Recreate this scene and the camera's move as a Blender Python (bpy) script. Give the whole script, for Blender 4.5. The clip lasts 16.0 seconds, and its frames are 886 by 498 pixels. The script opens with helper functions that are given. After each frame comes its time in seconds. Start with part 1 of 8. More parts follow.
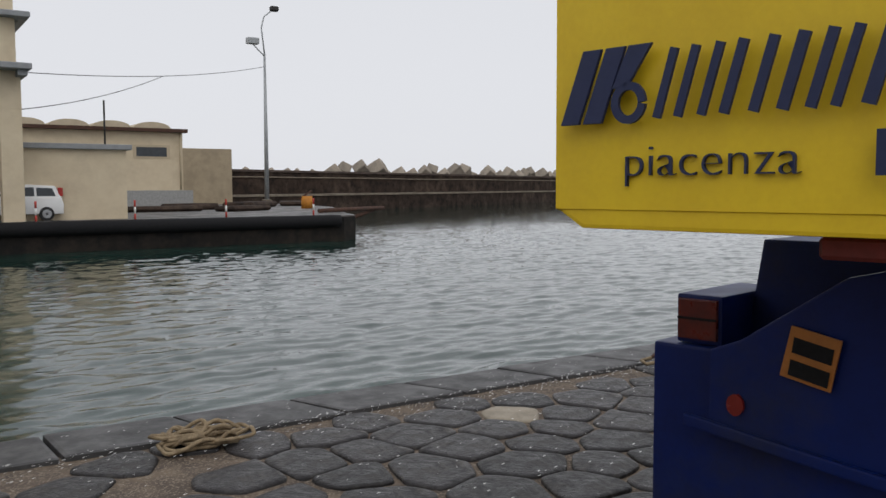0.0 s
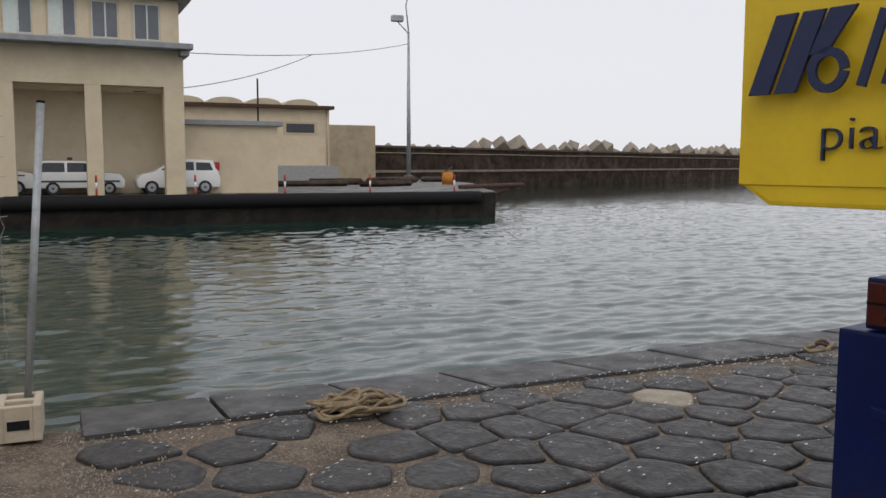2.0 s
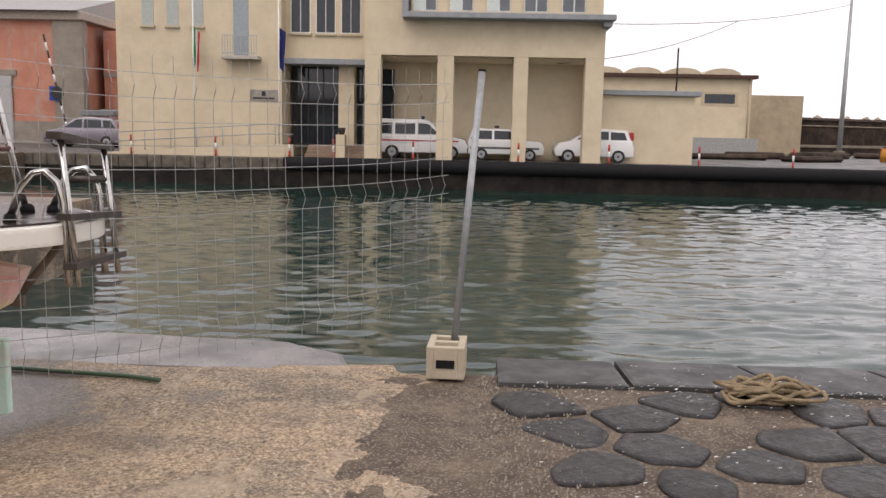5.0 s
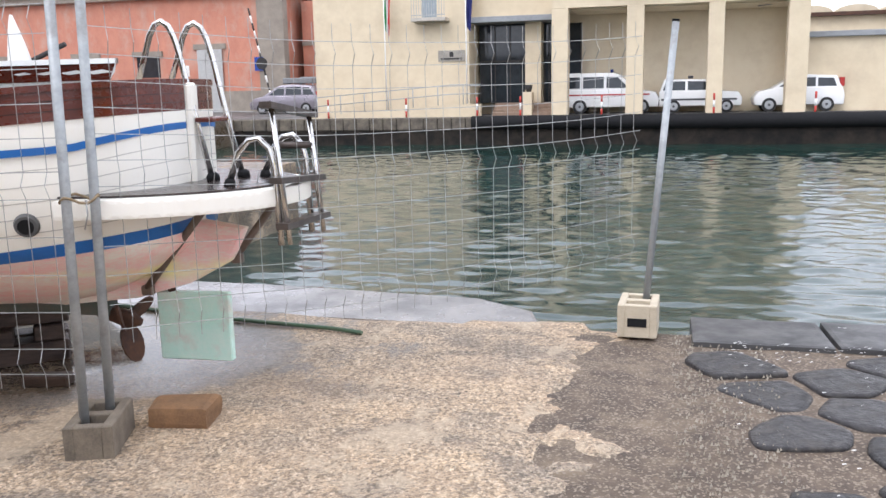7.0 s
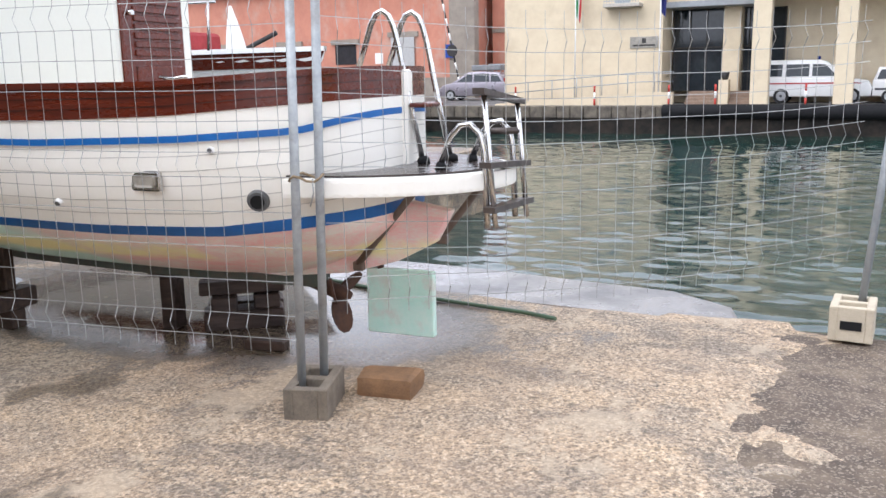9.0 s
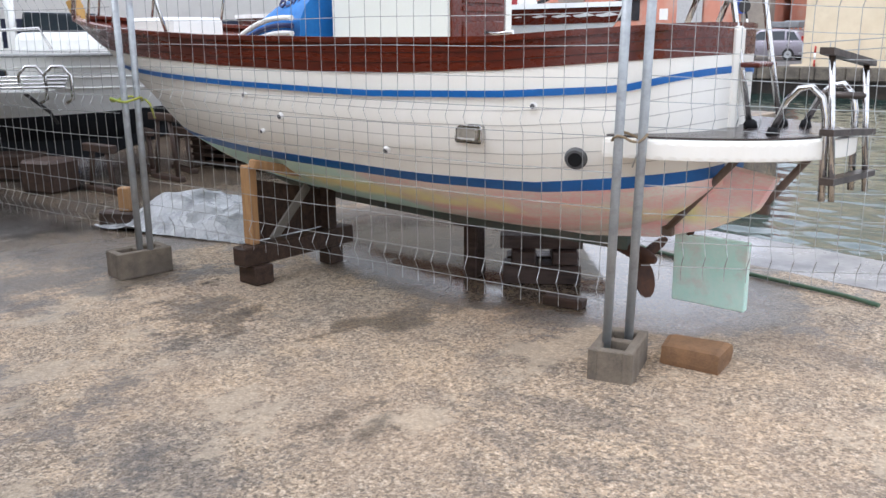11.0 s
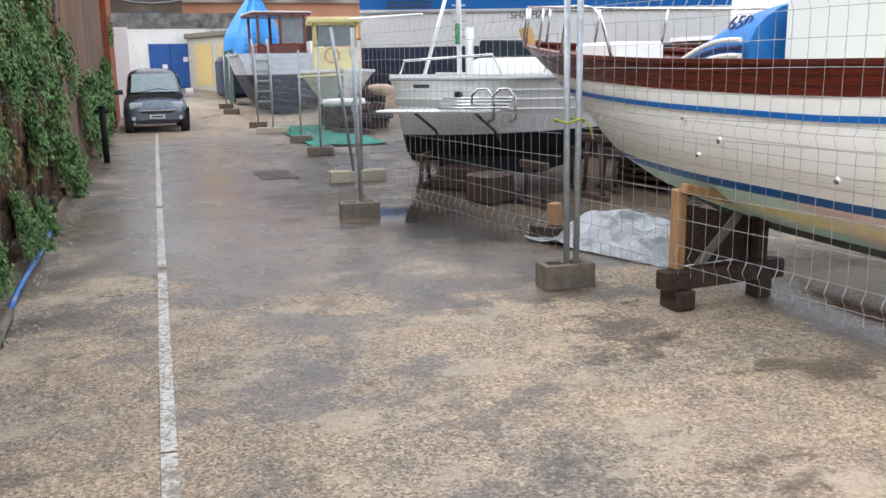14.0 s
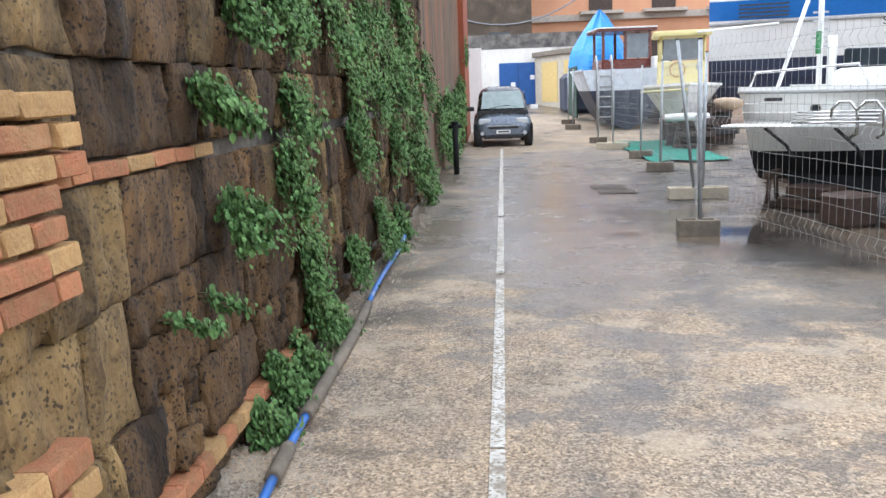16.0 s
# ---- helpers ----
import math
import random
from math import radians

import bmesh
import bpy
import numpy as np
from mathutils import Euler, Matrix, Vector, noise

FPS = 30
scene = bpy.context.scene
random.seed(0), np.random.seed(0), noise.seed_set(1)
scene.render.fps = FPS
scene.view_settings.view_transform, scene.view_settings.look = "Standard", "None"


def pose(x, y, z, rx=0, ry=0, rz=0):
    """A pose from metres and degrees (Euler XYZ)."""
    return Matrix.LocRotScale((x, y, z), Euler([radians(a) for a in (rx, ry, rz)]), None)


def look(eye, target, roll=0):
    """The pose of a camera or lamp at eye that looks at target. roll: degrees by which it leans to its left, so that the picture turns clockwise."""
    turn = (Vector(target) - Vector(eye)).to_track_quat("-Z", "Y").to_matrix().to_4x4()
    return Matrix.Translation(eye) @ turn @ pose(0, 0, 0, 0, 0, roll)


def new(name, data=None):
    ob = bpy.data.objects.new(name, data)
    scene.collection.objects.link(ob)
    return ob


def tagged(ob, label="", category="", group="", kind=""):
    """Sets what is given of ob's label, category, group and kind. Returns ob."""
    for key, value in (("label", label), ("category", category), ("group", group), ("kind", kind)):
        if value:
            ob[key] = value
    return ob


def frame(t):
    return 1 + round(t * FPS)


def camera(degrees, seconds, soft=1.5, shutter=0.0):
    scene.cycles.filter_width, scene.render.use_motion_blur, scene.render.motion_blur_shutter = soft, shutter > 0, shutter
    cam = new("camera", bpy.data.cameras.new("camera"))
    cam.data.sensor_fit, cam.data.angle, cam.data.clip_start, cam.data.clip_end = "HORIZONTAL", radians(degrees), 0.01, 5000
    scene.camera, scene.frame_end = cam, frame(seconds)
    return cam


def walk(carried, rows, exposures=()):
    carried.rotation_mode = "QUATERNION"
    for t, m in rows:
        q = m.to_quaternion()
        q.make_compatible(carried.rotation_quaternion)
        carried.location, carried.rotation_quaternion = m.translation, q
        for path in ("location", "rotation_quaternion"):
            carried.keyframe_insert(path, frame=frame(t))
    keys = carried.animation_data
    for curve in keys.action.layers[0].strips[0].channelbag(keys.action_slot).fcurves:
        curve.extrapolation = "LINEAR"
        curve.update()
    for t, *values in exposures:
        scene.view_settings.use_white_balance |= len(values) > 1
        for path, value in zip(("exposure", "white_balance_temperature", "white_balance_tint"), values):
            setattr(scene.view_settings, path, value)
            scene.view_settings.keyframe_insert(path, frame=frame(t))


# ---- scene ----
cam = camera(54.56, 16.0)
# seconds, eye x y z, yaw, pitch, roll
PATH = [
    (0, 0.260, 0.027, 1.513, -33.72, -4.11, -0.21),
    (0.5, 0.263, 0.071, 1.505, -32.24, -5.84, -0.47),
    (1, 0.238, 0.081, 1.506, -30.42, -5.69, -0.94),
    (1.5, 0.212, 0.092, 1.505, -27.07, -5.99, -0.00),
    (2, 0.201, 0.111, 1.503, -24.53, -5.65, 0.14),
    (2.5, 0.171, 0.138, 1.506, -19.90, -4.57, 0.11),
    (3, 0.127, 0.154, 1.492, -17.40, -4.68, -0.45),
    (3.5, 0.117, 0.189, 1.486, -14.34, -6.41, 0.32),
    (4, 0.144, 0.199, 1.494, -7.49, -8.50, -0.31),
    (4.5, 0.147, 0.186, 1.489, -3.07, -7.27, 1.33),
    (5, 0.158, 0.172, 1.481, 2.19, -7.87, 1.23),
    (5.2, 0.158, 0.168, 1.482, 4.80, -10.95, 1.10),
    (7.3, 0.148, 0.120, 1.490, 16.75, -10.80, -1.40),
    (7.5, 0.147, 0.118, 1.490, 18.48, -11.19, -1.47),
    (8, 0.147, 0.112, 1.491, 22.19, -11.18, -1.10),
    (8.2, 0.140, 0.100, 1.491, 23.05, -11.37, -1.00),
    (10.3, -0.115, -0.065, 1.496, 38.50, -11.45, -0.70),
    (10.5, -0.133, -0.073, 1.497, 41.00, -12.15, -0.62),
    (11, -0.151, -0.072, 1.495, 44.67, -13.87, -0.41),
    (11.5, -0.165, -0.080, 1.490, 49.19, -13.63, 0.31),
    (12, -0.185, -0.097, 1.501, 53.26, -12.78, -0.16),
    (12.5, -0.214, -0.131, 1.497, 55.05, -11.75, -0.29),
    (13, -0.210, -0.160, 1.493, 61.56, -12.40, -1.73),
    (13.5, -0.215, -0.148, 1.497, 67.45, -12.69, -0.93),
    (14, -0.217, -0.152, 1.499, 71.99, -12.07, -1.06),
    (14.5, -0.218, -0.154, 1.497, 77.41, -11.74, -1.65),
    (15, -0.210, -0.172, 1.498, 84.75, -11.23, -2.03),
    (15.5, -0.196, -0.153, 1.503, 88.90, -10.89, -2.17),
    (16, -0.198, -0.164, 1.488, 94.29, -10.42, -2.14),
]
EXPOSURE = [(0.0, -0.32, 6450, 11), (2.0, -0.22, 6500, 12), (3.5, -0.15, 6700, 15), (5.2, 0.4, 6850, 18), (7.3, 1.15, 6000, 14), (8.2, 1.2, 6000, 14), (10.3, 1.12, 5850, 13), (13.0, 1.08, 5900, 12), (14.5, 1.33, 5950, 11), (16.0, 1.58, 5850, 10)]
walk(cam, [(t, pose(x, y, z, 90 + pitch, 0, yaw) @ pose(0, 0, 0, 0, 0, roll)) for t, x, y, z, yaw, pitch, roll in PATH], EXPOSURE)

# ---- world and light: a bright overcast sky ----
world = bpy.data.worlds.new("overcast")
scene.world = world
world.use_nodes = True
wn, wl = world.node_tree.nodes, world.node_tree.links
sky = wn.new("ShaderNodeTexSky")
sky.sky_type, sky.sun_disc, sky.sun_elevation, sky.sun_rotation = "NISHITA", False, radians(48), radians(200)
sky_grey = wn.new("ShaderNodeHueSaturation")
sky_grey.inputs["Saturation"].default_value = 0.15
sky_mix = wn.new("ShaderNodeMixRGB")
sky_mix.inputs[0].default_value = 0.9
sky_mix.inputs[2].default_value = (7.6, 7.75, 8.05, 1)
wl.new(sky.outputs[0], sky_grey.inputs["Color"])
wl.new(sky_grey.outputs[0], sky_mix.inputs[1])
wl.new(sky_mix.outputs[0], wn["Background"].inputs[0])
wn["Background"].inputs[1].default_value = 0.125
sun = new("sun", bpy.data.lights.new("sun", "SUN"))
sun.data.energy, sun.data.angle, sun.data.color = 0.8, radians(40), (1.0, 0.97, 0.93)
sun.matrix_world = look((0, 0, 40), (14, 30, 0))

# ---- materials ----
MATS = {}


def mat(name, a, b=None, rough=0.7, scale=6.0, metal=0.0, bump=0.15, fine=60.0, rough2=None, stain=None, stain_scale=0.6, stain_amount=0.5, vary=0.0, bscale=None, spec=0.5, stretch=None, grit=None, place=False):
    """A two-scale procedural surface: colours a and b mixed by noise, fine grain, optional stains, roughness that varies with them."""
    if name in MATS:
        return MATS[name]
    m = bpy.data.materials.new(name)
    m.use_nodes = True
    n, l = m.node_tree.nodes, m.node_tree.links
    p = n["Principled BSDF"]
    b = b or tuple(c * 0.75 for c in a)
    spot = n.new("ShaderNodeNewGeometry").outputs["Position"] if place else n.new("ShaderNodeTexCoord").outputs["Object"]
    mp = n.new("ShaderNodeMapping")
    l.new(spot, mp.inputs[0])
    if stretch:
        mp.inputs["Scale"].default_value = stretch
    n1, n2 = n.new("ShaderNodeTexNoise"), n.new("ShaderNodeTexNoise")
    n1.inputs["Scale"].default_value, n1.inputs["Detail"].default_value, n1.inputs["Roughness"].default_value = scale, 6, 0.65
    n2.inputs["Scale"].default_value, n2.inputs["Detail"].default_value = fine, 3
    for t in (n1, n2):
        l.new(mp.outputs[0], t.inputs["Vector"])
    ramp = n.new("ShaderNodeValToRGB")
    ramp.color_ramp.elements[0].position, ramp.color_ramp.elements[1].position = 0.35, 0.65
    ramp.color_ramp.elements[0].color, ramp.color_ramp.elements[1].color = (*a, 1), (*b, 1)
    add = n.new("ShaderNodeMath")
    add.operation = "MULTIPLY_ADD"
    l.new(n2.outputs["Fac"], add.inputs[0])
    add.inputs[1].default_value = 0.35
    off = n.new("ShaderNodeMath")
    off.operation = "SUBTRACT"
    l.new(n1.outputs["Fac"], off.inputs[0])
    off.inputs[1].default_value = 0.175
    l.new(off.outputs[0], add.inputs[2])
    l.new(add.outputs[0], ramp.inputs[0])
    col = ramp.outputs[0]
    if stain:
        n3 = n.new("ShaderNodeTexNoise")
        n3.inputs["Scale"].default_value, n3.inputs["Detail"].default_value, n3.inputs["Roughness"].default_value = stain_scale, 5, 0.7
        l.new(mp.outputs[0], n3.inputs["Vector"])
        r3 = n.new("ShaderNodeValToRGB")
        r3.color_ramp.elements[0].position, r3.color_ramp.elements[1].position = 0.5, 0.68
        r3.color_ramp.elements[1].color = (stain_amount,) * 3 + (1,)
        l.new(n3.outputs["Fac"], r3.inputs[0])
        mx = n.new("ShaderNodeMixRGB")
        l.new(r3.outputs[0], mx.inputs[0])
        l.new(col, mx.inputs[1])
        mx.inputs[2].default_value = (*stain, 1)
        col = mx.outputs[0]
    if grit:
        vo = n.new("ShaderNodeTexVoronoi")
        vo.inputs["Scale"].default_value = grit[0]
        l.new(spot, vo.inputs["Vector"])
        gr_ = n.new("ShaderNodeValToRGB")
        gr_.color_ramp.elements[0].position, gr_.color_ramp.elements[1].position = grit[1], grit[1] + 0.12
        l.new(vo.outputs["Color"], gr_.inputs[0])
        mg = n.new("ShaderNodeMixRGB")
        l.new(gr_.outputs[0], mg.inputs[0])
        l.new(col, mg.inputs[1])
        mg.inputs[2].default_value = (*grit[2], 1)
        col = mg.outputs[0]
    if vary:
        oi = n.new("ShaderNodeObjectInfo")
        hs = n.new("ShaderNodeHueSaturation")
        mr = n.new("ShaderNodeMapRange")
        l.new(oi.outputs["Random"], mr.inputs[0])
        mr.inputs[3].default_value, mr.inputs[4].default_value = 1 - vary, 1 + vary
        l.new(mr.outputs[0], hs.inputs["Value"])
        l.new(col, hs.inputs["Color"])
        col = hs.outputs[0]
    l.new(col, p.inputs["Base Color"])
    p.inputs["Metallic"].default_value = metal
    p.inputs["Specular IOR Level"].default_value = spec
    rr = n.new("ShaderNodeMapRange")
    l.new(n1.outputs["Fac"], rr.inputs[0])
    rr.inputs[1].default_value, rr.inputs[2].default_value = 0.35, 0.65
    rr.inputs[3].default_value, rr.inputs[4].default_value = rough, rough2 if rough2 is not None else min(1, rough + 0.12)
    l.new(rr.outputs[0], p.inputs["Roughness"])
    if bump:
        bp = n.new("ShaderNodeBump")
        bp.inputs["Strength"].default_value, bp.inputs["Distance"].default_value = bump, 0.03 if place else 0.01
        if bscale:
            n4 = n.new("ShaderNodeTexNoise")
            n4.inputs["Scale"].default_value, n4.inputs["Detail"].default_value, n4.inputs["Roughness"].default_value = bscale, 5, 0.6
            l.new(mp.outputs[0], n4.inputs["Vector"])
            tall = n4.outputs["Fac"]
            if grit and place:
                # the pits are holes as well as spots
                pit = n.new("ShaderNodeMath")
                pit.operation = "MULTIPLY_ADD"
                l.new(gr_.outputs[0], pit.inputs[0])
                pit.inputs[1].default_value = -0.5
                l.new(tall, pit.inputs[2])
                tall = pit.outputs[0]
            l.new(tall, bp.inputs["Height"])
        else:
            l.new(add.outputs[0], bp.inputs["Height"])
        l.new(bp.outputs[0], p.inputs["Normal"])
    MATS[name] = m
    return m


def glass_mat(name, tint=(0.02, 0.025, 0.03), rough=0.05):
    """Dark window glass seen by day: glossy, with a dark inside behind it."""
    m = mat(name, tint, tuple(c * 1.5 for c in tint), rough=rough, rough2=rough + 0.03, scale=3, bump=0.0)
    return m


# ---- mesh helpers ----
def part(name, bm, material, parent=None, label="", smooth=False):
    me = bpy.data.meshes.new(name)
    bm.normal_update()
    bm.to_mesh(me)
    bm.free()
    if smooth:
        for p in me.polygons:
            p.use_smooth = True
    for m in material if isinstance(material, (list, tuple)) else [material]:
        me.materials.append(m)
    ob = new(name, me)
    if parent:
        ob.parent = parent
    if label:
        ob["label"] = label
    return ob


def thing(name, label, category, m=None, group="", kind=""):
    e = new(name)
    e.empty_display_size = 0.2
    e.matrix_world = m or Matrix()
    return tagged(e, label, category, group, kind)


def box(x0, x1, y0, y1, z0, z1, bevel=0.0, bm=None, m=None, seg=1):
    """A bevelled box; several may go into one bmesh."""
    b = bmesh.new()
    bmesh.ops.create_cube(b, size=1)
    for v in b.verts:
        v.co = Vector(((x0 + x1) / 2 + v.co.x * (x1 - x0), (y0 + y1) / 2 + v.co.y * (y1 - y0), (z0 + z1) / 2 + v.co.z * (z1 - z0)))
    if bevel:
        bmesh.ops.bevel(b, geom=b.edges[:], offset=bevel, segments=seg, affect="EDGES", profile=0.7)
    if m:
        b.transform(m)
    return merge(bm, b)


def merge(bm, b):
    if bm is None:
        return b
    me = bpy.data.meshes.new("tmp")
    b.to_mesh(me)
    b.free()
    bm.from_mesh(me)
    bpy.data.meshes.remove(me)
    return bm


def tube(points, r, seg=8, bm=None, cap=True, closed=False):
    """A tube along points, with one radius or one for each point."""
    b = bmesh.new()
    pts = [Vector(p) for p in points]
    n = len(pts)
    rs = r if isinstance(r, (list, tuple)) else [r] * n
    rings, up = [], None
    for i, p in enumerate(pts):
        if closed:
            d = pts[(i + 1) % n] - pts[i - 1]
        else:
            d = pts[min(i + 1, n - 1)] - pts[max(i - 1, 0)]
        d.normalize()
        if up is None:
            up = Vector((0, 0, 1)) if abs(d.z) < 0.9 else Vector((1, 0, 0))
        side = d.cross(up)
        side.normalize()
        up = side.cross(d)
        rings.append([b.verts.new(p + rs[i] * (math.cos(a) * side + math.sin(a) * up)) for a in (2 * math.pi * k / seg for k in range(seg))])
    for i in range(n if closed else n - 1):
        ra, rb = rings[i], rings[(i + 1) % n]
        for k in range(seg):
            b.faces.new((ra[k], ra[(k + 1) % seg], rb[(k + 1) % seg], rb[k]))
    if cap and not closed:
        b.faces.new(rings[0][::-1])
        b.faces.new(rings[-1])
    for f in b.faces:
        f.smooth = len(f.verts) == 4
    return merge(bm, b)


def prism(poly, axis, a, b_, bevel=0.0, bm=None):
    """A polygon of 2D points pushed along an axis from a to b_."""
    b = bmesh.new()

    def at(p, h):
        return {"x": (h, p[0], p[1]), "y": (p[0], h, p[1]), "z": (p[0], p[1], h)}[axis]

    va, vb = [b.verts.new(at(p, a)) for p in poly], [b.verts.new(at(p, b_)) for p in poly]
    n = len(poly)
    b.faces.new(va)
    b.faces.new(vb[::-1])
    for i in range(n):
        b.faces.new((va[i], vb[i], vb[(i + 1) % n], va[(i + 1) % n]))
    bmesh.ops.recalc_face_normals(b, faces=b.faces[:])
    if bevel:
        bmesh.ops.bevel(b, geom=b.edges[:], offset=bevel, segments=2, affect="EDGES", profile=0.7)
    return merge(bm, b)


def grid(x0, x1, y0, y1, nx, ny, zf):
    """A sheet with heights from zf(x, y)."""
    xs, ys = np.linspace(x0, x1, nx + 1), np.linspace(y0, y1, ny + 1)
    v = [(float(x), float(y), float(zf(x, y))) for y in ys for x in xs]
    f = [(j * (nx + 1) + i, j * (nx + 1) + i + 1, (j + 1) * (nx + 1) + i + 1, (j + 1) * (nx + 1) + i) for j in range(ny) for i in range(nx)]
    return v, f


def sheet(name, verts, faces, material, smooth=True):
    me = bpy.data.meshes.new(name)
    me.from_pydata(verts, [], faces)
    if smooth:
        me.polygons.foreach_set("use_smooth", [True] * len(me.polygons))
    me.materials.append(material)
    return new(name, me)


def nz(x, y, z=0.0, s=1.0):
    return noise.noise(Vector((x * s, y * s, z)))


# ---- shared surfaces ----
CREAM = mat("cream_render", (0.66, 0.56, 0.40), (0.60, 0.50, 0.35), rough=0.85, scale=1.2, bump=0.05, fine=90, stain=(0.42, 0.34, 0.24), stain_scale=0.4, stain_amount=0.35)
# darker version of the cream, for entrance back, sills, gutter and window surround
CREAM_DARK = mat("cream_darker", (0.55, 0.46, 0.32), (0.48, 0.40, 0.28), rough=0.9, scale=1.5, bump=0.05)
GREY_TRIM = mat("grey_painted_ledge", (0.30, 0.31, 0.32), (0.24, 0.25, 0.26), rough=0.7, scale=3)
WHITE = mat("white_paint", (0.80, 0.79, 0.76), (0.74, 0.73, 0.70), rough=0.35, scale=2, bump=0.03)
CAR_WHITE = mat("white_car_paint", (0.78, 0.78, 0.77), (0.74, 0.74, 0.73), rough=0.2, rough2=0.26, scale=2, bump=0.0)
BLACK_RUBBER = mat("black_rubber", (0.007, 0.007, 0.008), (0.014, 0.014, 0.015), rough=0.75, scale=8, bump=0.2, spec=0.25)
DARK_GLASS = glass_mat("window_glass")
STEEL = mat("galvanised_steel", (0.40, 0.42, 0.43), (0.30, 0.32, 0.33), rough=0.42, scale=14, metal=0.35, bump=0.05, stain=(0.20, 0.17, 0.14), stain_scale=5, stain_amount=0.5)
CHROME = mat("polished_stainless", (0.62, 0.61, 0.60), (0.50, 0.49, 0.47), rough=0.14, scale=8, metal=1.0, bump=0.02)
RUST = mat("rusty_iron", (0.10, 0.045, 0.025), (0.05, 0.03, 0.025), rough=0.85, scale=7, bump=0.4)
DARK_IRON = mat("dark_iron", (0.03, 0.03, 0.032), (0.055, 0.05, 0.045), rough=0.6, scale=9, metal=0.4)
WOOD_DARK = mat("dark_wet_timber", (0.028, 0.018, 0.013), (0.070, 0.042, 0.030), rough=0.5, scale=5, bump=0.3, spec=0.3, stretch=(1, 6, 6))
WOOD_PALE = mat("pale_timber", (0.42, 0.24, 0.10), (0.30, 0.16, 0.07), rough=0.6, scale=6, bump=0.2, stretch=(5, 5, 0.8))
CEMENT = mat("cement_block", (0.20, 0.165, 0.125), (0.12, 0.10, 0.078), rough=0.92, scale=9, bump=0.5, fine=120, stain=(0.13, 0.11, 0.09), stain_scale=3, stain_amount=0.6)
CEMENT_PALE = mat("pale_cement_block", (0.52, 0.45, 0.34), (0.42, 0.36, 0.27), rough=0.92, scale=9, bump=0.5, fine=120)
RED_PAINT = mat("red_paint", (0.50, 0.05, 0.03), (0.38, 0.04, 0.03), rough=0.5, scale=10)

# ---- water ----
WATER = mat("harbour_water", (0.010, 0.030, 0.025), (0.014, 0.040, 0.032), rough=0.015, rough2=0.03, scale=0.3, bump=0.42, bscale=6.0, spec=0.5, stretch=(0.7, 1.7, 1))
WATER_Z = -1.35


def wave(x, y):
    a = 0.045 * nz(x * 0.5 + 0.2 * y, y * 1.1, 1.0) + 0.050 * nz(x * 1.3 - 0.3 * y, y * 2.9, 4.0) + 0.036 * nz(x * 2.6 + 0.6 * y, y * 6.5, 7.0)
    return WATER_Z + a * 0.72 * min(1.0, max(0.0, (62 - y) / 25))


ys_w = 5.4 + 56.6 * np.linspace(0, 1, 460) ** 1.6
xs_w = np.linspace(-34, 46, 560)
near_v = [(float(x), float(y), wave(x, y)) for y in ys_w for x in xs_w]
near_f = [(j * 560 + i, j * 560 + i + 1, (j + 1) * 560 + i + 1, (j + 1) * 560 + i) for j in range(459) for i in range(559)]
tagged(sheet("water", near_v, near_f, WATER), "rippled grey-green harbour water reflecting the cloudy sky", "water", kind="structure")
far_bm = bmesh.new()
for x0, x1, y0, y1 in ((-34, 46, 62, 3000), (46, 3000, -600, 3000), (-3000, -34, 41, 3000)):
    far_bm.faces.new([far_bm.verts.new((x, y, WATER_Z)) for x, y in ((x0, y0), (x1, y0), (x1, y1), (x0, y1))])
tagged(part("open_water", far_bm, WATER), "grey sea water out to the horizon", "water", kind="structure")

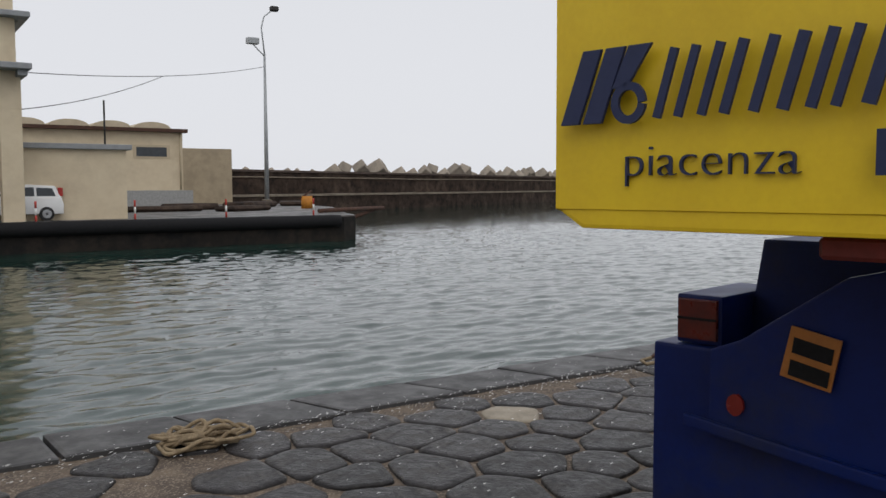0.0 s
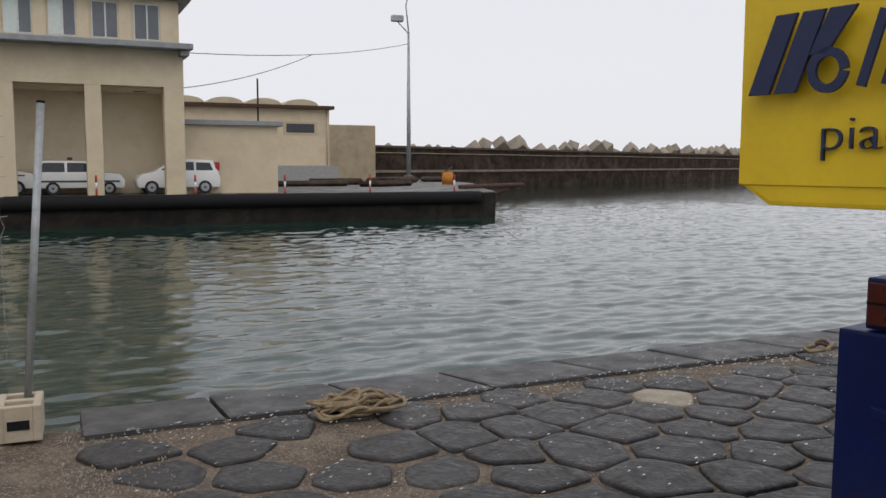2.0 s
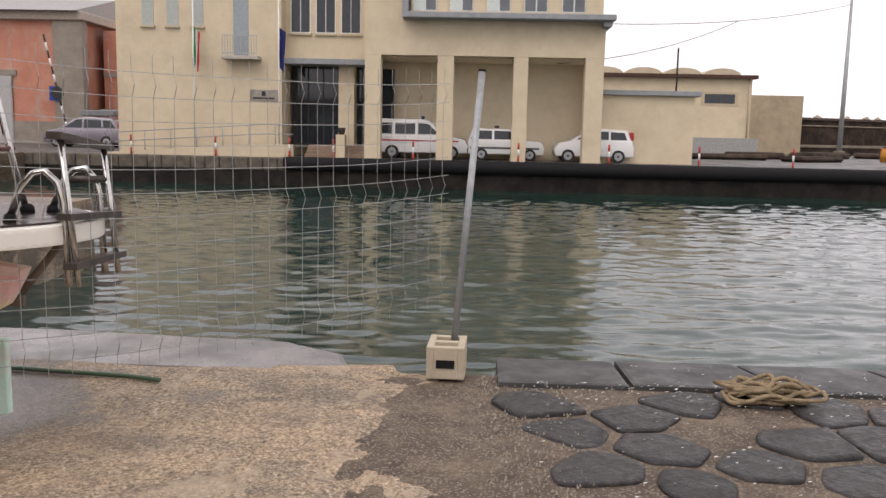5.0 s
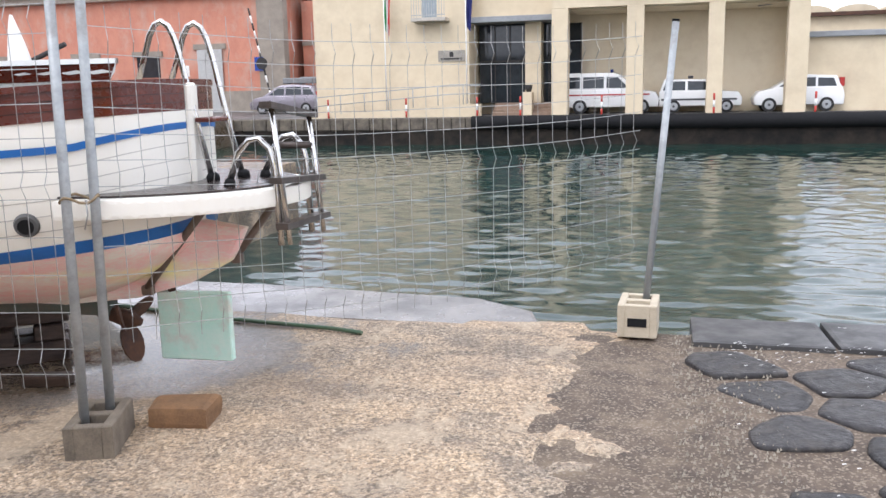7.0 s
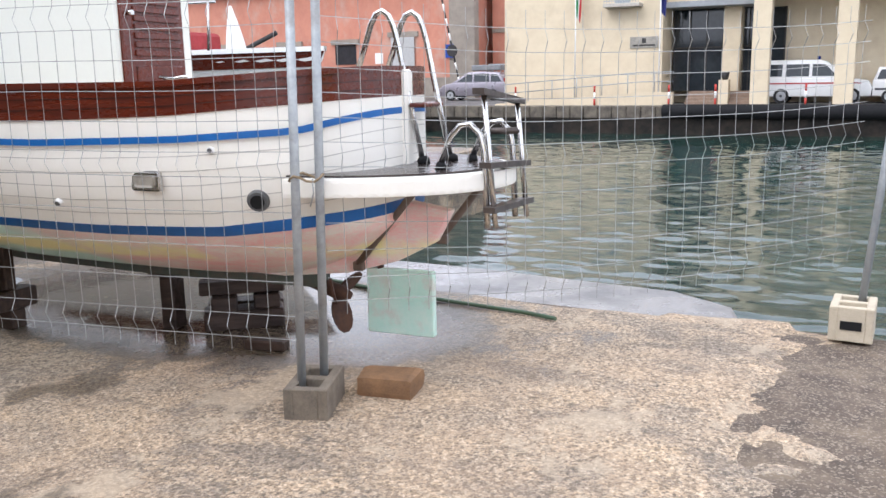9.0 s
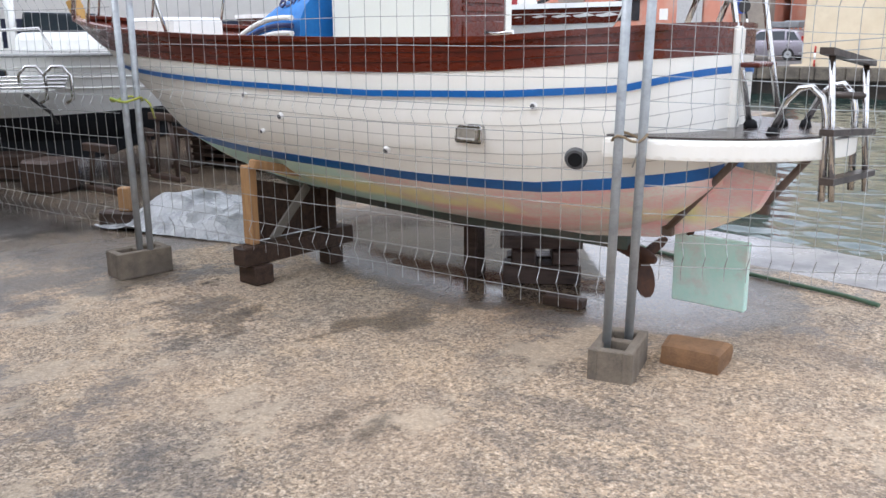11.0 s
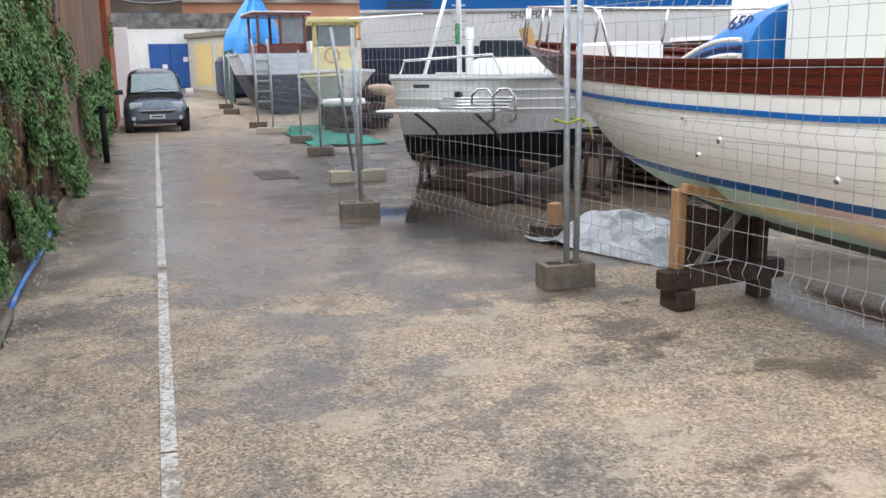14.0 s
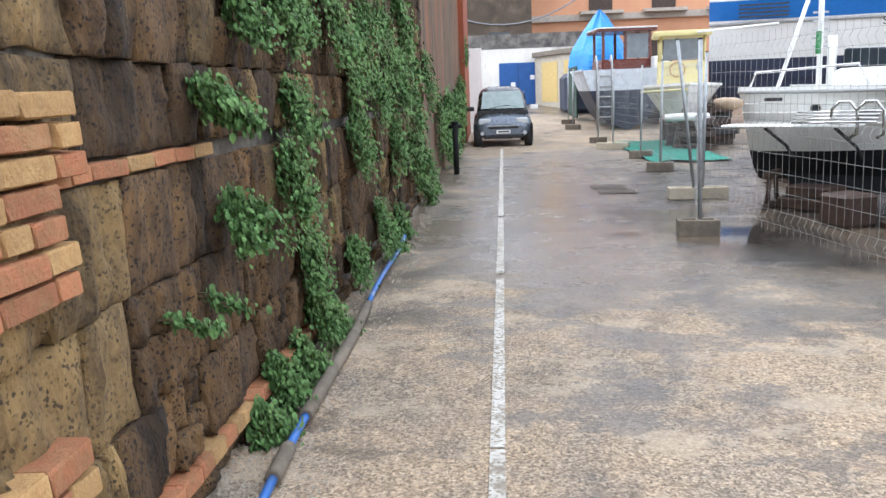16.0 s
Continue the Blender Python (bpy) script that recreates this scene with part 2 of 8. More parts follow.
# ---- near quay: concrete apron, cobbles, edge stones ----
def ground_mat():
    m = bpy.data.materials.new("worn_wet_concrete")
    m.use_nodes = True
    n, l = m.node_tree.nodes, m.node_tree.links
    p = n["Principled BSDF"]
    co = n.new("ShaderNodeTexCoord")

    def tex(scale, detail=6, rough=0.65, stretch=(1, 1, 1)):
        mp = n.new("ShaderNodeMapping")
        mp.inputs["Scale"].default_value = stretch
        l.new(co.outputs["Object"], mp.inputs[0])
        t = n.new("ShaderNodeTexNoise")
        t.inputs["Scale"].default_value, t.inputs["Detail"].default_value, t.inputs["Roughness"].default_value = scale, detail, rough
        l.new(mp.outputs[0], t.inputs["Vector"])
        return t.outputs["Fac"]

    def ramp(fac, *stops):
        r = n.new("ShaderNodeValToRGB")
        while len(r.color_ramp.elements) < len(stops):
            r.color_ramp.elements.new(0.5)
        for e, (pos, c) in zip(r.color_ramp.elements, stops):
            e.position, e.color = pos, (*c, 1) if isinstance(c, tuple) else (c, c, c, 1)
        l.new(fac, r.inputs[0])
        return r.outputs[0]

    def mix(fac, a, b, kind="MIX"):
        x = n.new("ShaderNodeMixRGB")
        x.blend_type = kind
        for k, v in enumerate((fac, a, b)):
            if isinstance(v, (int, float)):
                x.inputs[k].default_value = v if k == 0 else (v, v, v, 1)
            elif isinstance(v, tuple):
                x.inputs[k].default_value = (*v, 1)
            else:
                l.new(v, x.inputs[k])
        return x.outputs[0]

    sand = ramp(tex(2.2), (0.3, (0.43, 0.315, 0.20)), (0.5, (0.36, 0.265, 0.175)), (0.72, (0.25, 0.195, 0.14)))
    grey = ramp(tex(3.0), (0.3, (0.28, 0.225, 0.165)), (0.7, (0.17, 0.145, 0.115)))
    base = mix(ramp(tex(0.55, 5, 0.7), (0.45, 0.0), (0.64, 0.65)), sand, grey)
    # pale grit and dark specks
    vor = n.new("ShaderNodeTexVoronoi")
    vor.inputs["Scale"].default_value = 120
    l.new(co.outputs["Object"], vor.inputs["Vector"])
    grit = ramp(vor.outputs["Color"], (0.58, 0.0), (0.72, 0.9))
    base = mix(grit, base, mix(0.38, base, (0.62, 0.52, 0.40)))
    speck = ramp(tex(60, 3), (0.52, 0.0), (0.64, 0.95))
    base = mix(speck, base, mix(0.75, base, (0.085, 0.07, 0.058)))
    patch = ramp(tex(1.0, 8, 0.82, (0.8, 1.4, 1)), (0.51, 0.0), (0.58, 0.55))
    base = mix(patch, base, (0.11, 0.096, 0.083))
    stones = n.new("ShaderNodeTexVoronoi")
    stones.inputs["Scale"].default_value = 70
    l.new(co.outputs["Object"], stones.inputs["Vector"])
    base = mix(1.0, base, ramp(stones.outputs["Color"], (0.2, 0.68), (0.5, 1.05), (0.85, 1.45)), "MULTIPLY")
    pits = ramp(tex(24, 6, 0.75), (0.33, 0.35), (0.44, 1.0))
    base = mix(1.0, base, pits, "MULTIPLY")
    base = mix(1.0, base, ramp(tex(110, 4, 0.8), (0.36, 0.45), (0.47, 1.06)), "MULTIPLY")
    # broad patches where the screed has gone orange or pale
    base = mix(ramp(tex(0.9, 7, 0.7), (0.50, 0.0), (0.58, 0.20)), base, (0.38, 0.27, 0.18))
    base = mix(ramp(tex(1.3, 8, 0.75, (1.3, 0.8, 1)), (0.54, 0.0), (0.58, 0.55)), base, (0.46, 0.37, 0.265))
    # wet: along the road's drain side and in the far hollows
    sep = n.new("ShaderNodeSeparateXYZ")
    l.new(co.outputs["Object"], sep.inputs[0])
    far = n.new("ShaderNodeMapRange")
    l.new(sep.outputs[0], far.inputs[0])
    far.inputs[1].default_value, far.inputs[2].default_value = -3.5, -9.0
    far.inputs[3].default_value, far.inputs[4].default_value = -0.05, 0.10
    wet = n.new("ShaderNodeMath")
    wet.operation = "ADD"
    l.new(tex(1.1, 9, 0.76, (1.1, 0.7, 1)), wet.inputs[0])
    side = n.new("ShaderNodeMapRange")
    l.new(sep.outputs[1], side.inputs[0])
    side.inputs[1].default_value, side.inputs[2].default_value = 2.7, 4.0
    side.inputs[3].default_value, side.inputs[4].default_value = -0.06, 0.06
    most = n.new("ShaderNodeMath")
    most.operation = "MAXIMUM"
    l.new(far.outputs[0], most.inputs[0])
    l.new(side.outputs[0], most.inputs[1])
    near = n.new("ShaderNodeMapRange")
    l.new(sep.outputs[0], near.inputs[0])
    near.inputs[1].default_value, near.inputs[2].default_value = -2.6, -1.2
    near.inputs[3].default_value, near.inputs[4].default_value = 0.0, 0.17
    less = n.new("ShaderNodeMath")
    less.operation = "SUBTRACT"
    l.new(most.outputs[0], less.inputs[0])
    l.new(near.outputs[0], less.inputs[1])
    l.new(less.outputs[0], wet.inputs[1])
    # hollows that hold water: centre x, y, half lengths, how wet
    for hx, hy, ax, ay, amount in ((-3.9, 4.35, 1.9, 0.95, 0.55), (-8.6, 2.9, 2.6, 1.4, 0.30), (-9.8, 0.8, 3.6, 1.7, 0.17), (-4.3, 0.30, 0.5, 0.3, 0.07), (-5.7, 1.35, 0.6, 0.25, 0.09), (-15, 0.8, 3.0, 2.0, 0.10), (-27, 0.5, 7.0, 6.0, -0.22), (-24, -0.5, 5.0, 1.0, -0.2), (-11.5, 6.0, 5.0, 3.0, 0.2)):
        mp = n.new("ShaderNodeMapping")
        mp.inputs["Location"].default_value = (-hx / ax, -hy / ay, 0)
        mp.inputs["Scale"].default_value = (1 / ax, 1 / ay, 0)
        l.new(co.outputs["Object"], mp.inputs[0])
        ln = n.new("ShaderNodeVectorMath")
        ln.operation = "LENGTH"
        l.new(mp.outputs[0], ln.inputs[0])
        mr = n.new("ShaderNodeMapRange")
        l.new(ln.outputs["Value"], mr.inputs[0])
        mr.inputs[1].default_value, mr.inputs[2].default_value = 1.15, 0.55
        mr.inputs[3].default_value, mr.inputs[4].default_value = 0.0, amount
        more = n.new("ShaderNodeMath")
        more.operation = "ADD"
        l.new(wet.outputs[0], more.inputs[0])
        l.new(mr.outputs[0], more.inputs[1])
        wet = more
    wetness = ramp(wet.outputs[0], (0.495, 0.0), (0.53, 0.75), (0.64, 1.0))
    base = mix(wetness, base, mix(0.85, base, mix(1.0, base, 0.25, "MULTIPLY")))
    # dark blotches by the yard boats, matt and nearly black: centre x, y, half lengths
    dark_reach = None
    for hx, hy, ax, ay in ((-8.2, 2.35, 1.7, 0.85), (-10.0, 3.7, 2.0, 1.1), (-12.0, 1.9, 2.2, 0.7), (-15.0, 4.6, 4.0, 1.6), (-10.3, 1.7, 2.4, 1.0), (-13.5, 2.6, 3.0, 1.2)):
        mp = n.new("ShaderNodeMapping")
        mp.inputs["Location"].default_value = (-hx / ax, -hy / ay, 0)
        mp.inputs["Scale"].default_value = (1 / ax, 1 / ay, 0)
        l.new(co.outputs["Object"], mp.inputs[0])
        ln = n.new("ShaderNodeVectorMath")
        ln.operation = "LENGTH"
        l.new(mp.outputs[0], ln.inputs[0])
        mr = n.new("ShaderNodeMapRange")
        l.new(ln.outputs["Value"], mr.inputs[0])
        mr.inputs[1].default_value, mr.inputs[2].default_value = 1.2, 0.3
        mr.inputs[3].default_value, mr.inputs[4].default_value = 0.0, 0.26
        if dark_reach is None:
            dark_reach = mr.outputs[0]
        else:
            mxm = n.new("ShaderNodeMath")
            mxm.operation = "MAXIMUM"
            l.new(dark_reach, mxm.inputs[0])
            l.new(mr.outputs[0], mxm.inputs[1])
            dark_reach = mxm.outputs[0]
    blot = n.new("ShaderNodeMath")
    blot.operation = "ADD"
    l.new(dark_reach, blot.inputs[0])
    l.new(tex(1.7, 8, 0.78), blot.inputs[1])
    dark_blotch = ramp(blot.outputs[0], (0.60, 0.0), (0.70, 0.9))
    base = mix(dark_blotch, base, (0.030, 0.026, 0.023))
    l.new(ramp(dark_blotch, (0.0, 0.5), (0.8, 0.35)), p.inputs["Specular IOR Level"])
    l.new(base, p.inputs["Base Color"])
    rgh = ramp(wet.outputs[0], (0.47, 0.85), (0.53, 0.45), (0.62, 0.30), (0.80, 0.22), (0.98, 0.04))
    l.new(rgh, p.inputs["Roughness"])
    bp = n.new("ShaderNodeBump")
    bp.inputs["Distance"].default_value = 0.012
    dry = ramp(wet.outputs[0], (0.5, 1.0), (0.64, 0.55), (0.82, 0.30), (0.98, 0.012))
    l.new(dry, bp.inputs["Strength"])
    l.new(mix(0.5, tex(45, 4), grit), bp.inputs["Height"])
    l.new(bp.outputs[0], p.inputs["Normal"])
    return m


GROUND = ground_mat()


def ground_z(x, y):
    rise = max(0.0, -x - 24) * 0.045
    z = rise + 0.012 * nz(x, y, 2.0, 0.5)
    if x > -0.6:
        z -= 0.065 * (x + 0.6) + (0.03 * nz(x, y, 6.0, 3.5) + 0.02 * nz(x, y, 2.5, 11)) * min(1.0, (x + 0.6) * 2)
    return z


def apron_edge(x):
    """Where the broken concrete ends towards the water."""
    return 5.42 + 0.16 * nz(x, 0, 9.0, 1.4) + (0.10 if -1.1 < x < -0.3 else 0.0)


gv, gf = [], []
xs = [-70 + k * 1.0 for k in range(52)] + [-18 + k * 0.25 for k in range(66)] + [-1.5 + k * 0.05 for k in range(38)]
ts = np.linspace(0, 1, 120)
for x in xs:
    for t in ts:
        top = apron_edge(x)
        y = -1.45 + t * (top + 1.45)
        gv.append((x, y, ground_z(x, y) - (0.05 if t > 0.985 else 0.0)))
for i in range(len(xs) - 1):
    for j in range(len(ts) - 1):
        a = i * len(ts) + j
        gf.append((a, a + len(ts), a + len(ts) + 1, a + 1))
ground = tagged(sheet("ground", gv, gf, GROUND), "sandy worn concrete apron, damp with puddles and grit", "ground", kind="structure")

BASALT = mat("dark_basalt", (0.030, 0.027, 0.027), (0.013, 0.012, 0.013), spec=0.3, rough=0.26, rough2=0.6, scale=7, bump=1.0, bscale=24, fine=60, stain=(0.10, 0.09, 0.08), stain_scale=6, stain_amount=0.6, vary=0.4)
EDGE_STONE = mat("grey_edge_stone", (0.050, 0.047, 0.046), (0.028, 0.027, 0.027), rough=0.36, rough2=0.6, scale=4, bump=0.25, vary=0.18)
MORTAR = mat("gritty_joint", (0.125, 0.090, 0.062), (0.066, 0.050, 0.039), rough=0.8, scale=7, bump=0.9, fine=90, stain=(0.24, 0.18, 0.12), stain_scale=2, stain_amount=0.5, grit=(105.0, 0.66, (0.23, 0.185, 0.14)))

quay_bm = box(-70, 12, -30, 5.40, -4, -0.035)
box(0.0, 12, 5.38, 5.66, -4, -0.12, bm=quay_bm)
tagged(part("quay_wall", quay_bm, MORTAR), "dark stone quay wall dropping to the water", "quay", kind="structure")

pv, pf = grid(-0.9, 12, -2.0, 5.25, 160, 100, lambda x, y: -0.020 + 0.007 * nz(x, y, 5, 3) + 0.004 * nz(x, y, 8, 11))
cobbles = tagged(sheet("pavement", pv, pf, MORTAR), "gritty bed of the old cobbled quay paving", "pavement", kind="structure")

# lower stone shelf beside the concrete
shelf_bm = prism([(-9, 5.3), (-9, 6.45), (-3.0, 6.42), (-1.2, 6.25), (-0.75, 5.95), (-0.55, 5.3)], "z", -0.75, -0.07, 0.03)
WET_STONE = mat("wet_pale_stone", (0.20, 0.19, 0.185), (0.12, 0.115, 0.115), rough=0.16, rough2=0.45, scale=2.2, bump=0.2, stain=(0.28, 0.26, 0.24), stain_scale=1.2)
tagged(part("quay_step", shelf_bm, WET_STONE), "wet grey stone step at the water's edge", "step", kind="structure")

# ---- far quay ----
DECK = mat("wet_asphalt_deck", (0.10, 0.095, 0.09), (0.06, 0.058, 0.056), rough=0.35, rough2=0.7, scale=0.8, bump=0.2, stain=(0.17, 0.14, 0.11), stain_scale=0.3)
QUAY_FACE = mat("weedy_quay_face", (0.022, 0.017, 0.013), (0.008, 0.008, 0.008), spec=0.25, rough=0.75, scale=1.6, bump=0.8, fine=20, stain=(0.05, 0.038, 0.027), stain_scale=0.9)
QY = 41.6
deck_poly = [(-90, QY), (21.6, QY), (22.6, QY + 0.6), (23.2, QY + 2), (24, 46), (31, 62), (33.5, 76), (28, 84), (24, 101), (-90, 101)]
far_quay = thing("far_quay", "dark stone quay across the basin with an asphalt deck", "quay", kind="structure")
part("quay_face", prism(deck_poly, "z", -4, -0.06), QUAY_FACE, far_quay)
part("deck", prism([(x, y + (0.25 if y == QY else 0)) for x, y in deck_poly], "z", -0.058, 0.0), DECK, far_quay)
fender_bm = tube([(x, QY - 0.03, -0.27 + 0.015 * nz(x, 0, 3, 1.7)) for x in np.arange(-9.2, 21.8, 0.5)], [0.34 + 0.02 * nz(x, 1, 3, 2.1) for x in np.arange(-9.2, 21.8, 0.5)], 14)
part("rubber_fender", fender_bm, BLACK_RUBBER, far_quay, "long black rubber fender")
stone_bm = bmesh.new()
for k in range(58):
    x = -50 + k * 0.71
    box(x, x + 0.68, QY - 0.06 + 0.05 * nz(k, 0, 1), QY + 0.4, -0.62 + 0.06 * nz(k, 3, 1), 0.0, 0.05, bm=stone_bm)
part("edge_course", stone_bm, mat("brown_quay_stone", (0.16, 0.135, 0.10), (0.07, 0.06, 0.05), rough=0.8, scale=2, bump=0.6), far_quay, "rough brown edge stones")


# ---- breakwater ----
def bw(s, off=0.0, z=0.0):
    """A place s metres along the breakwater, off metres behind its foot."""
    d = Vector((0.895, 0.446))
    o = Vector((24.0, 83.5)) + s * d + off * Vector((-0.446, 0.895))
    return (o.x, o.y, z)


BW_WALL = mat("lava_stone_wall", (0.055, 0.036, 0.026), (0.018, 0.014, 0.012), spec=0.2, rough=0.9, scale=0.9, bump=0.8, fine=6, stain=(0.14, 0.10, 0.075), stain_scale=0.35)
BW_LEDGE = mat("pale_capping", (0.26, 0.215, 0.16), (0.15, 0.12, 0.09), rough=0.85, scale=0.8, bump=0.3)
breakwater = thing("breakwater", "long dark lava-stone breakwater wall with a pale capping", "breakwater", kind="structure")


def bw_strip(off0, off1, z0, z1, s0=-12, s1=600):
    bm = bmesh.new()
    vs = [bm.verts.new(bw(s, o, z)) for s, o, z in ((s0, off0, z0), (s1, off0, z0), (s1, off1, z0), (s0, off1, z0), (s0, off0, z1), (s1, off0, z1), (s1, off1, z1), (s0, off1, z1))]
    for f in ((0, 1, 5, 4), (1, 2, 6, 5), (2, 3, 7, 6), (3, 0, 4, 7), (4, 5, 6, 7)):
        bm.faces.new([vs[k] for k in f])
    return bm


part("foot", bw_strip(0, 6, -4, 0.55), BW_WALL, breakwater)
part("walkway", bw_strip(-0.15, 6, 0.55, 0.78), BW_LEDGE, breakwater)
part("wall", bw_strip(3, 6, 0.78, 3.35), BW_WALL, breakwater)
part("capping", bw_strip(2.8, 6, 3.35, 3.6), mat("dark_capping", (0.12, 0.085, 0.065), (0.06, 0.045, 0.04), rough=0.85, scale=0.6), breakwater)
part("pipe", tube([bw(s, 2.93, 2.75 + 0.12 * nz(s, 0, 2, 0.05)) for s in range(-10, 255, 6)], 0.09, 6), BW_LEDGE, breakwater, "pale pipe along the wall")
CUBE = mat("weathered_concrete_cube", (0.33, 0.28, 0.22), (0.22, 0.19, 0.155), rough=0.9, scale=0.9, bump=0.3, vary=0.2)
rng = random.Random(5)
s = 20.0
while s < 235:
    size = rng.uniform(1.6, 2.4) if s > 36 else 1.3
    b = box(-size / 2, size / 2, -size / 2, size / 2, -size / 2, size / 2, 0.12)
    o = part("concrete_cube", b, CUBE)
    x, y, _ = bw(s, 8.2)
    high = rng.uniform(2.9, 4.2) if s > 36 else 3.1
    o.matrix_world = pose(x, y, high, rng.uniform(20, 60), rng.uniform(15, 50), rng.uniform(0, 90))
    tagged(o, "weathered pale concrete armour cube tipped on the breakwater", "concrete block", "armour cubes")
    s += rng.uniform(1.9, 4.6)

# ---- sea-wall of blocks beside the shed ----
BLOCKS = mat("tuff_block_wall", (0.42, 0.34, 0.23), (0.32, 0.26, 0.18), rough=0.9, scale=1.2, bump=0.4)
tagged(part("wall_blockwork", box(23.5, 29.2, 79.6, 80.4, 0.0, 5.2), BLOCKS), "bare blockwork wall with a pale coping", "wall", kind="structure")

# ---- harbour office with its portico ----
office = thing("harbour_office", "cream harbour office with an open portico on square columns", "building", pose(0, 42.5, 0))
COLS = [(-5.45, -4.66), (-1.92, -1.12), (1.76, 2.47), (5.2, 6.1)]
for a, b in COLS:
    part("column", box(a, b, 0, 0.75, 0, 5.05, 0.02), CREAM, office)
part("portico_wall", box(-5.45, 6.1, 0, 7.0, 5.05, 7.0), CREAM, office)
# paler than the columns: the portico's inside brightness is put into this colour
PORTICO_LIT = mat("portico_plaster_lit", (0.78, 0.68, 0.51), (0.74, 0.63, 0.46), rough=0.85, scale=1.0, bump=0.05, stain=(0.62, 0.52, 0.38), stain_scale=0.5, stain_amount=0.4)
part("soffit", box(-4.6, 5.9, 0.8, 3.96, 5.0, 5.048), PORTICO_LIT, office)
for xb in (-1.75, 1.95):
    part("soffit_beam", box(xb, xb + 0.45, 0.752, 3.96, 4.72, 4.998), PORTICO_LIT, office)
part("portico_glazing", box(-5.44, -4.35, 3.6, 3.66, 0.3, 4.6), DARK_GLASS, office)
part("glazing_bar", box(-4.42, -4.35, 3.5, 3.6, 0.3, 4.6), DARK_IRON, office)
part("back_wall", box(-5.45, 6.1, 4.0, 7.0, 0, 5.05), PORTICO_LIT, office)
part("side_wall", box(5.75, 6.1, 2.6, 3.99, 0, 5.0), PORTICO_LIT, office)
part("upper_storey", box(-3.2, 5.9, -0.35, 7.0, 7.0, 9.0), CREAM, office)
part("upper_wall", box(-5.45, -3.2, 0, 7.0, 7.0, 12.5), CREAM, office)
part("attic_wall", box(-3.2, 5.9, 0, 7.0, 9.2, 12.5), CREAM, office)
part("ledge", box(-3.6, 6.45, -0.95, 0.2, 6.72, 6.99, 0.03), GREY_TRIM, office, "grey projecting ledge")
part("ledge_underside", box(5.9, 6.3, -0.7, 6.0, 6.45, 6.718, 0.02), GREY_TRIM, office)
part("roof_ledge", box(-3.6, 6.45, -0.95, 0.2, 8.95, 9.2, 0.03), GREY_TRIM, office)
part("side_fin", box(-3.6, -3.3, -0.9, 0.0, 6.99, 8.95, 0.02), GREY_TRIM, office)
part("return_ledge", box(6.102, 6.45, 0.202, 6.5, 8.95, 9.2, 0.03), GREY_TRIM, office)
FRAME_WHITE = mat("window_frame_white", (0.7, 0.72, 0.7), rough=0.5, bump=0)
BLIND = mat("blind_behind_glass", (0.62, 0.68, 0.63), (0.55, 0.61, 0.57), rough=0.15, bump=0)
GREY_GLASS = mat("sky_grey_glass", (0.10, 0.11, 0.125), (0.14, 0.15, 0.165), rough=0.04, bump=0, scale=0.8)
for k, x in enumerate((-3.1, -1.36, 0.40, 2.16, 3.94)):
    w = part("window", box(x, x + 1.1, -0.36, -0.33, 7.1, 8.72), FRAME_WHITE, office)
    for q in range(2):
        part("pane", box(x + 0.04 + q * 0.55, x + 0.53 + q * 0.53, -0.372, -0.362, 7.15, 8.66), GREY_GLASS if q or k > 2 else BLIND, w)
    part("mullion", box(x + 0.54, x + 0.60, -0.385, -0.373, 7.1, 8.72), FRAME_WHITE, w)
    part("pier", box(x + 1.14, x + 1.66, -0.42, -0.352, 7.0, 8.95), CREAM, w)
# recessed middle part with the entrance
part("entrance_wall", box(-9.9, -5.45, 2.0, 7.0, 4.9, 10.2), CREAM, office)
part("entrance_side", box(-10.2, -9.75, 1.0, 7.0, 0, 10.2), CREAM, office)
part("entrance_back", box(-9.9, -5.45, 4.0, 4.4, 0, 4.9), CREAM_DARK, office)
part("canopy", box(-10.2, -5.45, 1.2, 4.0, 4.62, 4.9, 0.02), GREY_TRIM, office, "grey entrance canopy")
part("entrance_pier", box(-7.05, -6.25, 2.0, 2.6, 0, 4.62), CREAM, office)
for a, b in ((-9.6, -7.2), (-6.2, -5.5)):
    d = part("glazed_door", box(a, b, 3.0, 3.06, 0.6, 4.6), DARK_GLASS, office)
    for q in np.arange(a, b + 0.01, (b - a) / 3):
        part("mullion", box(q - 0.03, q + 0.03, 2.96, 3.0, 0.6, 4.6), DARK_IRON, d)
    part("transom", box(a, b, 2.95, 2.995, 2.7, 2.78), DARK_IRON, d)
for k in range(4):
    part("step", box(-8.6, -5.5, 1.0 + 0.32 * k, 3.0, 0.15 * k, 0.15 * (k + 1)), mat("brown_step_tile", (0.28, 0.19, 0.13), (0.2, 0.14, 0.1), rough=0.5, scale=3), office)
part("step_pier", box(-7.0, -6.55, 0.9, 1.5, 0, 1.15), CREAM, office)
part("flower_pot", tube([(-6.75, 1.2, 1.15), (-6.75, 1.2, 1.3), (-6.75, 1.2, 1.5)], [0.12, 0.17, 0.2], 8), DARK_IRON, office)
for k in range(3):
    x = -9.5 + k * 1.28
    w = part("window", box(x, x + 1.02, 1.97, 2.0, 6.2, 8.0), WHITE, office)
    for q in range(2):
        part("pane", box(x + 0.05 + q * 0.48, x + 0.49 + q * 0.48, 1.955, 1.968, 6.26, 7.94), DARK_GLASS, w)
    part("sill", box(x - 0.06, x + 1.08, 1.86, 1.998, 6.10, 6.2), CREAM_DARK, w)
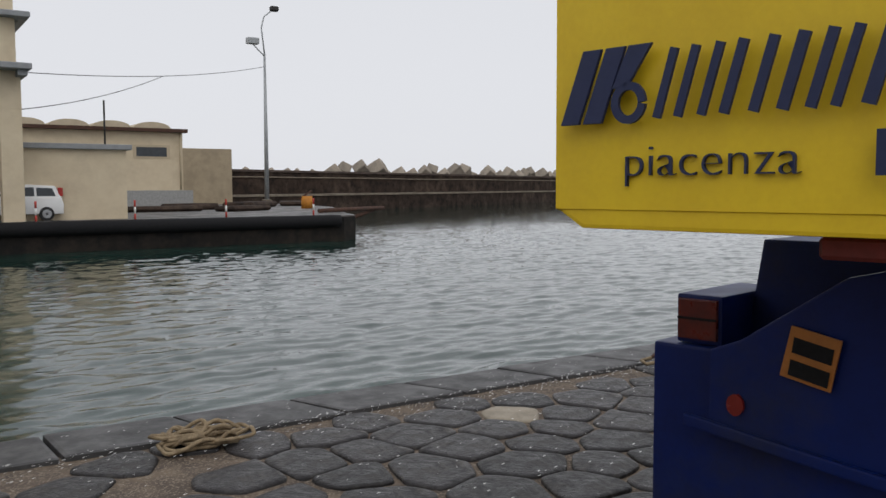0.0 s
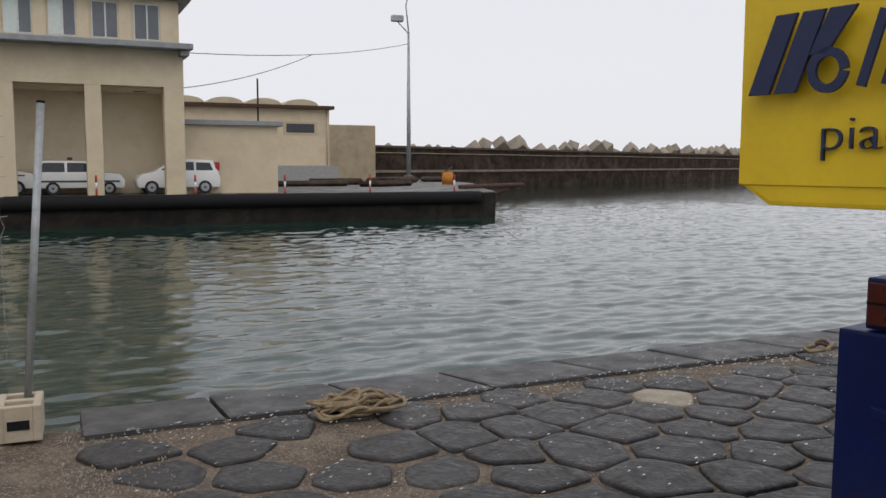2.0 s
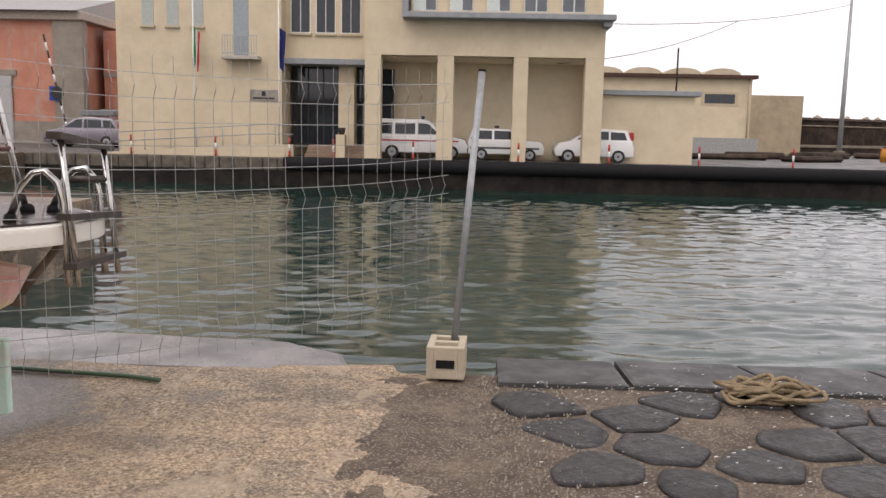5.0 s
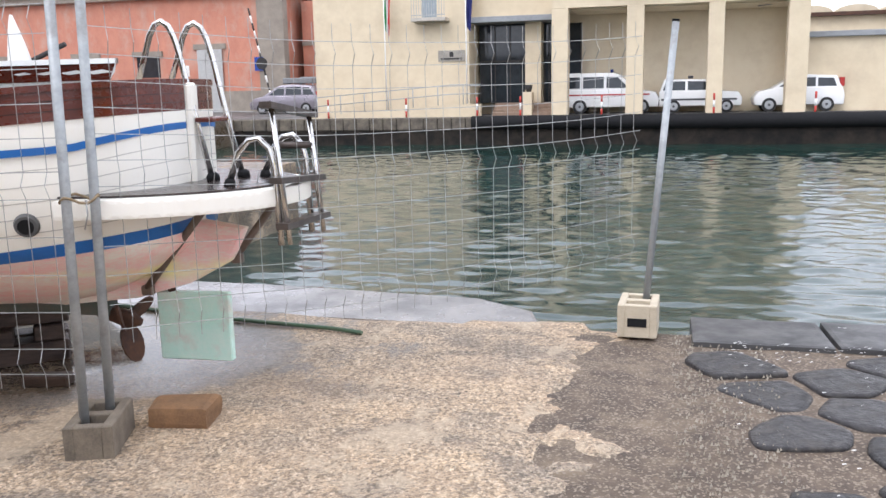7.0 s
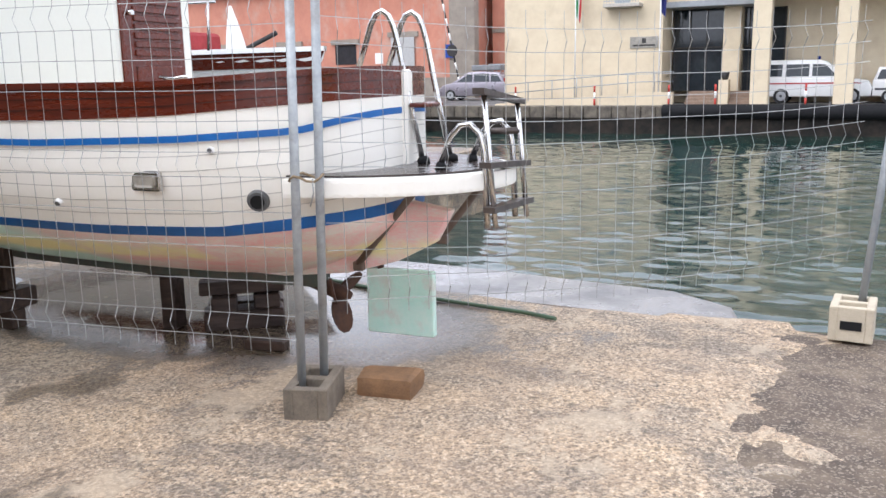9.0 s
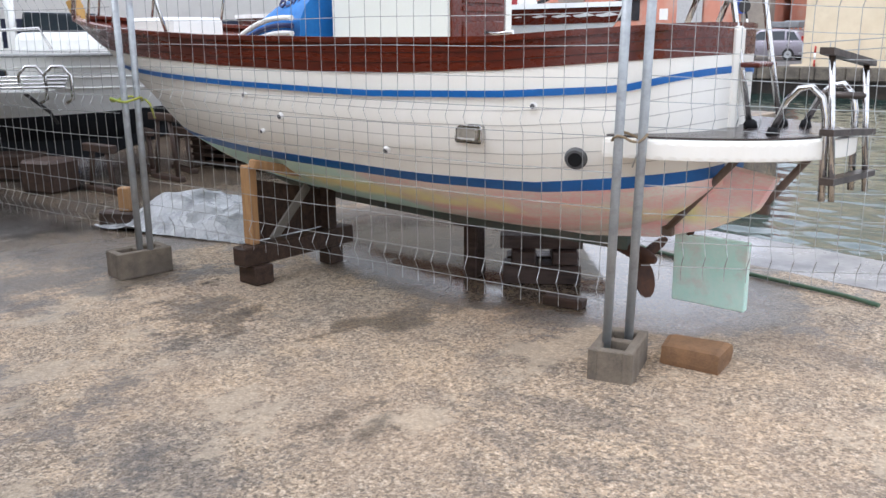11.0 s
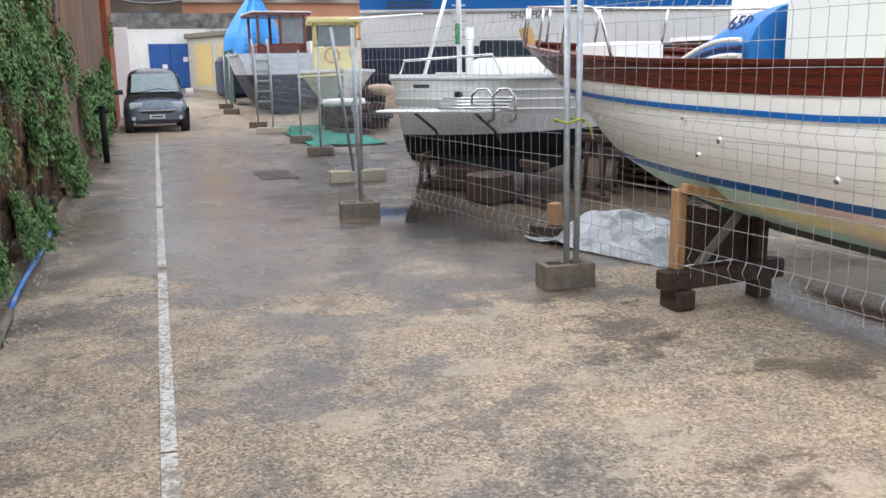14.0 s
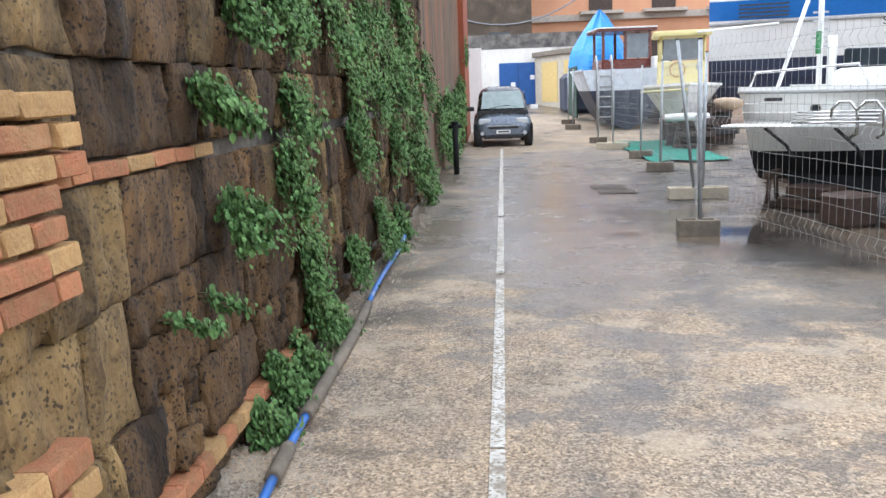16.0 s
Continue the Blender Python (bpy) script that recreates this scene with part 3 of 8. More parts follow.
# wing
part("wing_wall", box(-18.1, -10.2, 1.0, 8.0, 0, 10.0), CREAM, office)
for x in (-16.75, -15.5, -14.25):
    w = part("window", box(x, x + 0.58, 0.97, 1.0, 6.35, 8.2), mat("pale_shutter", (0.42, 0.45, 0.42), (0.36, 0.39, 0.37), rough=0.6), office)
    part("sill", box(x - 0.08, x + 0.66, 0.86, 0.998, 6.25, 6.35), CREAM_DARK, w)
w = part("balcony_door", box(-12.15, -11.4, 0.97, 1.0, 4.95, 8.0), mat("pale_blue_glass", (0.30, 0.34, 0.36), (0.24, 0.28, 0.30), rough=0.06, bump=0), office)
bal = part("balcony", box(-12.55, -10.75, 0.2, 1.0, 4.72, 4.9, 0.02), mat("pale_concrete", (0.5, 0.46, 0.4), rough=0.8), office, "small concrete balcony")
for x in np.arange(-12.5, -10.75, 0.13):
    part("baluster", box(x - 0.012, x + 0.012, 0.22, 0.245, 4.9, 5.85), STEEL, bal)
for z in (5.85, 5.0):
    part("rail", box(-12.52, -10.78, 0.215, 0.25, z, z + 0.04), STEEL, bal)
part("name_plaque", box(-11.35, -9.95 + 0.0, 0.94, 1.0, 2.75, 3.3, 0.01), mat("stone_plaque", (0.36, 0.33, 0.28), (0.25, 0.23, 0.2), rough=0.5), office, "grey stone name plaque")
part("emblem", box(-10.75, -10.55, 0.925, 0.94, 2.98, 3.22), DARK_IRON, office)
part("lettering_bar", box(-11.2, -10.1, 0.93, 0.94, 2.84, 2.92), DARK_IRON, office)
# access ramp with its handrail
ramp_bm = prism([(-18.1, 0.0), (-8.9, 0.0), (-8.9, 0.62), (-10.4, 0.62), (-18.1, 0.08)], "y", -0.35, -0.1)
part("ramp_wall", ramp_bm, CREAM, office)
for x in np.arange(-17.6, -9.0, 1.3):
    z = 0.08 + (x + 18.1) * 0.07 if x < -10.4 else 0.62
    part("handrail_post", tube([(x, -0.22, z), (x, -0.22, z + 0.95)], 0.025, 6), STEEL, office)
for h in (0.95, 0.5):
    part("handrail", tube([(-17.8, -0.22, 0.1 + h), (-10.4, -0.22, 0.62 + h), (-8.9, -0.22, 0.62 + h)], 0.026, 6), STEEL, office)


def flagpole(x, cols, label):
    f = thing("flagpole", label, "flag", pose(x, 42.9, 0))
    part("pole", tube([(0, 0, 0), (0, 0, 7.6)], 0.035, 6), WHITE, f)
    for k, c in enumerate(cols):
        bm = bmesh.new()
        w = 0.36 / len(cols)
        ring = []
        for j in range(9):
            z = 6.3 - j * 0.24
            ring.append([bm.verts.new((0.03 + (k + q) * w * (0.9 - 0.04 * j), 0.05 * math.sin(3 * (k + q) + j * 0.9), z - 0.12 * (k + q))) for q in (0, 1)])
        for a, b in zip(ring, ring[1:]):
            bm.faces.new((a[0], a[1], b[1], b[0]))
        part("cloth", bm, mat("cloth_%s" % "".join("%d" % (v * 100) for v in c), c, rough=0.9, scale=8), f)


flagpole(-14.0, ((0.02, 0.22, 0.06), (0.6, 0.58, 0.55), (0.5, 0.03, 0.03)), "limp green, white and red flag on a white pole")
flagpole(-9.75, ((0.01, 0.012, 0.09), (0.015, 0.02, 0.12)), "limp dark blue flag on a white pole")

# ---- annex and vaulted shed ----
annex = thing("annex", "low cream annex with a grey roof edge", "building", pose(0, 44.6, 0))
part("wall", box(6.12, 11.03, 0, 6, 0, 3.42), CREAM, annex)
part("roof", box(6.12, 11.28, -0.25, 6, 3.42, 3.68, 0.02), GREY_TRIM, annex)
shed = thing("vaulted_shed", "cream warehouse with low barrel vaults and rusty roof edge", "building", pose(0, 68, 0))
part("wall", box(-6, 21.0, 0, 14, 0, 5.85), CREAM, shed)
part("base", box(15.0, 21.6, -0.5, -0.02, -0.2, 1.35), mat("grey_cement_plinth", (0.36, 0.36, 0.35), rough=0.8), shed, "grey cement plinth")
part("roof_edge", box(-6, 21.3, -0.5, 0.6, 5.85, 6.12), RUST, shed)
part("gutter_pipe", tube([(20.8, -0.08, 5.84), (20.8, -0.08, 1.4)], 0.07, 6), CREAM_DARK, shed)
win = part("strip_window", box(17.2, 20.0, -0.03, 0.0, 3.8, 4.85), CREAM_DARK, shed)
part("pane", box(17.45, 19.75, -0.045, -0.032, 3.97, 4.68), DARK_GLASS, win)
for k in range(7):
    cx = 18.75 - k * 3.0
    poly = [(cx + 1.4 * math.cos(a), 6.12 + 0.52 * math.sin(a)) for a in np.linspace(0, math.pi, 13)]
    part("vault", prism(poly, "y", 0.1, 12), mat("vault_plaster", (0.56, 0.48, 0.35), (0.46, 0.39, 0.28), rough=0.9, scale=1), shed)
mast = thing("antenna_mast", "thin dark mast on the annex roof", "mast", pose(10.4, 46.2, 3.68))
part("pole", tube([(0, 0, 0), (0, 0, 2.3)], 0.05, 6), DARK_IRON, mast)
hut = thing("distant_block", "small distant flat-roofed building on the rise", "building", pose(16.5, 150, 0))
part("wall", box(-2.5, 2.5, 0, 6, 0, 15.2), mat("distant_render", (0.36, 0.33, 0.30), rough=0.9), hut)
part("storey", box(-5, -1, 1, 6, 0, 14.2), mat("distant_render", (0.36, 0.33, 0.30)), hut)

# ---- street lamp, wires ----
lamp = thing("street_lamp", "tall grey lamp post with two floodlights", "street lamp", pose(29.6, 72, 0))
part("foot", box(-0.35, 0.35, -0.35, 0.35, 0, 0.5, 0.05), CEMENT, lamp)
part("pole", tube([(0, 0, 0), (0, 0, 6), (0, 0, 13.2)], [0.2, 0.17, 0.09], 10), STEEL, lamp)
part("arm", tube([(0, 0, 13.2), (-0.25, 0, 15.4), (0.0, 0, 16.4), (0.6, 0, 16.9), (1.0, 0, 17.1)], 0.06, 6), STEEL, lamp)
part("lantern", box(0.6, 1.35, -0.25, 0.25, 16.95, 17.4, 0.1), DARK_IRON, lamp)
part("bracket", tube([(0, 0, 13.0), (-1.1, 0, 14.0)], 0.05, 6), STEEL, lamp)
part("floodlight", box(-1.6, -0.55, -0.3, 0.3, 13.95, 14.5, 0.06), mat("pale_grey_casing", (0.4, 0.42, 0.43), rough=0.4), lamp)
for a, b, sag in (((29.6, 72, 12.1), (4.0, 44, 6.9), 0.6), ((16.8, 58, 8.9), (4.0, 44, 4.9), 0.5)):
    pts = [(a[0] + (b[0] - a[0]) * t, a[1] + (b[1] - a[1]) * t, a[2] + (b[2] - a[2]) * t - 4 * sag * t * (1 - t)) for t in np.linspace(0, 1, 15)]
    tagged(part("overhead_wire", tube(pts, 0.025, 5), mat("grey_cable", (0.25, 0.25, 0.26), rough=0.7, bump=0)), "thin sagging overhead cable", "cable")


# ---- small helpers for the things ----
def letters(name, text, size, m, material, parent, depth=0.004, align="CENTER", thin=0.0):
    """Raised letters in the built-in font, turned into a mesh."""
    cu = bpy.data.curves.new(name, "FONT")
    cu.body, cu.size, cu.extrude, cu.offset, cu.align_x, cu.align_y = text, size, depth, thin, align, "CENTER"
    tmp = bpy.data.objects.new(name, cu)
    scene.collection.objects.link(tmp)
    bpy.context.view_layer.update()
    me = bpy.data.meshes.new_from_object(tmp.evaluated_get(bpy.context.evaluated_depsgraph_get()))
    bpy.data.objects.remove(tmp)
    bpy.data.curves.remove(cu)
    me.materials.clear()
    me.materials.append(material)
    o = new(name, me)
    o.parent = parent
    o.matrix_local = m
    return o


def stroke(points, w, h, closed=False, bm=None):
    """A flat raised stroke of width w along 2D points in the plane x z, h proud towards -y."""
    pts = [Vector((p[0], p[1])) for p in points]
    b = bmesh.new()
    n = len(pts)
    L, R = [], []
    for i, p in enumerate(pts):
        d = (pts[(i + 1) % n] - pts[i - 1]) if closed else pts[min(i + 1, n - 1)] - pts[max(i - 1, 0)]
        d.normalize()
        q = Vector((-d.y, d.x)) * w / 2
        L.append(p + q)
        R.append(p - q)
    rows = [[b.verts.new((v.x, y, v.y)) for y in (0, -h)] for v in L], [[b.verts.new((v.x, y, v.y)) for y in (0, -h)] for v in R]
    for i in range(n if closed else n - 1):
        j = (i + 1) % n
        l0, l1, r0, r1 = rows[0][i], rows[0][j], rows[1][i], rows[1][j]
        b.faces.new((l0[1], l1[1], r1[1], r0[1]))
        b.faces.new((l0[0], l1[0], l1[1], l0[1]))
        b.faces.new((r0[1], r1[1], r1[0], r0[0]))
    if not closed:
        for k in (0, -1):
            b.faces.new((rows[0][k][0], rows[0][k][1], rows[1][k][1], rows[1][k][0]))
    bmesh.ops.recalc_face_normals(b, faces=b.faces[:])
    return merge(bm, b)


# ---- crane truck: yellow counterweight over a blue rear ----
def crane_truck():
    YEL = mat("yellow_cast_paint", (0.80, 0.57, 0.018), (0.73, 0.50, 0.014), rough=0.4, scale=3, bump=0.25, bscale=5, stain=(0.62, 0.42, 0.02), stain_scale=1.4, stain_amount=0.3)
    NAVY = mat("navy_lettering", (0.012, 0.022, 0.075), (0.02, 0.03, 0.09), rough=0.5, scale=20)
    BLUE = mat("dark_blue_truck_paint", (0.0025, 0.015, 0.115), (0.002, 0.010, 0.08), spec=0.3, rough=0.4, scale=2.5, bump=0.06, stain=(0.02, 0.025, 0.05), stain_scale=2, stain_amount=0.6)
    t = thing("crane_truck", "blue mobile crane with a yellow cast counterweight, seen from behind", "truck", TRUCK)
    # local frame: x runs along the counterweight's back, y goes into the truck, z up
    bm = prism([(0.0, 1.45), (0.09, 1.395), (2.6, 1.395), (2.6, 2.55), (0.0, 2.55)], "y", 0.03, 0.75, 0.012)
    cw = part("counterweight", bm, YEL, t, "cast yellow counterweight")
    bm = bmesh.new()
    vs = [bm.verts.new(v) for v in ((0.0, 0.026, 1.45), (2.6, 0.026, 1.45), (2.6, 0.026, 2.55), (0.0, 0.026, 2.55), (0.09, 0.12, 1.392), (2.6, 0.12, 1.392))]
    bm.faces.new((vs[0], vs[1], vs[2], vs[3]))
    bm.faces.new((vs[4], vs[5], vs[1], vs[0]))
    part("cast_face", bm, YEL, cw)
    # emblem and brand mark as plain slanted shapes
    for k in range(2):
        x = 0.045 + k * 0.075
        part("emblem_bar", prism([(x, 1.685), (x + 0.06, 1.685), (x + 0.135, 1.885), (x + 0.075, 1.885)], "y", -0.012, 0.0, 0.002), NAVY, cw, "navy slanted emblem bar")
    part("emblem_bar", prism([(0.215, 1.775), (0.265, 1.885), (0.335, 1.885), (0.26, 1.775)], "y", -0.012, 0.0, 0.002), NAVY, cw, "navy slanted emblem bar")
    part("emblem_ring", stroke([(0.265 + 0.042 * math.cos(q), 1.735 + 0.045 * math.sin(q)) for q in np.linspace(0.0, 6.2, 22)], 0.022, 0.012), NAVY, cw)
    for k, (x, w) in enumerate(((0.35, 0.035), (0.41, 0.035), (0.475, 0.035), (0.535, 0.04), (0.61, 0.04), (0.68, 0.045), (0.745, 0.04), (0.80, 0.035), (0.87, 0.05), (0.95, 0.045), (1.05, 0.05), (1.15, 0.05), (1.25, 0.05), (1.36, 0.05), (1.5, 0.05))):
        part("brand_bar", stroke([(x, 1.69), (x + 0.05, 1.865)], w * 0.62, 0.012), NAVY, cw)
    at = Matrix.Translation((0.475, 0.02, 1.578)) @ pose(0, 0, 0, 90)
    town = letters("town_lettering", "piacenza", 0.15, at, NAVY, cw, 0.006, thin=-0.0035)
    wide = max(v.co.x for v in town.data.vertices) - min(v.co.x for v in town.data.vertices)
    town.matrix_local = at @ Matrix.Diagonal((0.475 / wide, 0.85, 1, 1))
    for x in (0.90, 0.94, 1.0):
        part("lettering_bar", stroke([(x, 1.535), (x, 1.635)], 0.022, 0.01), NAVY, cw)
    part("slewing_neck", box(0.72, 2.2, 0.12, 1.4, 1.335, 1.392, 0.01), mat("red_oxide_paint", (0.22, 0.03, 0.025), (0.15, 0.025, 0.02), rough=0.5), t, "red oxide slewing ring housing")
    return t, BLUE


fx, fy = 1.905, 1.93
dirv = Vector((0.196, -0.981)).normalized()
TRUCK = Matrix.Translation((fx, fy, 0)) @ Matrix.Rotation(math.atan2(dirv.y, dirv.x), 4, "Z")
truck, BLUE = crane_truck()
# the chassis behind and below it, in the world's own axes
INV = TRUCK.inverted()


def truck_part(name, bm, material, parent, label=""):
    bm.transform(INV)
    return part(name, bm, material, parent, label)


TD = Vector((dirv.x, dirv.y, 0))  # along the rear, away from the near corner
TN = Vector((-dirv.y, dirv.x, 0))  # into the truck
C0 = Vector((2.507, 2.076, 0))


def tloc(a, b, z):
    return C0 + TD * a + TN * b + Vector((0, 0, z))


def tprism(poly_az, b0, b1, bevel=0.01):
    bm = prism(poly_az, "y", b0, b1, bevel)
    m = Matrix.Translation(C0) @ Matrix.Rotation(math.atan2(TD.y, TD.x), 4, "Z")
    bm.transform(m)
    return bm


fender = truck_part("fender_box", tprism([(0.0, 0.36), (0.03, 0.32), (2.4, 0.32), (2.4, 0.98), (0.0, 0.98)], 0.0, 0.62, 0.012), BLUE, truck, "dark blue rear box")
truck_part("lamp_housing", tprism([(0.07, 0.983), (0.235, 0.983), (0.235, 1.15), (0.07, 1.15)], 0.03, 0.48, 0.012), BLUE, fender)
truck_part("tail_lamp", tprism([(0.082, 1.0), (0.222, 1.0), (0.222, 1.135), (0.082, 1.135)], 0.015, 0.032, 0.004), mat("dark_red_lens", (0.13, 0.016, 0.010), (0.08, 0.010, 0.008), rough=0.25, scale=15, bump=0.1), fender, "dark red tail lamp")
truck_part("lens_bar", tprism([(0.082, 1.066), (0.222, 1.066), (0.222, 1.074), (0.082, 1.074)], 0.010, 0.016, 0.0), BLACK_RUBBER, fender)
truck_part("sloping_guard", tprism([(0.24, 0.99), (0.34, 1.03), (0.50, 1.14), (0.66, 1.25), (0.76, 1.275), (2.4, 1.275), (2.4, 0.7), (0.24, 0.7)], -0.06, -0.002, 0.008), BLUE, truck)
truck_part("turret_foot", tprism([(0.22, 1.0), (0.27, 1.332), (2.3, 1.332), (2.3, 1.0)], 0.25, 1.2, 0.01), BLUE, truck)
plate = truck_part("number_plate", tprism([(0.48, 0.945), (0.63, 0.915), (0.66, 1.07), (0.513, 1.10)], -0.085, -0.075, 0.003), mat("orange_plate", (0.42, 0.16, 0.03), (0.34, 0.13, 0.025), rough=0.4, scale=12), truck, "orange plate with dark bars")
for z0, a0 in ((1.02, 0.517), (0.952, 0.507)):
    truck_part("plate_bar", tprism([(a0, z0), (a0 + 0.115, z0 - 0.024), (a0 + 0.122, z0 + 0.022), (a0 + 0.007, z0 + 0.046)], -0.09, -0.084, 0.0), BLACK_RUBBER, plate)
truck_part("round_reflector", tprism([(0.335 + 0.028 * math.cos(a), 0.825 + 0.035 * math.sin(a)) for a in np.linspace(0, 6.0, 14)], -0.075, -0.061, 0.0), mat("red_reflector", (0.20, 0.015, 0.012), (0.15, 0.01, 0.008), rough=0.2), truck, "round red reflector")
truck_part("bumper_ridge", tprism([(0.16, 0.77), (2.4, 0.52), (2.4, 0.48), (0.16, 0.73)], -0.085, -0.061, 0.008), BLUE, truck)
for b0 in (0.7, 2.2):
    for side in (0.25, 1.9):
        wheel_bm = bmesh.new()
        bmesh.ops.create_cone(wheel_bm, cap_ends=True, segments=28, radius1=0.48, radius2=0.48, depth=0.34)
        bmesh.ops.bevel(wheel_bm, geom=[e for e in wheel_bm.edges if abs(e.verts[0].co.z - e.verts[1].co.z) < 1e-4], offset=0.05, segments=2, affect="EDGES")
        wheel_bm.transform(pose(0, 0, 0, 0, 90))
        wheel_bm.transform(Matrix.Translation(tloc(side, b0 + 0.35, 0.48)) @ Matrix.Rotation(math.atan2(TD.y, TD.x), 4, "Z"))
        truck_part("wheel", wheel_bm, BLACK_RUBBER, truck)
truck_part("chassis", tprism([(0.1, 0.5), (2.2, 0.5), (2.2, 1.0), (0.1, 1.0)], 0.63, 5.0, 0.02), BLUE, truck)

# ---- rope coil ----
ROPE = mat("weathered_rope", (0.34, 0.26, 0.16), (0.17, 0.125, 0.075), rough=0.95, scale=18, bump=0.6, fine=150)
rope = thing("rope", "loose heap of weathered tan mooring rope", "rope", pose(1.802, 4.982, 0.0, 0, 0, -4))
rr = random.Random(3)
pts = []
for loop in range(15):
    cx, cy = rr.gauss(0, 0.085), rr.gauss(0, 0.035)
    ax, ay, tilt, turn = rr.uniform(0.08, 0.22), rr.uniform(0.05, 0.11), rr.uniform(0, 6.28), rr.uniform(-0.5, 0.5)
    lift = 0.014 + 0.006 * loop * rr.uniform(0.4, 1.0)
    for k in range(13):
        a = k / 13 * 2 * math.pi * 0.92 + tilt
        x, y = ax * math.cos(a), ay * math.sin(a)
        pts.append((max(-0.31, min(0.31, cx + x * math.cos(turn) - y * math.sin(turn))), max(-0.15, min(0.14, cy + x * math.sin(turn) + y * math.cos(turn))), max(0.016, lift + 0.025 * math.sin(2 * a + loop) + 0.015 * math.sin(3 * a))))
smooth_pts = []
for k in range(len(pts) - 3):
    p0, p1, p2, p3 = (Vector(pts[k + q]) for q in range(4))
    for q in range(3):
        u = q / 3
        smooth_pts.append(0.5 * (2 * p1 + (p2 - p0) * u + (2 * p0 - 5 * p1 + 4 * p2 - p3) * u * u + (3 * p1 - p0 - 3 * p2 + p3) * u ** 3))
part("strand", tube(smooth_pts, 0.0125, 6), ROPE, rope, smooth=True)
small_rope = thing("mooring_ring", "short frayed rope through a rusty ring on the edge stone", "rope", pose(5.78, 5.02, 0.02))
part("ring", tube([(0.07 * math.cos(a), 0.05 * math.sin(a), 0.05 + 0.02 * math.sin(2 * a)) for a in np.linspace(0, 6.28, 15)[:-1]], 0.014, 6, closed=True), RUST, small_rope)
part("strand", tube([(-0.07, 0, 0.05), (-0.16, 0.03, 0.03), (-0.2, -0.06, 0.02), (-0.05, -0.09, 0.03), (0.09, -0.05, 0.06)], 0.016, 6), ROPE, small_rope)


# ---- hollow concrete blocks that hold the fence ----
def hollow_block(name, m, material, label, lx=0.40, ly=0.20, lz=0.19, cells=2, standing=False):
    bm = bmesh.new()
    t = 0.046
    cw = (lx - t * (cells + 1)) / cells
    box(-lx / 2, lx / 2, -ly / 2, -ly / 2 + t, 0, lz, 0.006, bm=bm)
    box(-lx / 2, lx / 2, ly / 2 - t, ly / 2, 0, lz, 0.006, bm=bm)
    for k in range(cells + 1):
        x = -lx / 2 + k * (cw + t)
        box(x, x + t, -ly / 2 + t - 0.004, ly / 2 - t + 0.004, 0.002, lz - 0.002, 0.004, bm=bm)
    box(-lx / 2 + 0.01, lx / 2 - 0.01, -ly / 2 + 0.01, ly / 2 - 0.01, 0.01, 0.05, bm=bm)
    o = part(name, bm, material)
    o.matrix_world = m
    return tagged(o, label, "concrete block", "fence feet")


LBL = "grey hollow concrete block holding the fence posts"
hollow_block("concrete_block", pose(-2.186, 3.125, 0, 0, 0, 110), CEMENT, "grey hollow concrete block with a pale mortared side", 0.34, 0.20, 0.15)
hollow_block("concrete_block", pose(-5.40, 2.41, 0, 0, 0, 88), CEMENT, LBL, 0.36, 0.2, 0.17)
hollow_block("concrete_block", pose(-8.70, 1.72, 0, 0, 0, 84), CEMENT, LBL, 0.40, 0.2, 0.16)
for x, y, mtl in ((-11.5, 2.33, CEMENT_PALE), (-15.16, 2.5, CEMENT), (-17.94, 2.6, CEMENT), (-20.73, 2.39, CEMENT_PALE), (-23.06, 2.3, CEMENT), (-27.5, 2.0, CEMENT), (-29.5, 2.0, CEMENT)):
    hollow_block("concrete_block", pose(x, y, ground_z(x, y), 0, 0, 80 + 9 * math.sin(x)), mtl, LBL, 0.75 if mtl is CEMENT_PALE else 0.45, 0.2, 0.15)
# the pale one stood on the quay's edge, with a slot in its front
edge_block = hollow_block("concrete_block", pose(0.0, 5.32, 0, 0, 0, 88), CEMENT_PALE, "pale hollow concrete block with slots on the quay edge", 0.32, 0.23, 0.2)
part("slot", box(-0.165, -0.158, -0.055, 0.055, 0.07, 0.12), BLACK_RUBBER, edge_block)

loose = box(-0.15, 0.15, -0.10, 0.10, 0, 0.105, 0.03, seg=2)
for v in loose.verts:
    v.co += Vector((nz(*v.co.xy, v.co.z * 9, 9), nz(v.co.y, v.co.x, 4, 9), nz(v.co.x, v.co.z, 6, 9))) * 0.025
loose_ob = part("loose_block", loose, mat("brown_tuff", (0.24, 0.13, 0.06), (0.15, 0.085, 0.045), rough=0.9, scale=8, bump=0.6, fine=90))
loose_ob.matrix_world = pose(-1.97, 3.44, 0, 0, 0, 12)
tagged(loose_ob, "rough brown tuff block lying on the concrete", "stone block")

# ---- wire fence panels and their posts ----
WIRE = mat("galvanised_wire", (0.44, 0.44, 0.43), (0.30, 0.30, 0.29), rough=0.6, metal=0.6, scale=20, bump=0)


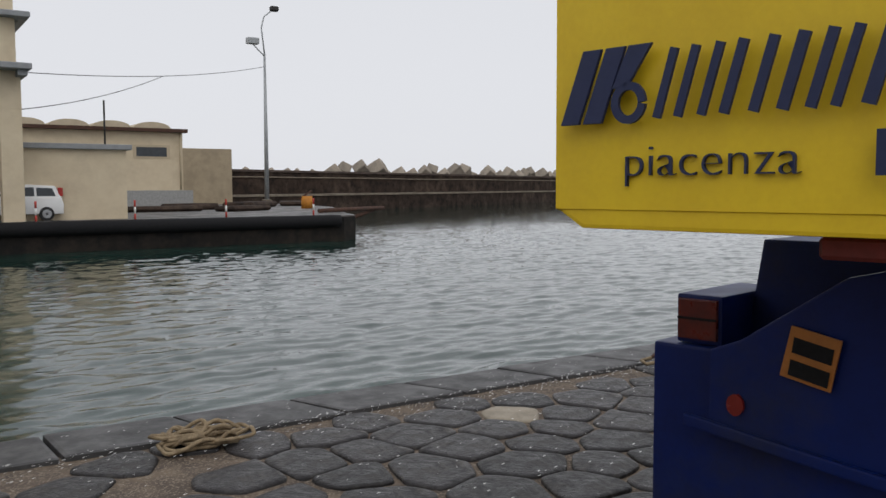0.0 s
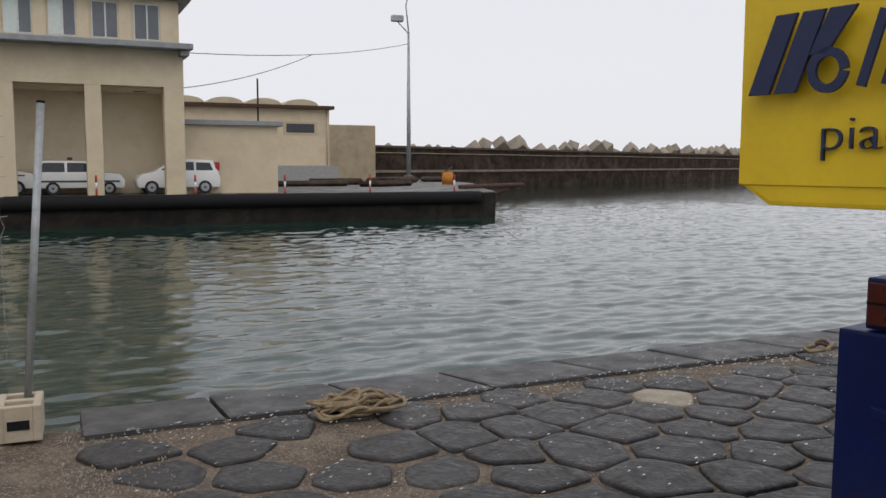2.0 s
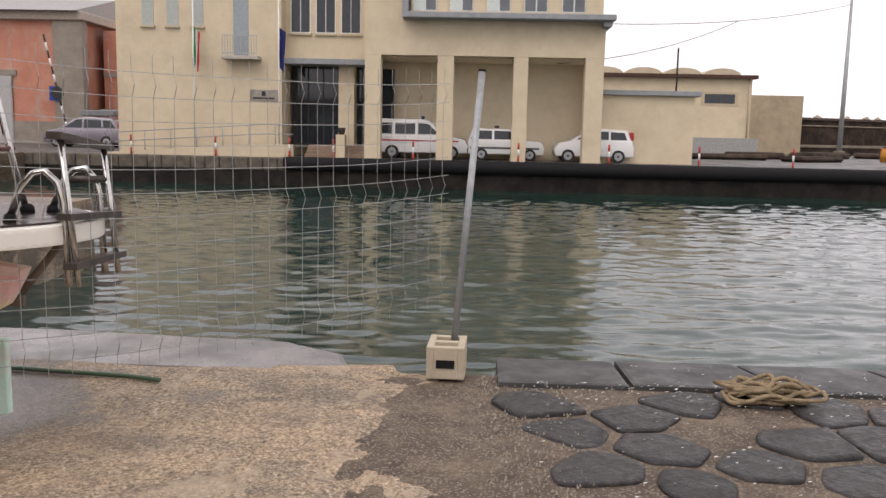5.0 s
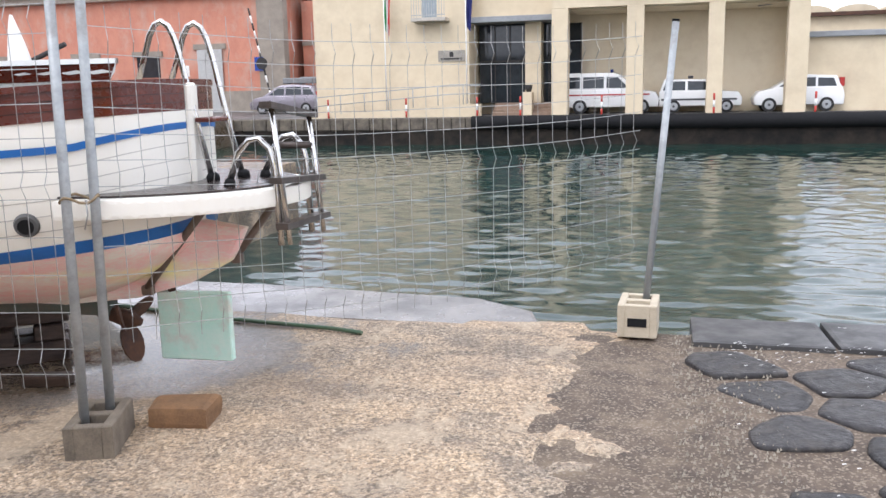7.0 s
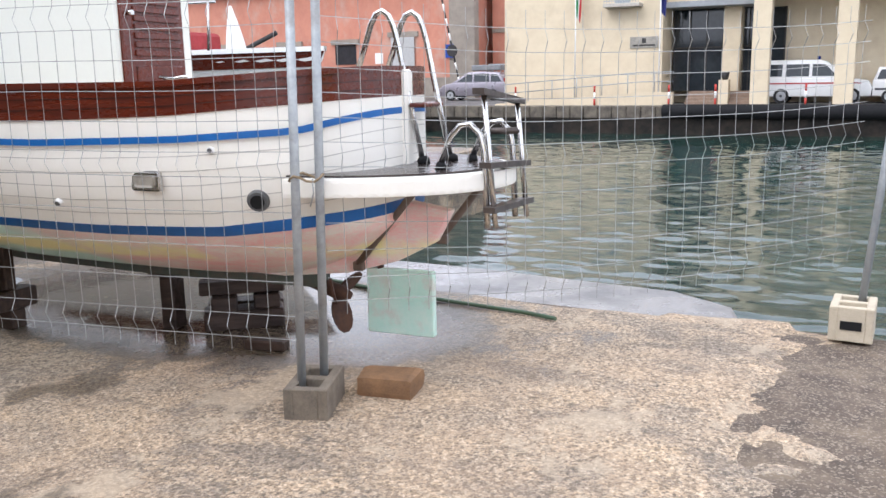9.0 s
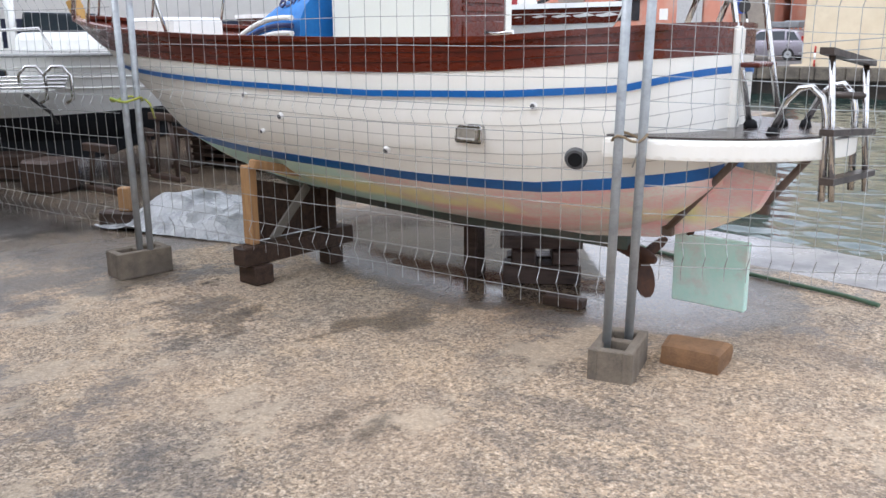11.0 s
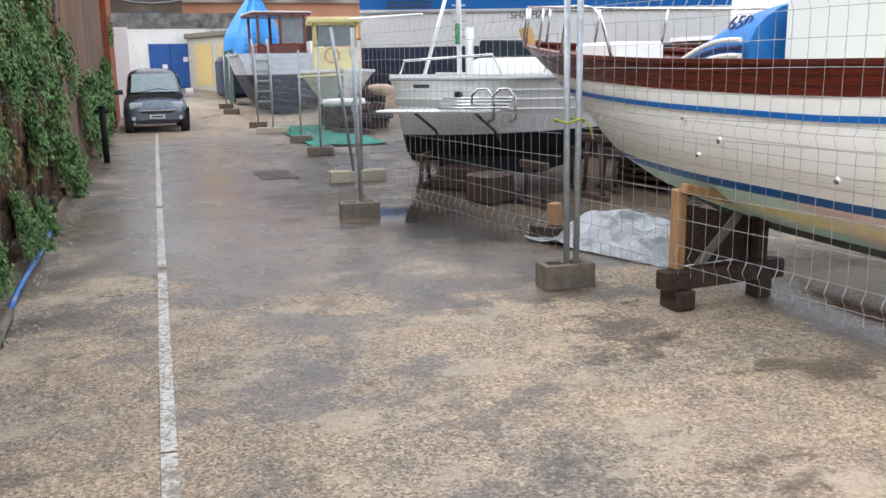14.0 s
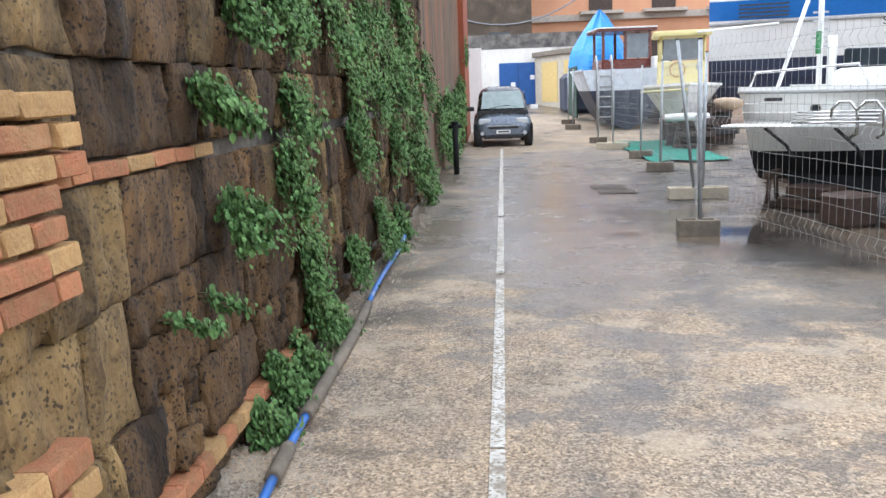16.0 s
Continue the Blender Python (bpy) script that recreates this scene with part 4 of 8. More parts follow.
def fence_panel(p0, p1, z0, z1, label, lean=0.0, sag=0.0, r=0.0018):
    """A welded wire panel with three V folds between two feet."""
    a, b = Vector((*p0, 0)), Vector((*p1, 0))
    d = b - a
    length = d.length
    d.normalize()
    nrm = Vector((-d.y, d.x, 0))
    f = thing("wire_fence", label, "fence", Matrix.Translation(a), "fence panels")
    folds = [z0 + 0.12, z0 + (z1 - z0) * 0.52, z1 - 0.14]
    zs, prof = [z0], [0.0]
    for c in folds:
        zs += [c - 0.055, c, c + 0.055]
        prof += [0.0, 0.03, 0.0]
    zs.append(z1)
    prof.append(0.0)

    def at(s, z, o):
        wob = 0.02 * nz(s, z, 3.3 + p0[0], 1.1) * min(1, min(s, length - s) / 0.4)
        dz = -sag * 4 * (s / length) * (1 - s / length)
        return d * s + nrm * (o + wob + lean * (z - z0)) + Vector((0, 0, z + dz + 0.012 * nz(s, z, 8, 0.9)))

    bm = bmesh.new()

    def wire(points, bm=bm):
        rings = []
        for p in points:
            rings.append([bm.verts.new(p + r * (math.cos(q) * d + math.sin(q) * nrm) + Vector((0, 0, r * math.cos(q)))) for q in (0.3, 2.4, 4.5)])
        for i in range(len(rings) - 1):
            for k in range(3):
                bm.faces.new((rings[i][k], rings[i][(k + 1) % 3], rings[i + 1][(k + 1) % 3], rings[i + 1][k]))

    s = 0.05
    while s < length - 0.02:
        wire([at(s, z, o) for z, o in zip(zs, prof)])
        s += 0.1

    part("upright_wire", bm, WIRE, f)["kind"] = "stuff"
    bm = bmesh.new()

    def hw(z, o):
        rings = []
        for k in range(13):
            p = at(length * k / 12, z, o + r)
            rings.append([bm.verts.new(p + r * 1.15 * (math.cos(q) * Vector((0, 0, 1)) + math.sin(q) * nrm)) for q in (0.3, 2.4, 4.5)])
        for i in range(12):
            for k in range(3):
                bm.faces.new((rings[i][k], rings[i][(k + 1) % 3], rings[i + 1][(k + 1) % 3], rings[i + 1][k]))

    for c in folds:
        hw(c - 0.055, 0.0)
        hw(c + 0.055, 0.0)
    for lo, hi in zip(folds, folds[1:]):
        n = 3
        for k in range(1, n + 1):
            hw(lo + 0.055 + (hi - lo - 0.11) * k / (n + 1), 0.0)
    part("cross_wire", bm, WIRE, f)["kind"] = "stuff"
    return f


def fence_post(base, top, r=0.021, label="galvanised steel fence post standing in a concrete block"):
    p = thing("fence_post", label, "fence post", Matrix.Translation(base), "fence posts")
    b, t = Vector(base), Vector(top)
    part("tube", tube([(0, 0, 0), t - b], r, 10), STEEL, p)
    part("cap", tube([t - b, (t - b) + (t - b).normalized() * 0.012], r * 1.12, 10), BLACK_RUBBER, p)
    return p


FL = "galvanised wire fence panel with folded ribs"
fence_panel((-0.02, 5.38), (-2.15, 3.22), 0.42, 1.84, FL + ", slack near the water", sag=0.05)
fence_panel((-2.20, 3.05), (-5.31, 2.48), 0.28, 1.92, FL)
fence_panel((-5.38, 2.36), (-8.68, 1.78), 0.26, 1.88, FL)
fence_panel((-8.72, 1.72), (-11.45, 2.30), 0.20, 1.80, FL)
for a, b in (((-11.5, 2.33), (-15.1, 2.5)), ((-15.2, 2.5), (-17.9, 2.6)), ((-18, 2.6), (-20.7, 2.39)), ((-20.75, 2.39), (-23, 2.3))):
    fence_panel(a, b, 0.2, 1.8, FL)
fence_post((0.03, 5.40, 0.05), (0.17, 5.50, 1.84), 0.022, "leaning galvanised fence post set in a pale block")
fence_post((-2.215, 3.065, 0.05), (-2.175, 3.07, 2.1))
fence_post((-2.185, 3.20, 0.05), (-2.135, 3.20, 2.1))
fence_post((-5.36, 2.40, 0.05), (-5.375, 2.39, 1.90))
fence_post((-5.32, 2.45, 0.05), (-5.335, 2.465, 1.90))
fence_post((-8.70, 1.74, 0.05), (-8.72, 1.72, 1.88))
fence_post((-11.45, 2.28, 0.05), (-11.15, 1.98, 2.0), label="leaning galvanised fence post beside another panel")
for x, y in ((-11.55, 2.4), (-15.16, 2.5), (-17.94, 2.6), (-20.73, 2.39), (-23.06, 2.3), (-27.5, 2.0), (-29.5, 2.0)):
    z = ground_z(x, y)
    fence_post((x, y, z + 0.05), (x + 0.03, y + 0.02, z + 1.85))
tie = thing("rope_tie", "yellow and green cord tied round two fence posts", "cord", Matrix.Translation((-5.37, 2.41, 1.13)))
part("cord", tube([(0.08 * math.cos(a), 0.10 * math.sin(a), 0.012 * math.sin(3 * a)) for a in np.linspace(0, 6.28, 16)[:-1]], 0.008, 5, closed=True), mat("yellow_green_cord", (0.45, 0.42, 0.06), (0.2, 0.28, 0.06), rough=0.8, scale=30), tie)
part("loose_end", tube([(0.06, 0.09, 0), (0.10, 0.10, -0.03), (0.11, 0.12, -0.12)], 0.007, 5), mat("yellow_green_cord", (0.45, 0.42, 0.06)), tie)
tie2 = thing("rope_tie", "grey cord tied round two fence posts", "cord", Matrix.Translation((-2.18, 3.13, 1.07)))
part("cord", tube([(0.07 * math.cos(a), 0.085 * math.sin(a), 0.014 * math.sin(3 * a)) for a in np.linspace(0, 6.28, 16)[:-1]], 0.006, 5, closed=True), ROPE, tie2)
part("loose_end", tube([(0.06, -0.04, 0), (0.07, -0.05, -0.06), (0.05, -0.05, -0.12)], 0.0035, 5), WIRE, tie2)

# ---- the wooden launch on its stands ----
BOAT = pose(-2.10, 3.90, 0, 0, 0, 184.05)
BL, BEAM = 6.37, 0.95
HULL_WHITE = mat("cream_hull_paint", (0.88, 0.85, 0.78), (0.85, 0.82, 0.74), rough=0.3, scale=1.5, bump=0.04, stain=(0.70, 0.64, 0.55), stain_scale=1.0, stain_amount=0.25)
HULL_BLUE = mat("blue_boot_stripe", (0.012, 0.13, 0.42), (0.01, 0.11, 0.36), rough=0.35, scale=6, bump=0.02)
MAHOGANY = mat("varnished_mahogany", (0.125, 0.022, 0.010), (0.075, 0.014, 0.008), rough=0.22, scale=3, bump=0.08, stretch=(0.6, 8, 8))


def antifoul():
    m = mat("worn_antifouling", (0.90, 0.50, 0.48), (0.86, 0.80, 0.72), rough=0.75, scale=2.6, bump=0.1, stretch=(0.6, 1.5, 2.2))
    n, l = m.node_tree.nodes, m.node_tree.links
    p = n["Principled BSDF"]
    src = p.inputs["Base Color"].links[0].from_socket
    co = n.new("ShaderNodeTexCoord")
    sep = n.new("ShaderNodeSeparateXYZ")
    l.new(co.outputs["Object"], sep.inputs[0])
    noi = n.new("ShaderNodeTexNoise")
    noi.inputs["Scale"].default_value, noi.inputs["Detail"].default_value = 1.8, 5
    l.new(co.outputs["Object"], noi.inputs["Vector"])
    for axis, lo, hi, colour, amount in ((0, 1.5, 2.1, (0.66, 0.88, 0.79), 1.5), (2, 0.60, 0.66, (0.92, 0.84, 0.44), 0.0)):
        mr = n.new("ShaderNodeMapRange")
        if axis == 0:
            wob = n.new("ShaderNodeMath")
            wob.operation = "MULTIPLY_ADD"
            l.new(noi.outputs["Fac"], wob.inputs[0])
            wob.inputs[1].default_value = amount
            l.new(sep.outputs[0], wob.inputs[2])
            l.new(wob.outputs[0], mr.inputs[0])
            mr.inputs[1].default_value, mr.inputs[2].default_value = lo + 0.75, hi + 0.75
            fac = mr.outputs[0]
        else:
            # a yellow band between the paints, worn away in places
            d = n.new("ShaderNodeMath")
            d.operation = "ABSOLUTE"
            s0 = n.new("ShaderNodeMath")
            s0.operation = "SUBTRACT"
            l.new(sep.outputs[2], s0.inputs[0])
            s0.inputs[1].default_value = 0.63
            l.new(s0.outputs[0], d.inputs[0])
            l.new(d.outputs[0], mr.inputs[0])
            mr.inputs[1].default_value, mr.inputs[2].default_value = 0.075, 0.03
            mul = n.new("ShaderNodeMath")
            mul.operation = "MULTIPLY"
            worn = n.new("ShaderNodeMapRange")
            l.new(noi.outputs["Fac"], worn.inputs[0])
            worn.inputs[1].default_value, worn.inputs[2].default_value = 0.42, 0.54
            l.new(worn.outputs[0], mul.inputs[0])
            l.new(mr.outputs[0], mul.inputs[1])
            fac = mul.outputs[0]
        mx = n.new("ShaderNodeMixRGB")
        l.new(fac, mx.inputs[0])
        l.new(src, mx.inputs[1])
        mx.inputs[2].default_value = (*colour, 1)
        src = mx.outputs[0]
    l.new(src, p.inputs["Base Color"])
    return m


ANTIFOUL = antifoul()
interp = lambda q, xs, ys: float(np.interp(q, xs, ys))


def stem_s(z):
    return interp(z, (0.36, 0.43, 0.55, 0.65, 0.82, 1.08, 1.35, 1.72), (0.40, 0.48, 0.60, 0.66, 0.73, 0.79, 0.875, 1.0))


def stern_s(z):
    return interp(z, (0.36, 0.43, 0.5, 0.62, 0.78, 2), (0.14, 0.12, 0.075, 0.03, 0.0, 0.0))


def hull_at(q, z):
    """Length along and half-breadth of the hull at height z, q of the way from stern to stem."""
    s0, s1 = stern_s(z), stem_s(z)
    w = interp(z, (0.40, 0.45, 0.51, 0.59, 0.68, 0.8, 0.95, 1.1, 1.5, 1.8), (0.03, 0.16, 0.33, 0.52, 0.68, 0.825, 0.915, 0.96, 1.0, 1.03))
    p = 1 - abs(2 * q - 1) ** (1.9 if q > 0.5 else 2.8)
    return BL * (s0 + q * (s1 - s0)), BEAM * w * max(p, 0) ** (0.86 if q > 0.5 else 0.34) + 0.012


QS = (0, 0.15, 0.3, 0.5, 0.7, 0.85, 1)
SHEER = lambda q: interp(q, QS, (1.525, 1.468, 1.470, 1.492, 1.545, 1.61, 1.69))
REDB = lambda q: interp(q, QS, (1.405, 1.340, 1.315, 1.338, 1.38, 1.425, 1.485))
BLUE1 = lambda q: interp(q, (0, 0.05) + QS[1:], (1.335, 1.262, 1.232, 1.215, 1.235, 1.265, 1.29, 1.33))
BLUE2 = lambda q: interp(q, QS, (0.855, 0.775, 0.768, 0.793, 0.81, 0.815, 0.815))
KEELZ = lambda q: interp(q, QS, (0.46, 0.43, 0.43, 0.445, 0.47, 0.50, 0.55))


def band(lo, hi, out=0.0, rows=3, nq=44):
    bm = bmesh.new()
    for side in (1, -1):
        grid_v = []
        for i in range(nq + 1):
            q = 0.5 - 0.5 * math.cos(math.pi * i / nq)
            col = []
            for j in range(rows + 1):
                z = lo(q) + (hi(q) - lo(q)) * j / rows
                u, b = hull_at(q, z)
                col.append(bm.verts.new((u, side * (b + out), z)))
            grid_v.append(col)
        for i in range(nq):
            for j in range(rows):
                f = bm.faces.new((grid_v[i][j], grid_v[i + 1][j], grid_v[i + 1][j + 1], grid_v[i][j + 1]))
                f.smooth = True
    bmesh.ops.recalc_face_normals(bm, faces=bm.faces[:])
    return bm


launch = thing("motor_launch", "cream wooden launch with mahogany bulwark and blue stripes, on stands", "boat", BOAT)
launch_hull = part("hull", band(lambda q: BLUE2(q) + 0.03, lambda q: BLUE1(q) - 0.012, rows=8), HULL_WHITE, launch)
for k in range(1, 6):
    zf = lambda q, k=k: BLUE2(q) + 0.03 + (BLUE1(q) - BLUE2(q) - 0.04) * k / 6
    part("plank_seam", band(lambda q: zf(q) - 0.0022, lambda q: zf(q) + 0.0022, 0.0012, 1), mat("seam_shadow", (0.60, 0.57, 0.52), rough=0.6, bump=0), launch_hull)
part("sheer_strake", band(lambda q: BLUE1(q) + 0.014, REDB), HULL_WHITE, launch)
part("bulwark", band(REDB, SHEER, 0.006, 3), MAHOGANY, launch, "varnished mahogany bulwark")
for k in (1, 2):
    zf = lambda q, k=k: REDB(q) + (SHEER(q) - REDB(q)) * k / 3
    part("bulwark_seam", band(lambda q: zf(q) - 0.002, lambda q: zf(q) + 0.002, 0.008, 1), mat("dark_seam", (0.03, 0.008, 0.005), rough=0.4, bump=0), launch)
part("rubbing_strake", band(lambda q: BLUE1(q) - 0.016, lambda q: BLUE1(q) + 0.016, 0.016, 2), HULL_BLUE, launch, "blue rubbing strake")
part("boot_stripe", band(lambda q: BLUE2(q) - 0.025, lambda q: BLUE2(q) + 0.032, 0.002, 2), HULL_BLUE, launch, "blue waterline stripe")
part("bottom", band(KEELZ, lambda q: BLUE2(q) - 0.024, 0.0, 8), ANTIFOUL, launch, "patchy pink, mint and yellow antifouling")
keel_bm = prism([(BL * 0.08, 0.37), (BL * 0.27, 0.365), (BL * 0.43, 0.39), (BL * 0.52, 0.44), (BL * 0.61, 0.56), (BL * 0.56, 0.56), (BL * 0.42, 0.475), (BL * 0.08, 0.46)], "y", -0.045, 0.045, 0.008)
part("keel", keel_bm, mat("dark_green_keel", (0.07, 0.10, 0.085), (0.12, 0.11, 0.09), rough=0.7, scale=5), launch, "dark green keel timber")
part("stem", tube([(BL * stem_s(z) + 0.005, 0, z) for z in np.linspace(0.58, 1.74, 14)], 0.03, 8), HULL_WHITE, launch)
part("sternpost", box(-0.025, 0.075, -0.045, 0.045, 0.74, 1.535, 0.015), HULL_WHITE, launch)
part("skeg", prism([(-0.25, 0.83), (-0.16, 0.66), (0.05, 0.55), (0.35, 0.465), (0.75, 0.42), (1.3, 0.43), (1.3, 0.6), (0.7, 0.8), (0.0, 0.87)], "y", -0.05, 0.05, 0.02), ANTIFOUL, launch, "pink and mint painted deadwood under the stern")
part("stem_post", prism([(BL - 0.16, 1.68), (BL - 0.03, 1.68), (BL + 0.08, 1.84), (BL - 0.05, 1.86)], "y", -0.045, 0.045, 0.01), mat("ochre_paint", (0.42, 0.24, 0.05), (0.36, 0.2, 0.05), rough=0.5), launch, "ochre bow post")
# cap rail and deck
bm = bmesh.new()
for side in (1, -1):
    ring = []
    for i in range(45):
        q = 0.5 - 0.5 * math.cos(math.pi * i / 44)
        z = SHEER(q)
        u, b = hull_at(q, z)
        ring.append([bm.verts.new((u, side * (b + o), z + h)) for o, h in ((0.022, 0), (0.022, 0.028), (-0.05, 0.028), (-0.05, 0))])
    for a, b in zip(ring, ring[1:]):
        for k in range(4):
            bm.faces.new((a[k], a[(k + 1) % 4], b[(k + 1) % 4], b[k]))
bmesh.ops.recalc_face_normals(bm, faces=bm.faces[:])
part("cap_rail", bm, MAHOGANY, launch)
bm = bmesh.new()
deck_rows = []
for i in range(31):
    q = 0.02 + 0.96 * i / 30
    z = SHEER(q) - 0.16
    u, b = hull_at(q, z)
    deck_rows.append([bm.verts.new((u, s * (b - 0.02), z)) for s in (1, -1)])
for a, b in zip(deck_rows, deck_rows[1:]):
    bm.faces.new((a[0], b[0], b[1], a[1]))
part("deck", bm, mat("pale_deck", (0.5, 0.42, 0.32), (0.42, 0.35, 0.27), rough=0.6), launch)
CABIN = mat("off_white_cabin", (0.80, 0.82, 0.75), (0.77, 0.79, 0.72), rough=0.35, scale=1.5, bump=0.02)
cabin = part("cabin", box(1.43, 2.36, -0.16, 0.44, 1.32, 2.75, 0.04, seg=3), CABIN, launch, "off-white wheelhouse")
part("front_window", box(2.355, 2.372, -0.08, 0.36, 1.98, 2.45, 0.006), DARK_GLASS, cabin)
part("side_bead", box(1.47, 2.32, 0.438, 0.448, 1.335, 1.36, 0.004), CABIN, cabin)
door = part("door", box(1.408, 1.432, -0.06, 0.425, 1.36, 2.45, 0.008), MAHOGANY, cabin, "louvred mahogany door")
for k in range(9):
    part("louvre", box(1.396, 1.41, -0.02, 0.34, 1.63 + k * 0.045, 1.662 + k * 0.045, 0.004), MAHOGANY, door)
part("door_panel", box(1.398, 1.41, -0.02, 0.34, 1.40, 1.58, 0.006), MAHOGANY, door)
part("door_knob", tube([(1.41, 0.38, 1.85), (1.37, 0.38, 1.85)], 0.014, 8), CHROME, door)
# sprayhood
hood_bm = bmesh.new()
ring = []
for i in range(9):
    t = i / 8
    u = 2.45 + 0.86 * t
    h = 1.44 + 0.39 * (1 - t ** 2.2) + 0.02
    w = 0.62 - 0.12 * t
    ring.append([hood_bm.verts.new((u, w * math.cos(a), 1.40 + (h - 1.40) * math.sin(a) ** 0.55 + 0.01 * nz(u, a, 3, 3))) for a in np.linspace(0.02, math.pi - 0.02, 15)])
for a, b in zip(ring, ring[1:]):
    for k in range(14):
        f = hood_bm.faces.new((a[k], a[k + 1], b[k + 1], b[k]))
        f.smooth = True
hood_bm.faces.new(ring[0])
hood = part("sprayhood", hood_bm, mat("bright_blue_cover", (0.01, 0.17, 0.50), (0.008, 0.13, 0.40), rough=0.55, scale=5, bump=0.15), launch, "bright blue cover with white waves")
for k, dz in enumerate((0.0, 0.045, 0.09)):
    wave_pts = [(2.48 + 0.74 * t, 0.645 - 0.10 * t, 1.47 + dz + 0.08 * math.sin(2.4 * t + 0.7) - 0.10 * t) for t in np.linspace(0, 1, 9)]
    part("wave_band", tube(wave_pts, 0.017, 6), WHITE if k != 1 else mat("navy_band", (0.01, 0.02, 0.10), rough=0.5), hood)
letters("model_lettering", "650", 0.13, Matrix.Translation((2.66, 0.50, 1.715)) @ pose(0, 0, 0, 60, 0, 180), mat("navy_band", (0.01, 0.02, 0.10)), hood, 0.004)
# portlight, exhaust, skin fittings
def on_hull(u, z, out=0.0):
    q = (u / BL - stern_s(z)) / (stem_s(z) - stern_s(z))
    return Vector((u, hull_at(q, z)[1] + out, z))


def fitting(name, u, z, r, mtl, label="", ring_mtl=None, flat=1.0):
    p0 = on_hull(u, z)
    p1, p2 = on_hull(u + 0.03, z), on_hull(u, z + 0.03)
    nrm = (p2 - p0).cross(p1 - p0).normalized()
    if nrm.y < 0:
        nrm = -nrm
    rot = nrm.to_track_quat("Z", "Y").to_matrix().to_4x4()
    bm = bmesh.new()
    bmesh.ops.create_cone(bm, cap_ends=True, segments=20, radius1=r, radius2=r * 0.85, depth=0.02)
    bm.transform(Matrix.Translation(p0 + nrm * 0.008) @ rot)
    o = part(name, bm, mtl, launch_hull, label)
    bm = bmesh.new()
    bmesh.ops.create_cone(bm, cap_ends=True, segments=18, radius1=r * 0.62, radius2=r * 0.62, depth=0.012)
    bm.transform(Matrix.Translation(p0 + nrm * 0.016) @ rot)
    part("bore", bm, ring_mtl or BLACK_RUBBER, o)


fitting("exhaust", 0.46, 0.94, 0.055, mat("grey_rubber", (0.12, 0.12, 0.12), rough=0.6), "grey exhaust outlet")
for u, z, r in ((1.51, 0.92, 0.022), (2.29, 1.06, 0.022), (0.64, 1.18, 0.018), (2.5, 0.96, 0.015), (2.59, 1.17, 0.017)):
    fitting("skin_fitting", u, z, r, WHITE, "", mat("grey_rubber", (0.12, 0.12, 0.12)))
p0 = on_hull(0.97, 1.04)
port = part("portlight", box(p0.x - 0.085, p0.x + 0.085, p0.y - 0.01, p0.y + 0.016, 0.99, 1.085, 0.022, seg=3), CHROME, launch_hull, "oblong chrome portlight")
part("lens", box(p0.x - 0.06, p0.x + 0.06, p0.y + 0.016, p0.y + 0.02, 1.008, 1.067, 0.012), mat("portlight_lens", (0.35, 0.32, 0.27), (0.25, 0.23, 0.2), rough=0.1), port)
# bathing platform round the stern
outline = [(0.42 - 0.98 * math.sin(a), 0.72 * math.cos(a)) for a in np.linspace(0.12, math.pi - 0.12, 49)]
part("platform", prism(outline, "z", 0.965, 1.052, 0.02), HULL_WHITE, launch, "cream bathing platform")
inner = [(0.42 - 0.92 * math.sin(a), 0.66 * math.cos(a)) for a in np.linspace(0.12, math.pi - 0.12, 49)]
part("platform_deck", prism(inner, "z", 1.053, 1.062), mat("wet_dark_teak", (0.05, 0.035, 0.03), (0.03, 0.025, 0.025), rough=0.18, scale=8, bump=0.08, stretch=(1, 12, 1)), launch, "wet dark teak deck")
for y, du in ((0.0, 0.0), (-0.16, -0.09)):
    hoop = [(du - 0.09, y, 1.06), (du - 0.02, y, 1.38), (du + 0.035, y, 1.66), (du + 0.06, y, 1.75), (du + 0.085, y, 1.80), (du + 0.12, y, 1.825), (du + 0.155, y, 1.81), (du + 0.185, y, 1.76), (du + 0.22, y, 1.66), (du + 0.28, y, 1.50)]
    part("grab_rail", tube(hoop, 0.015, 10), CHROME, launch)
    part("rail_foot", tube([(du - 0.095, y, 1.058), (du - 0.09, y, 1.085), (du - 0.087, y, 1.10)], [0.032, 0.032, 0.018], 12), BLACK_RUBBER, launch)
part("step_board", box(-0.125, -0.03, -0.20, 0.03, 1.345, 1.368, 0.006), MAHOGANY, launch)
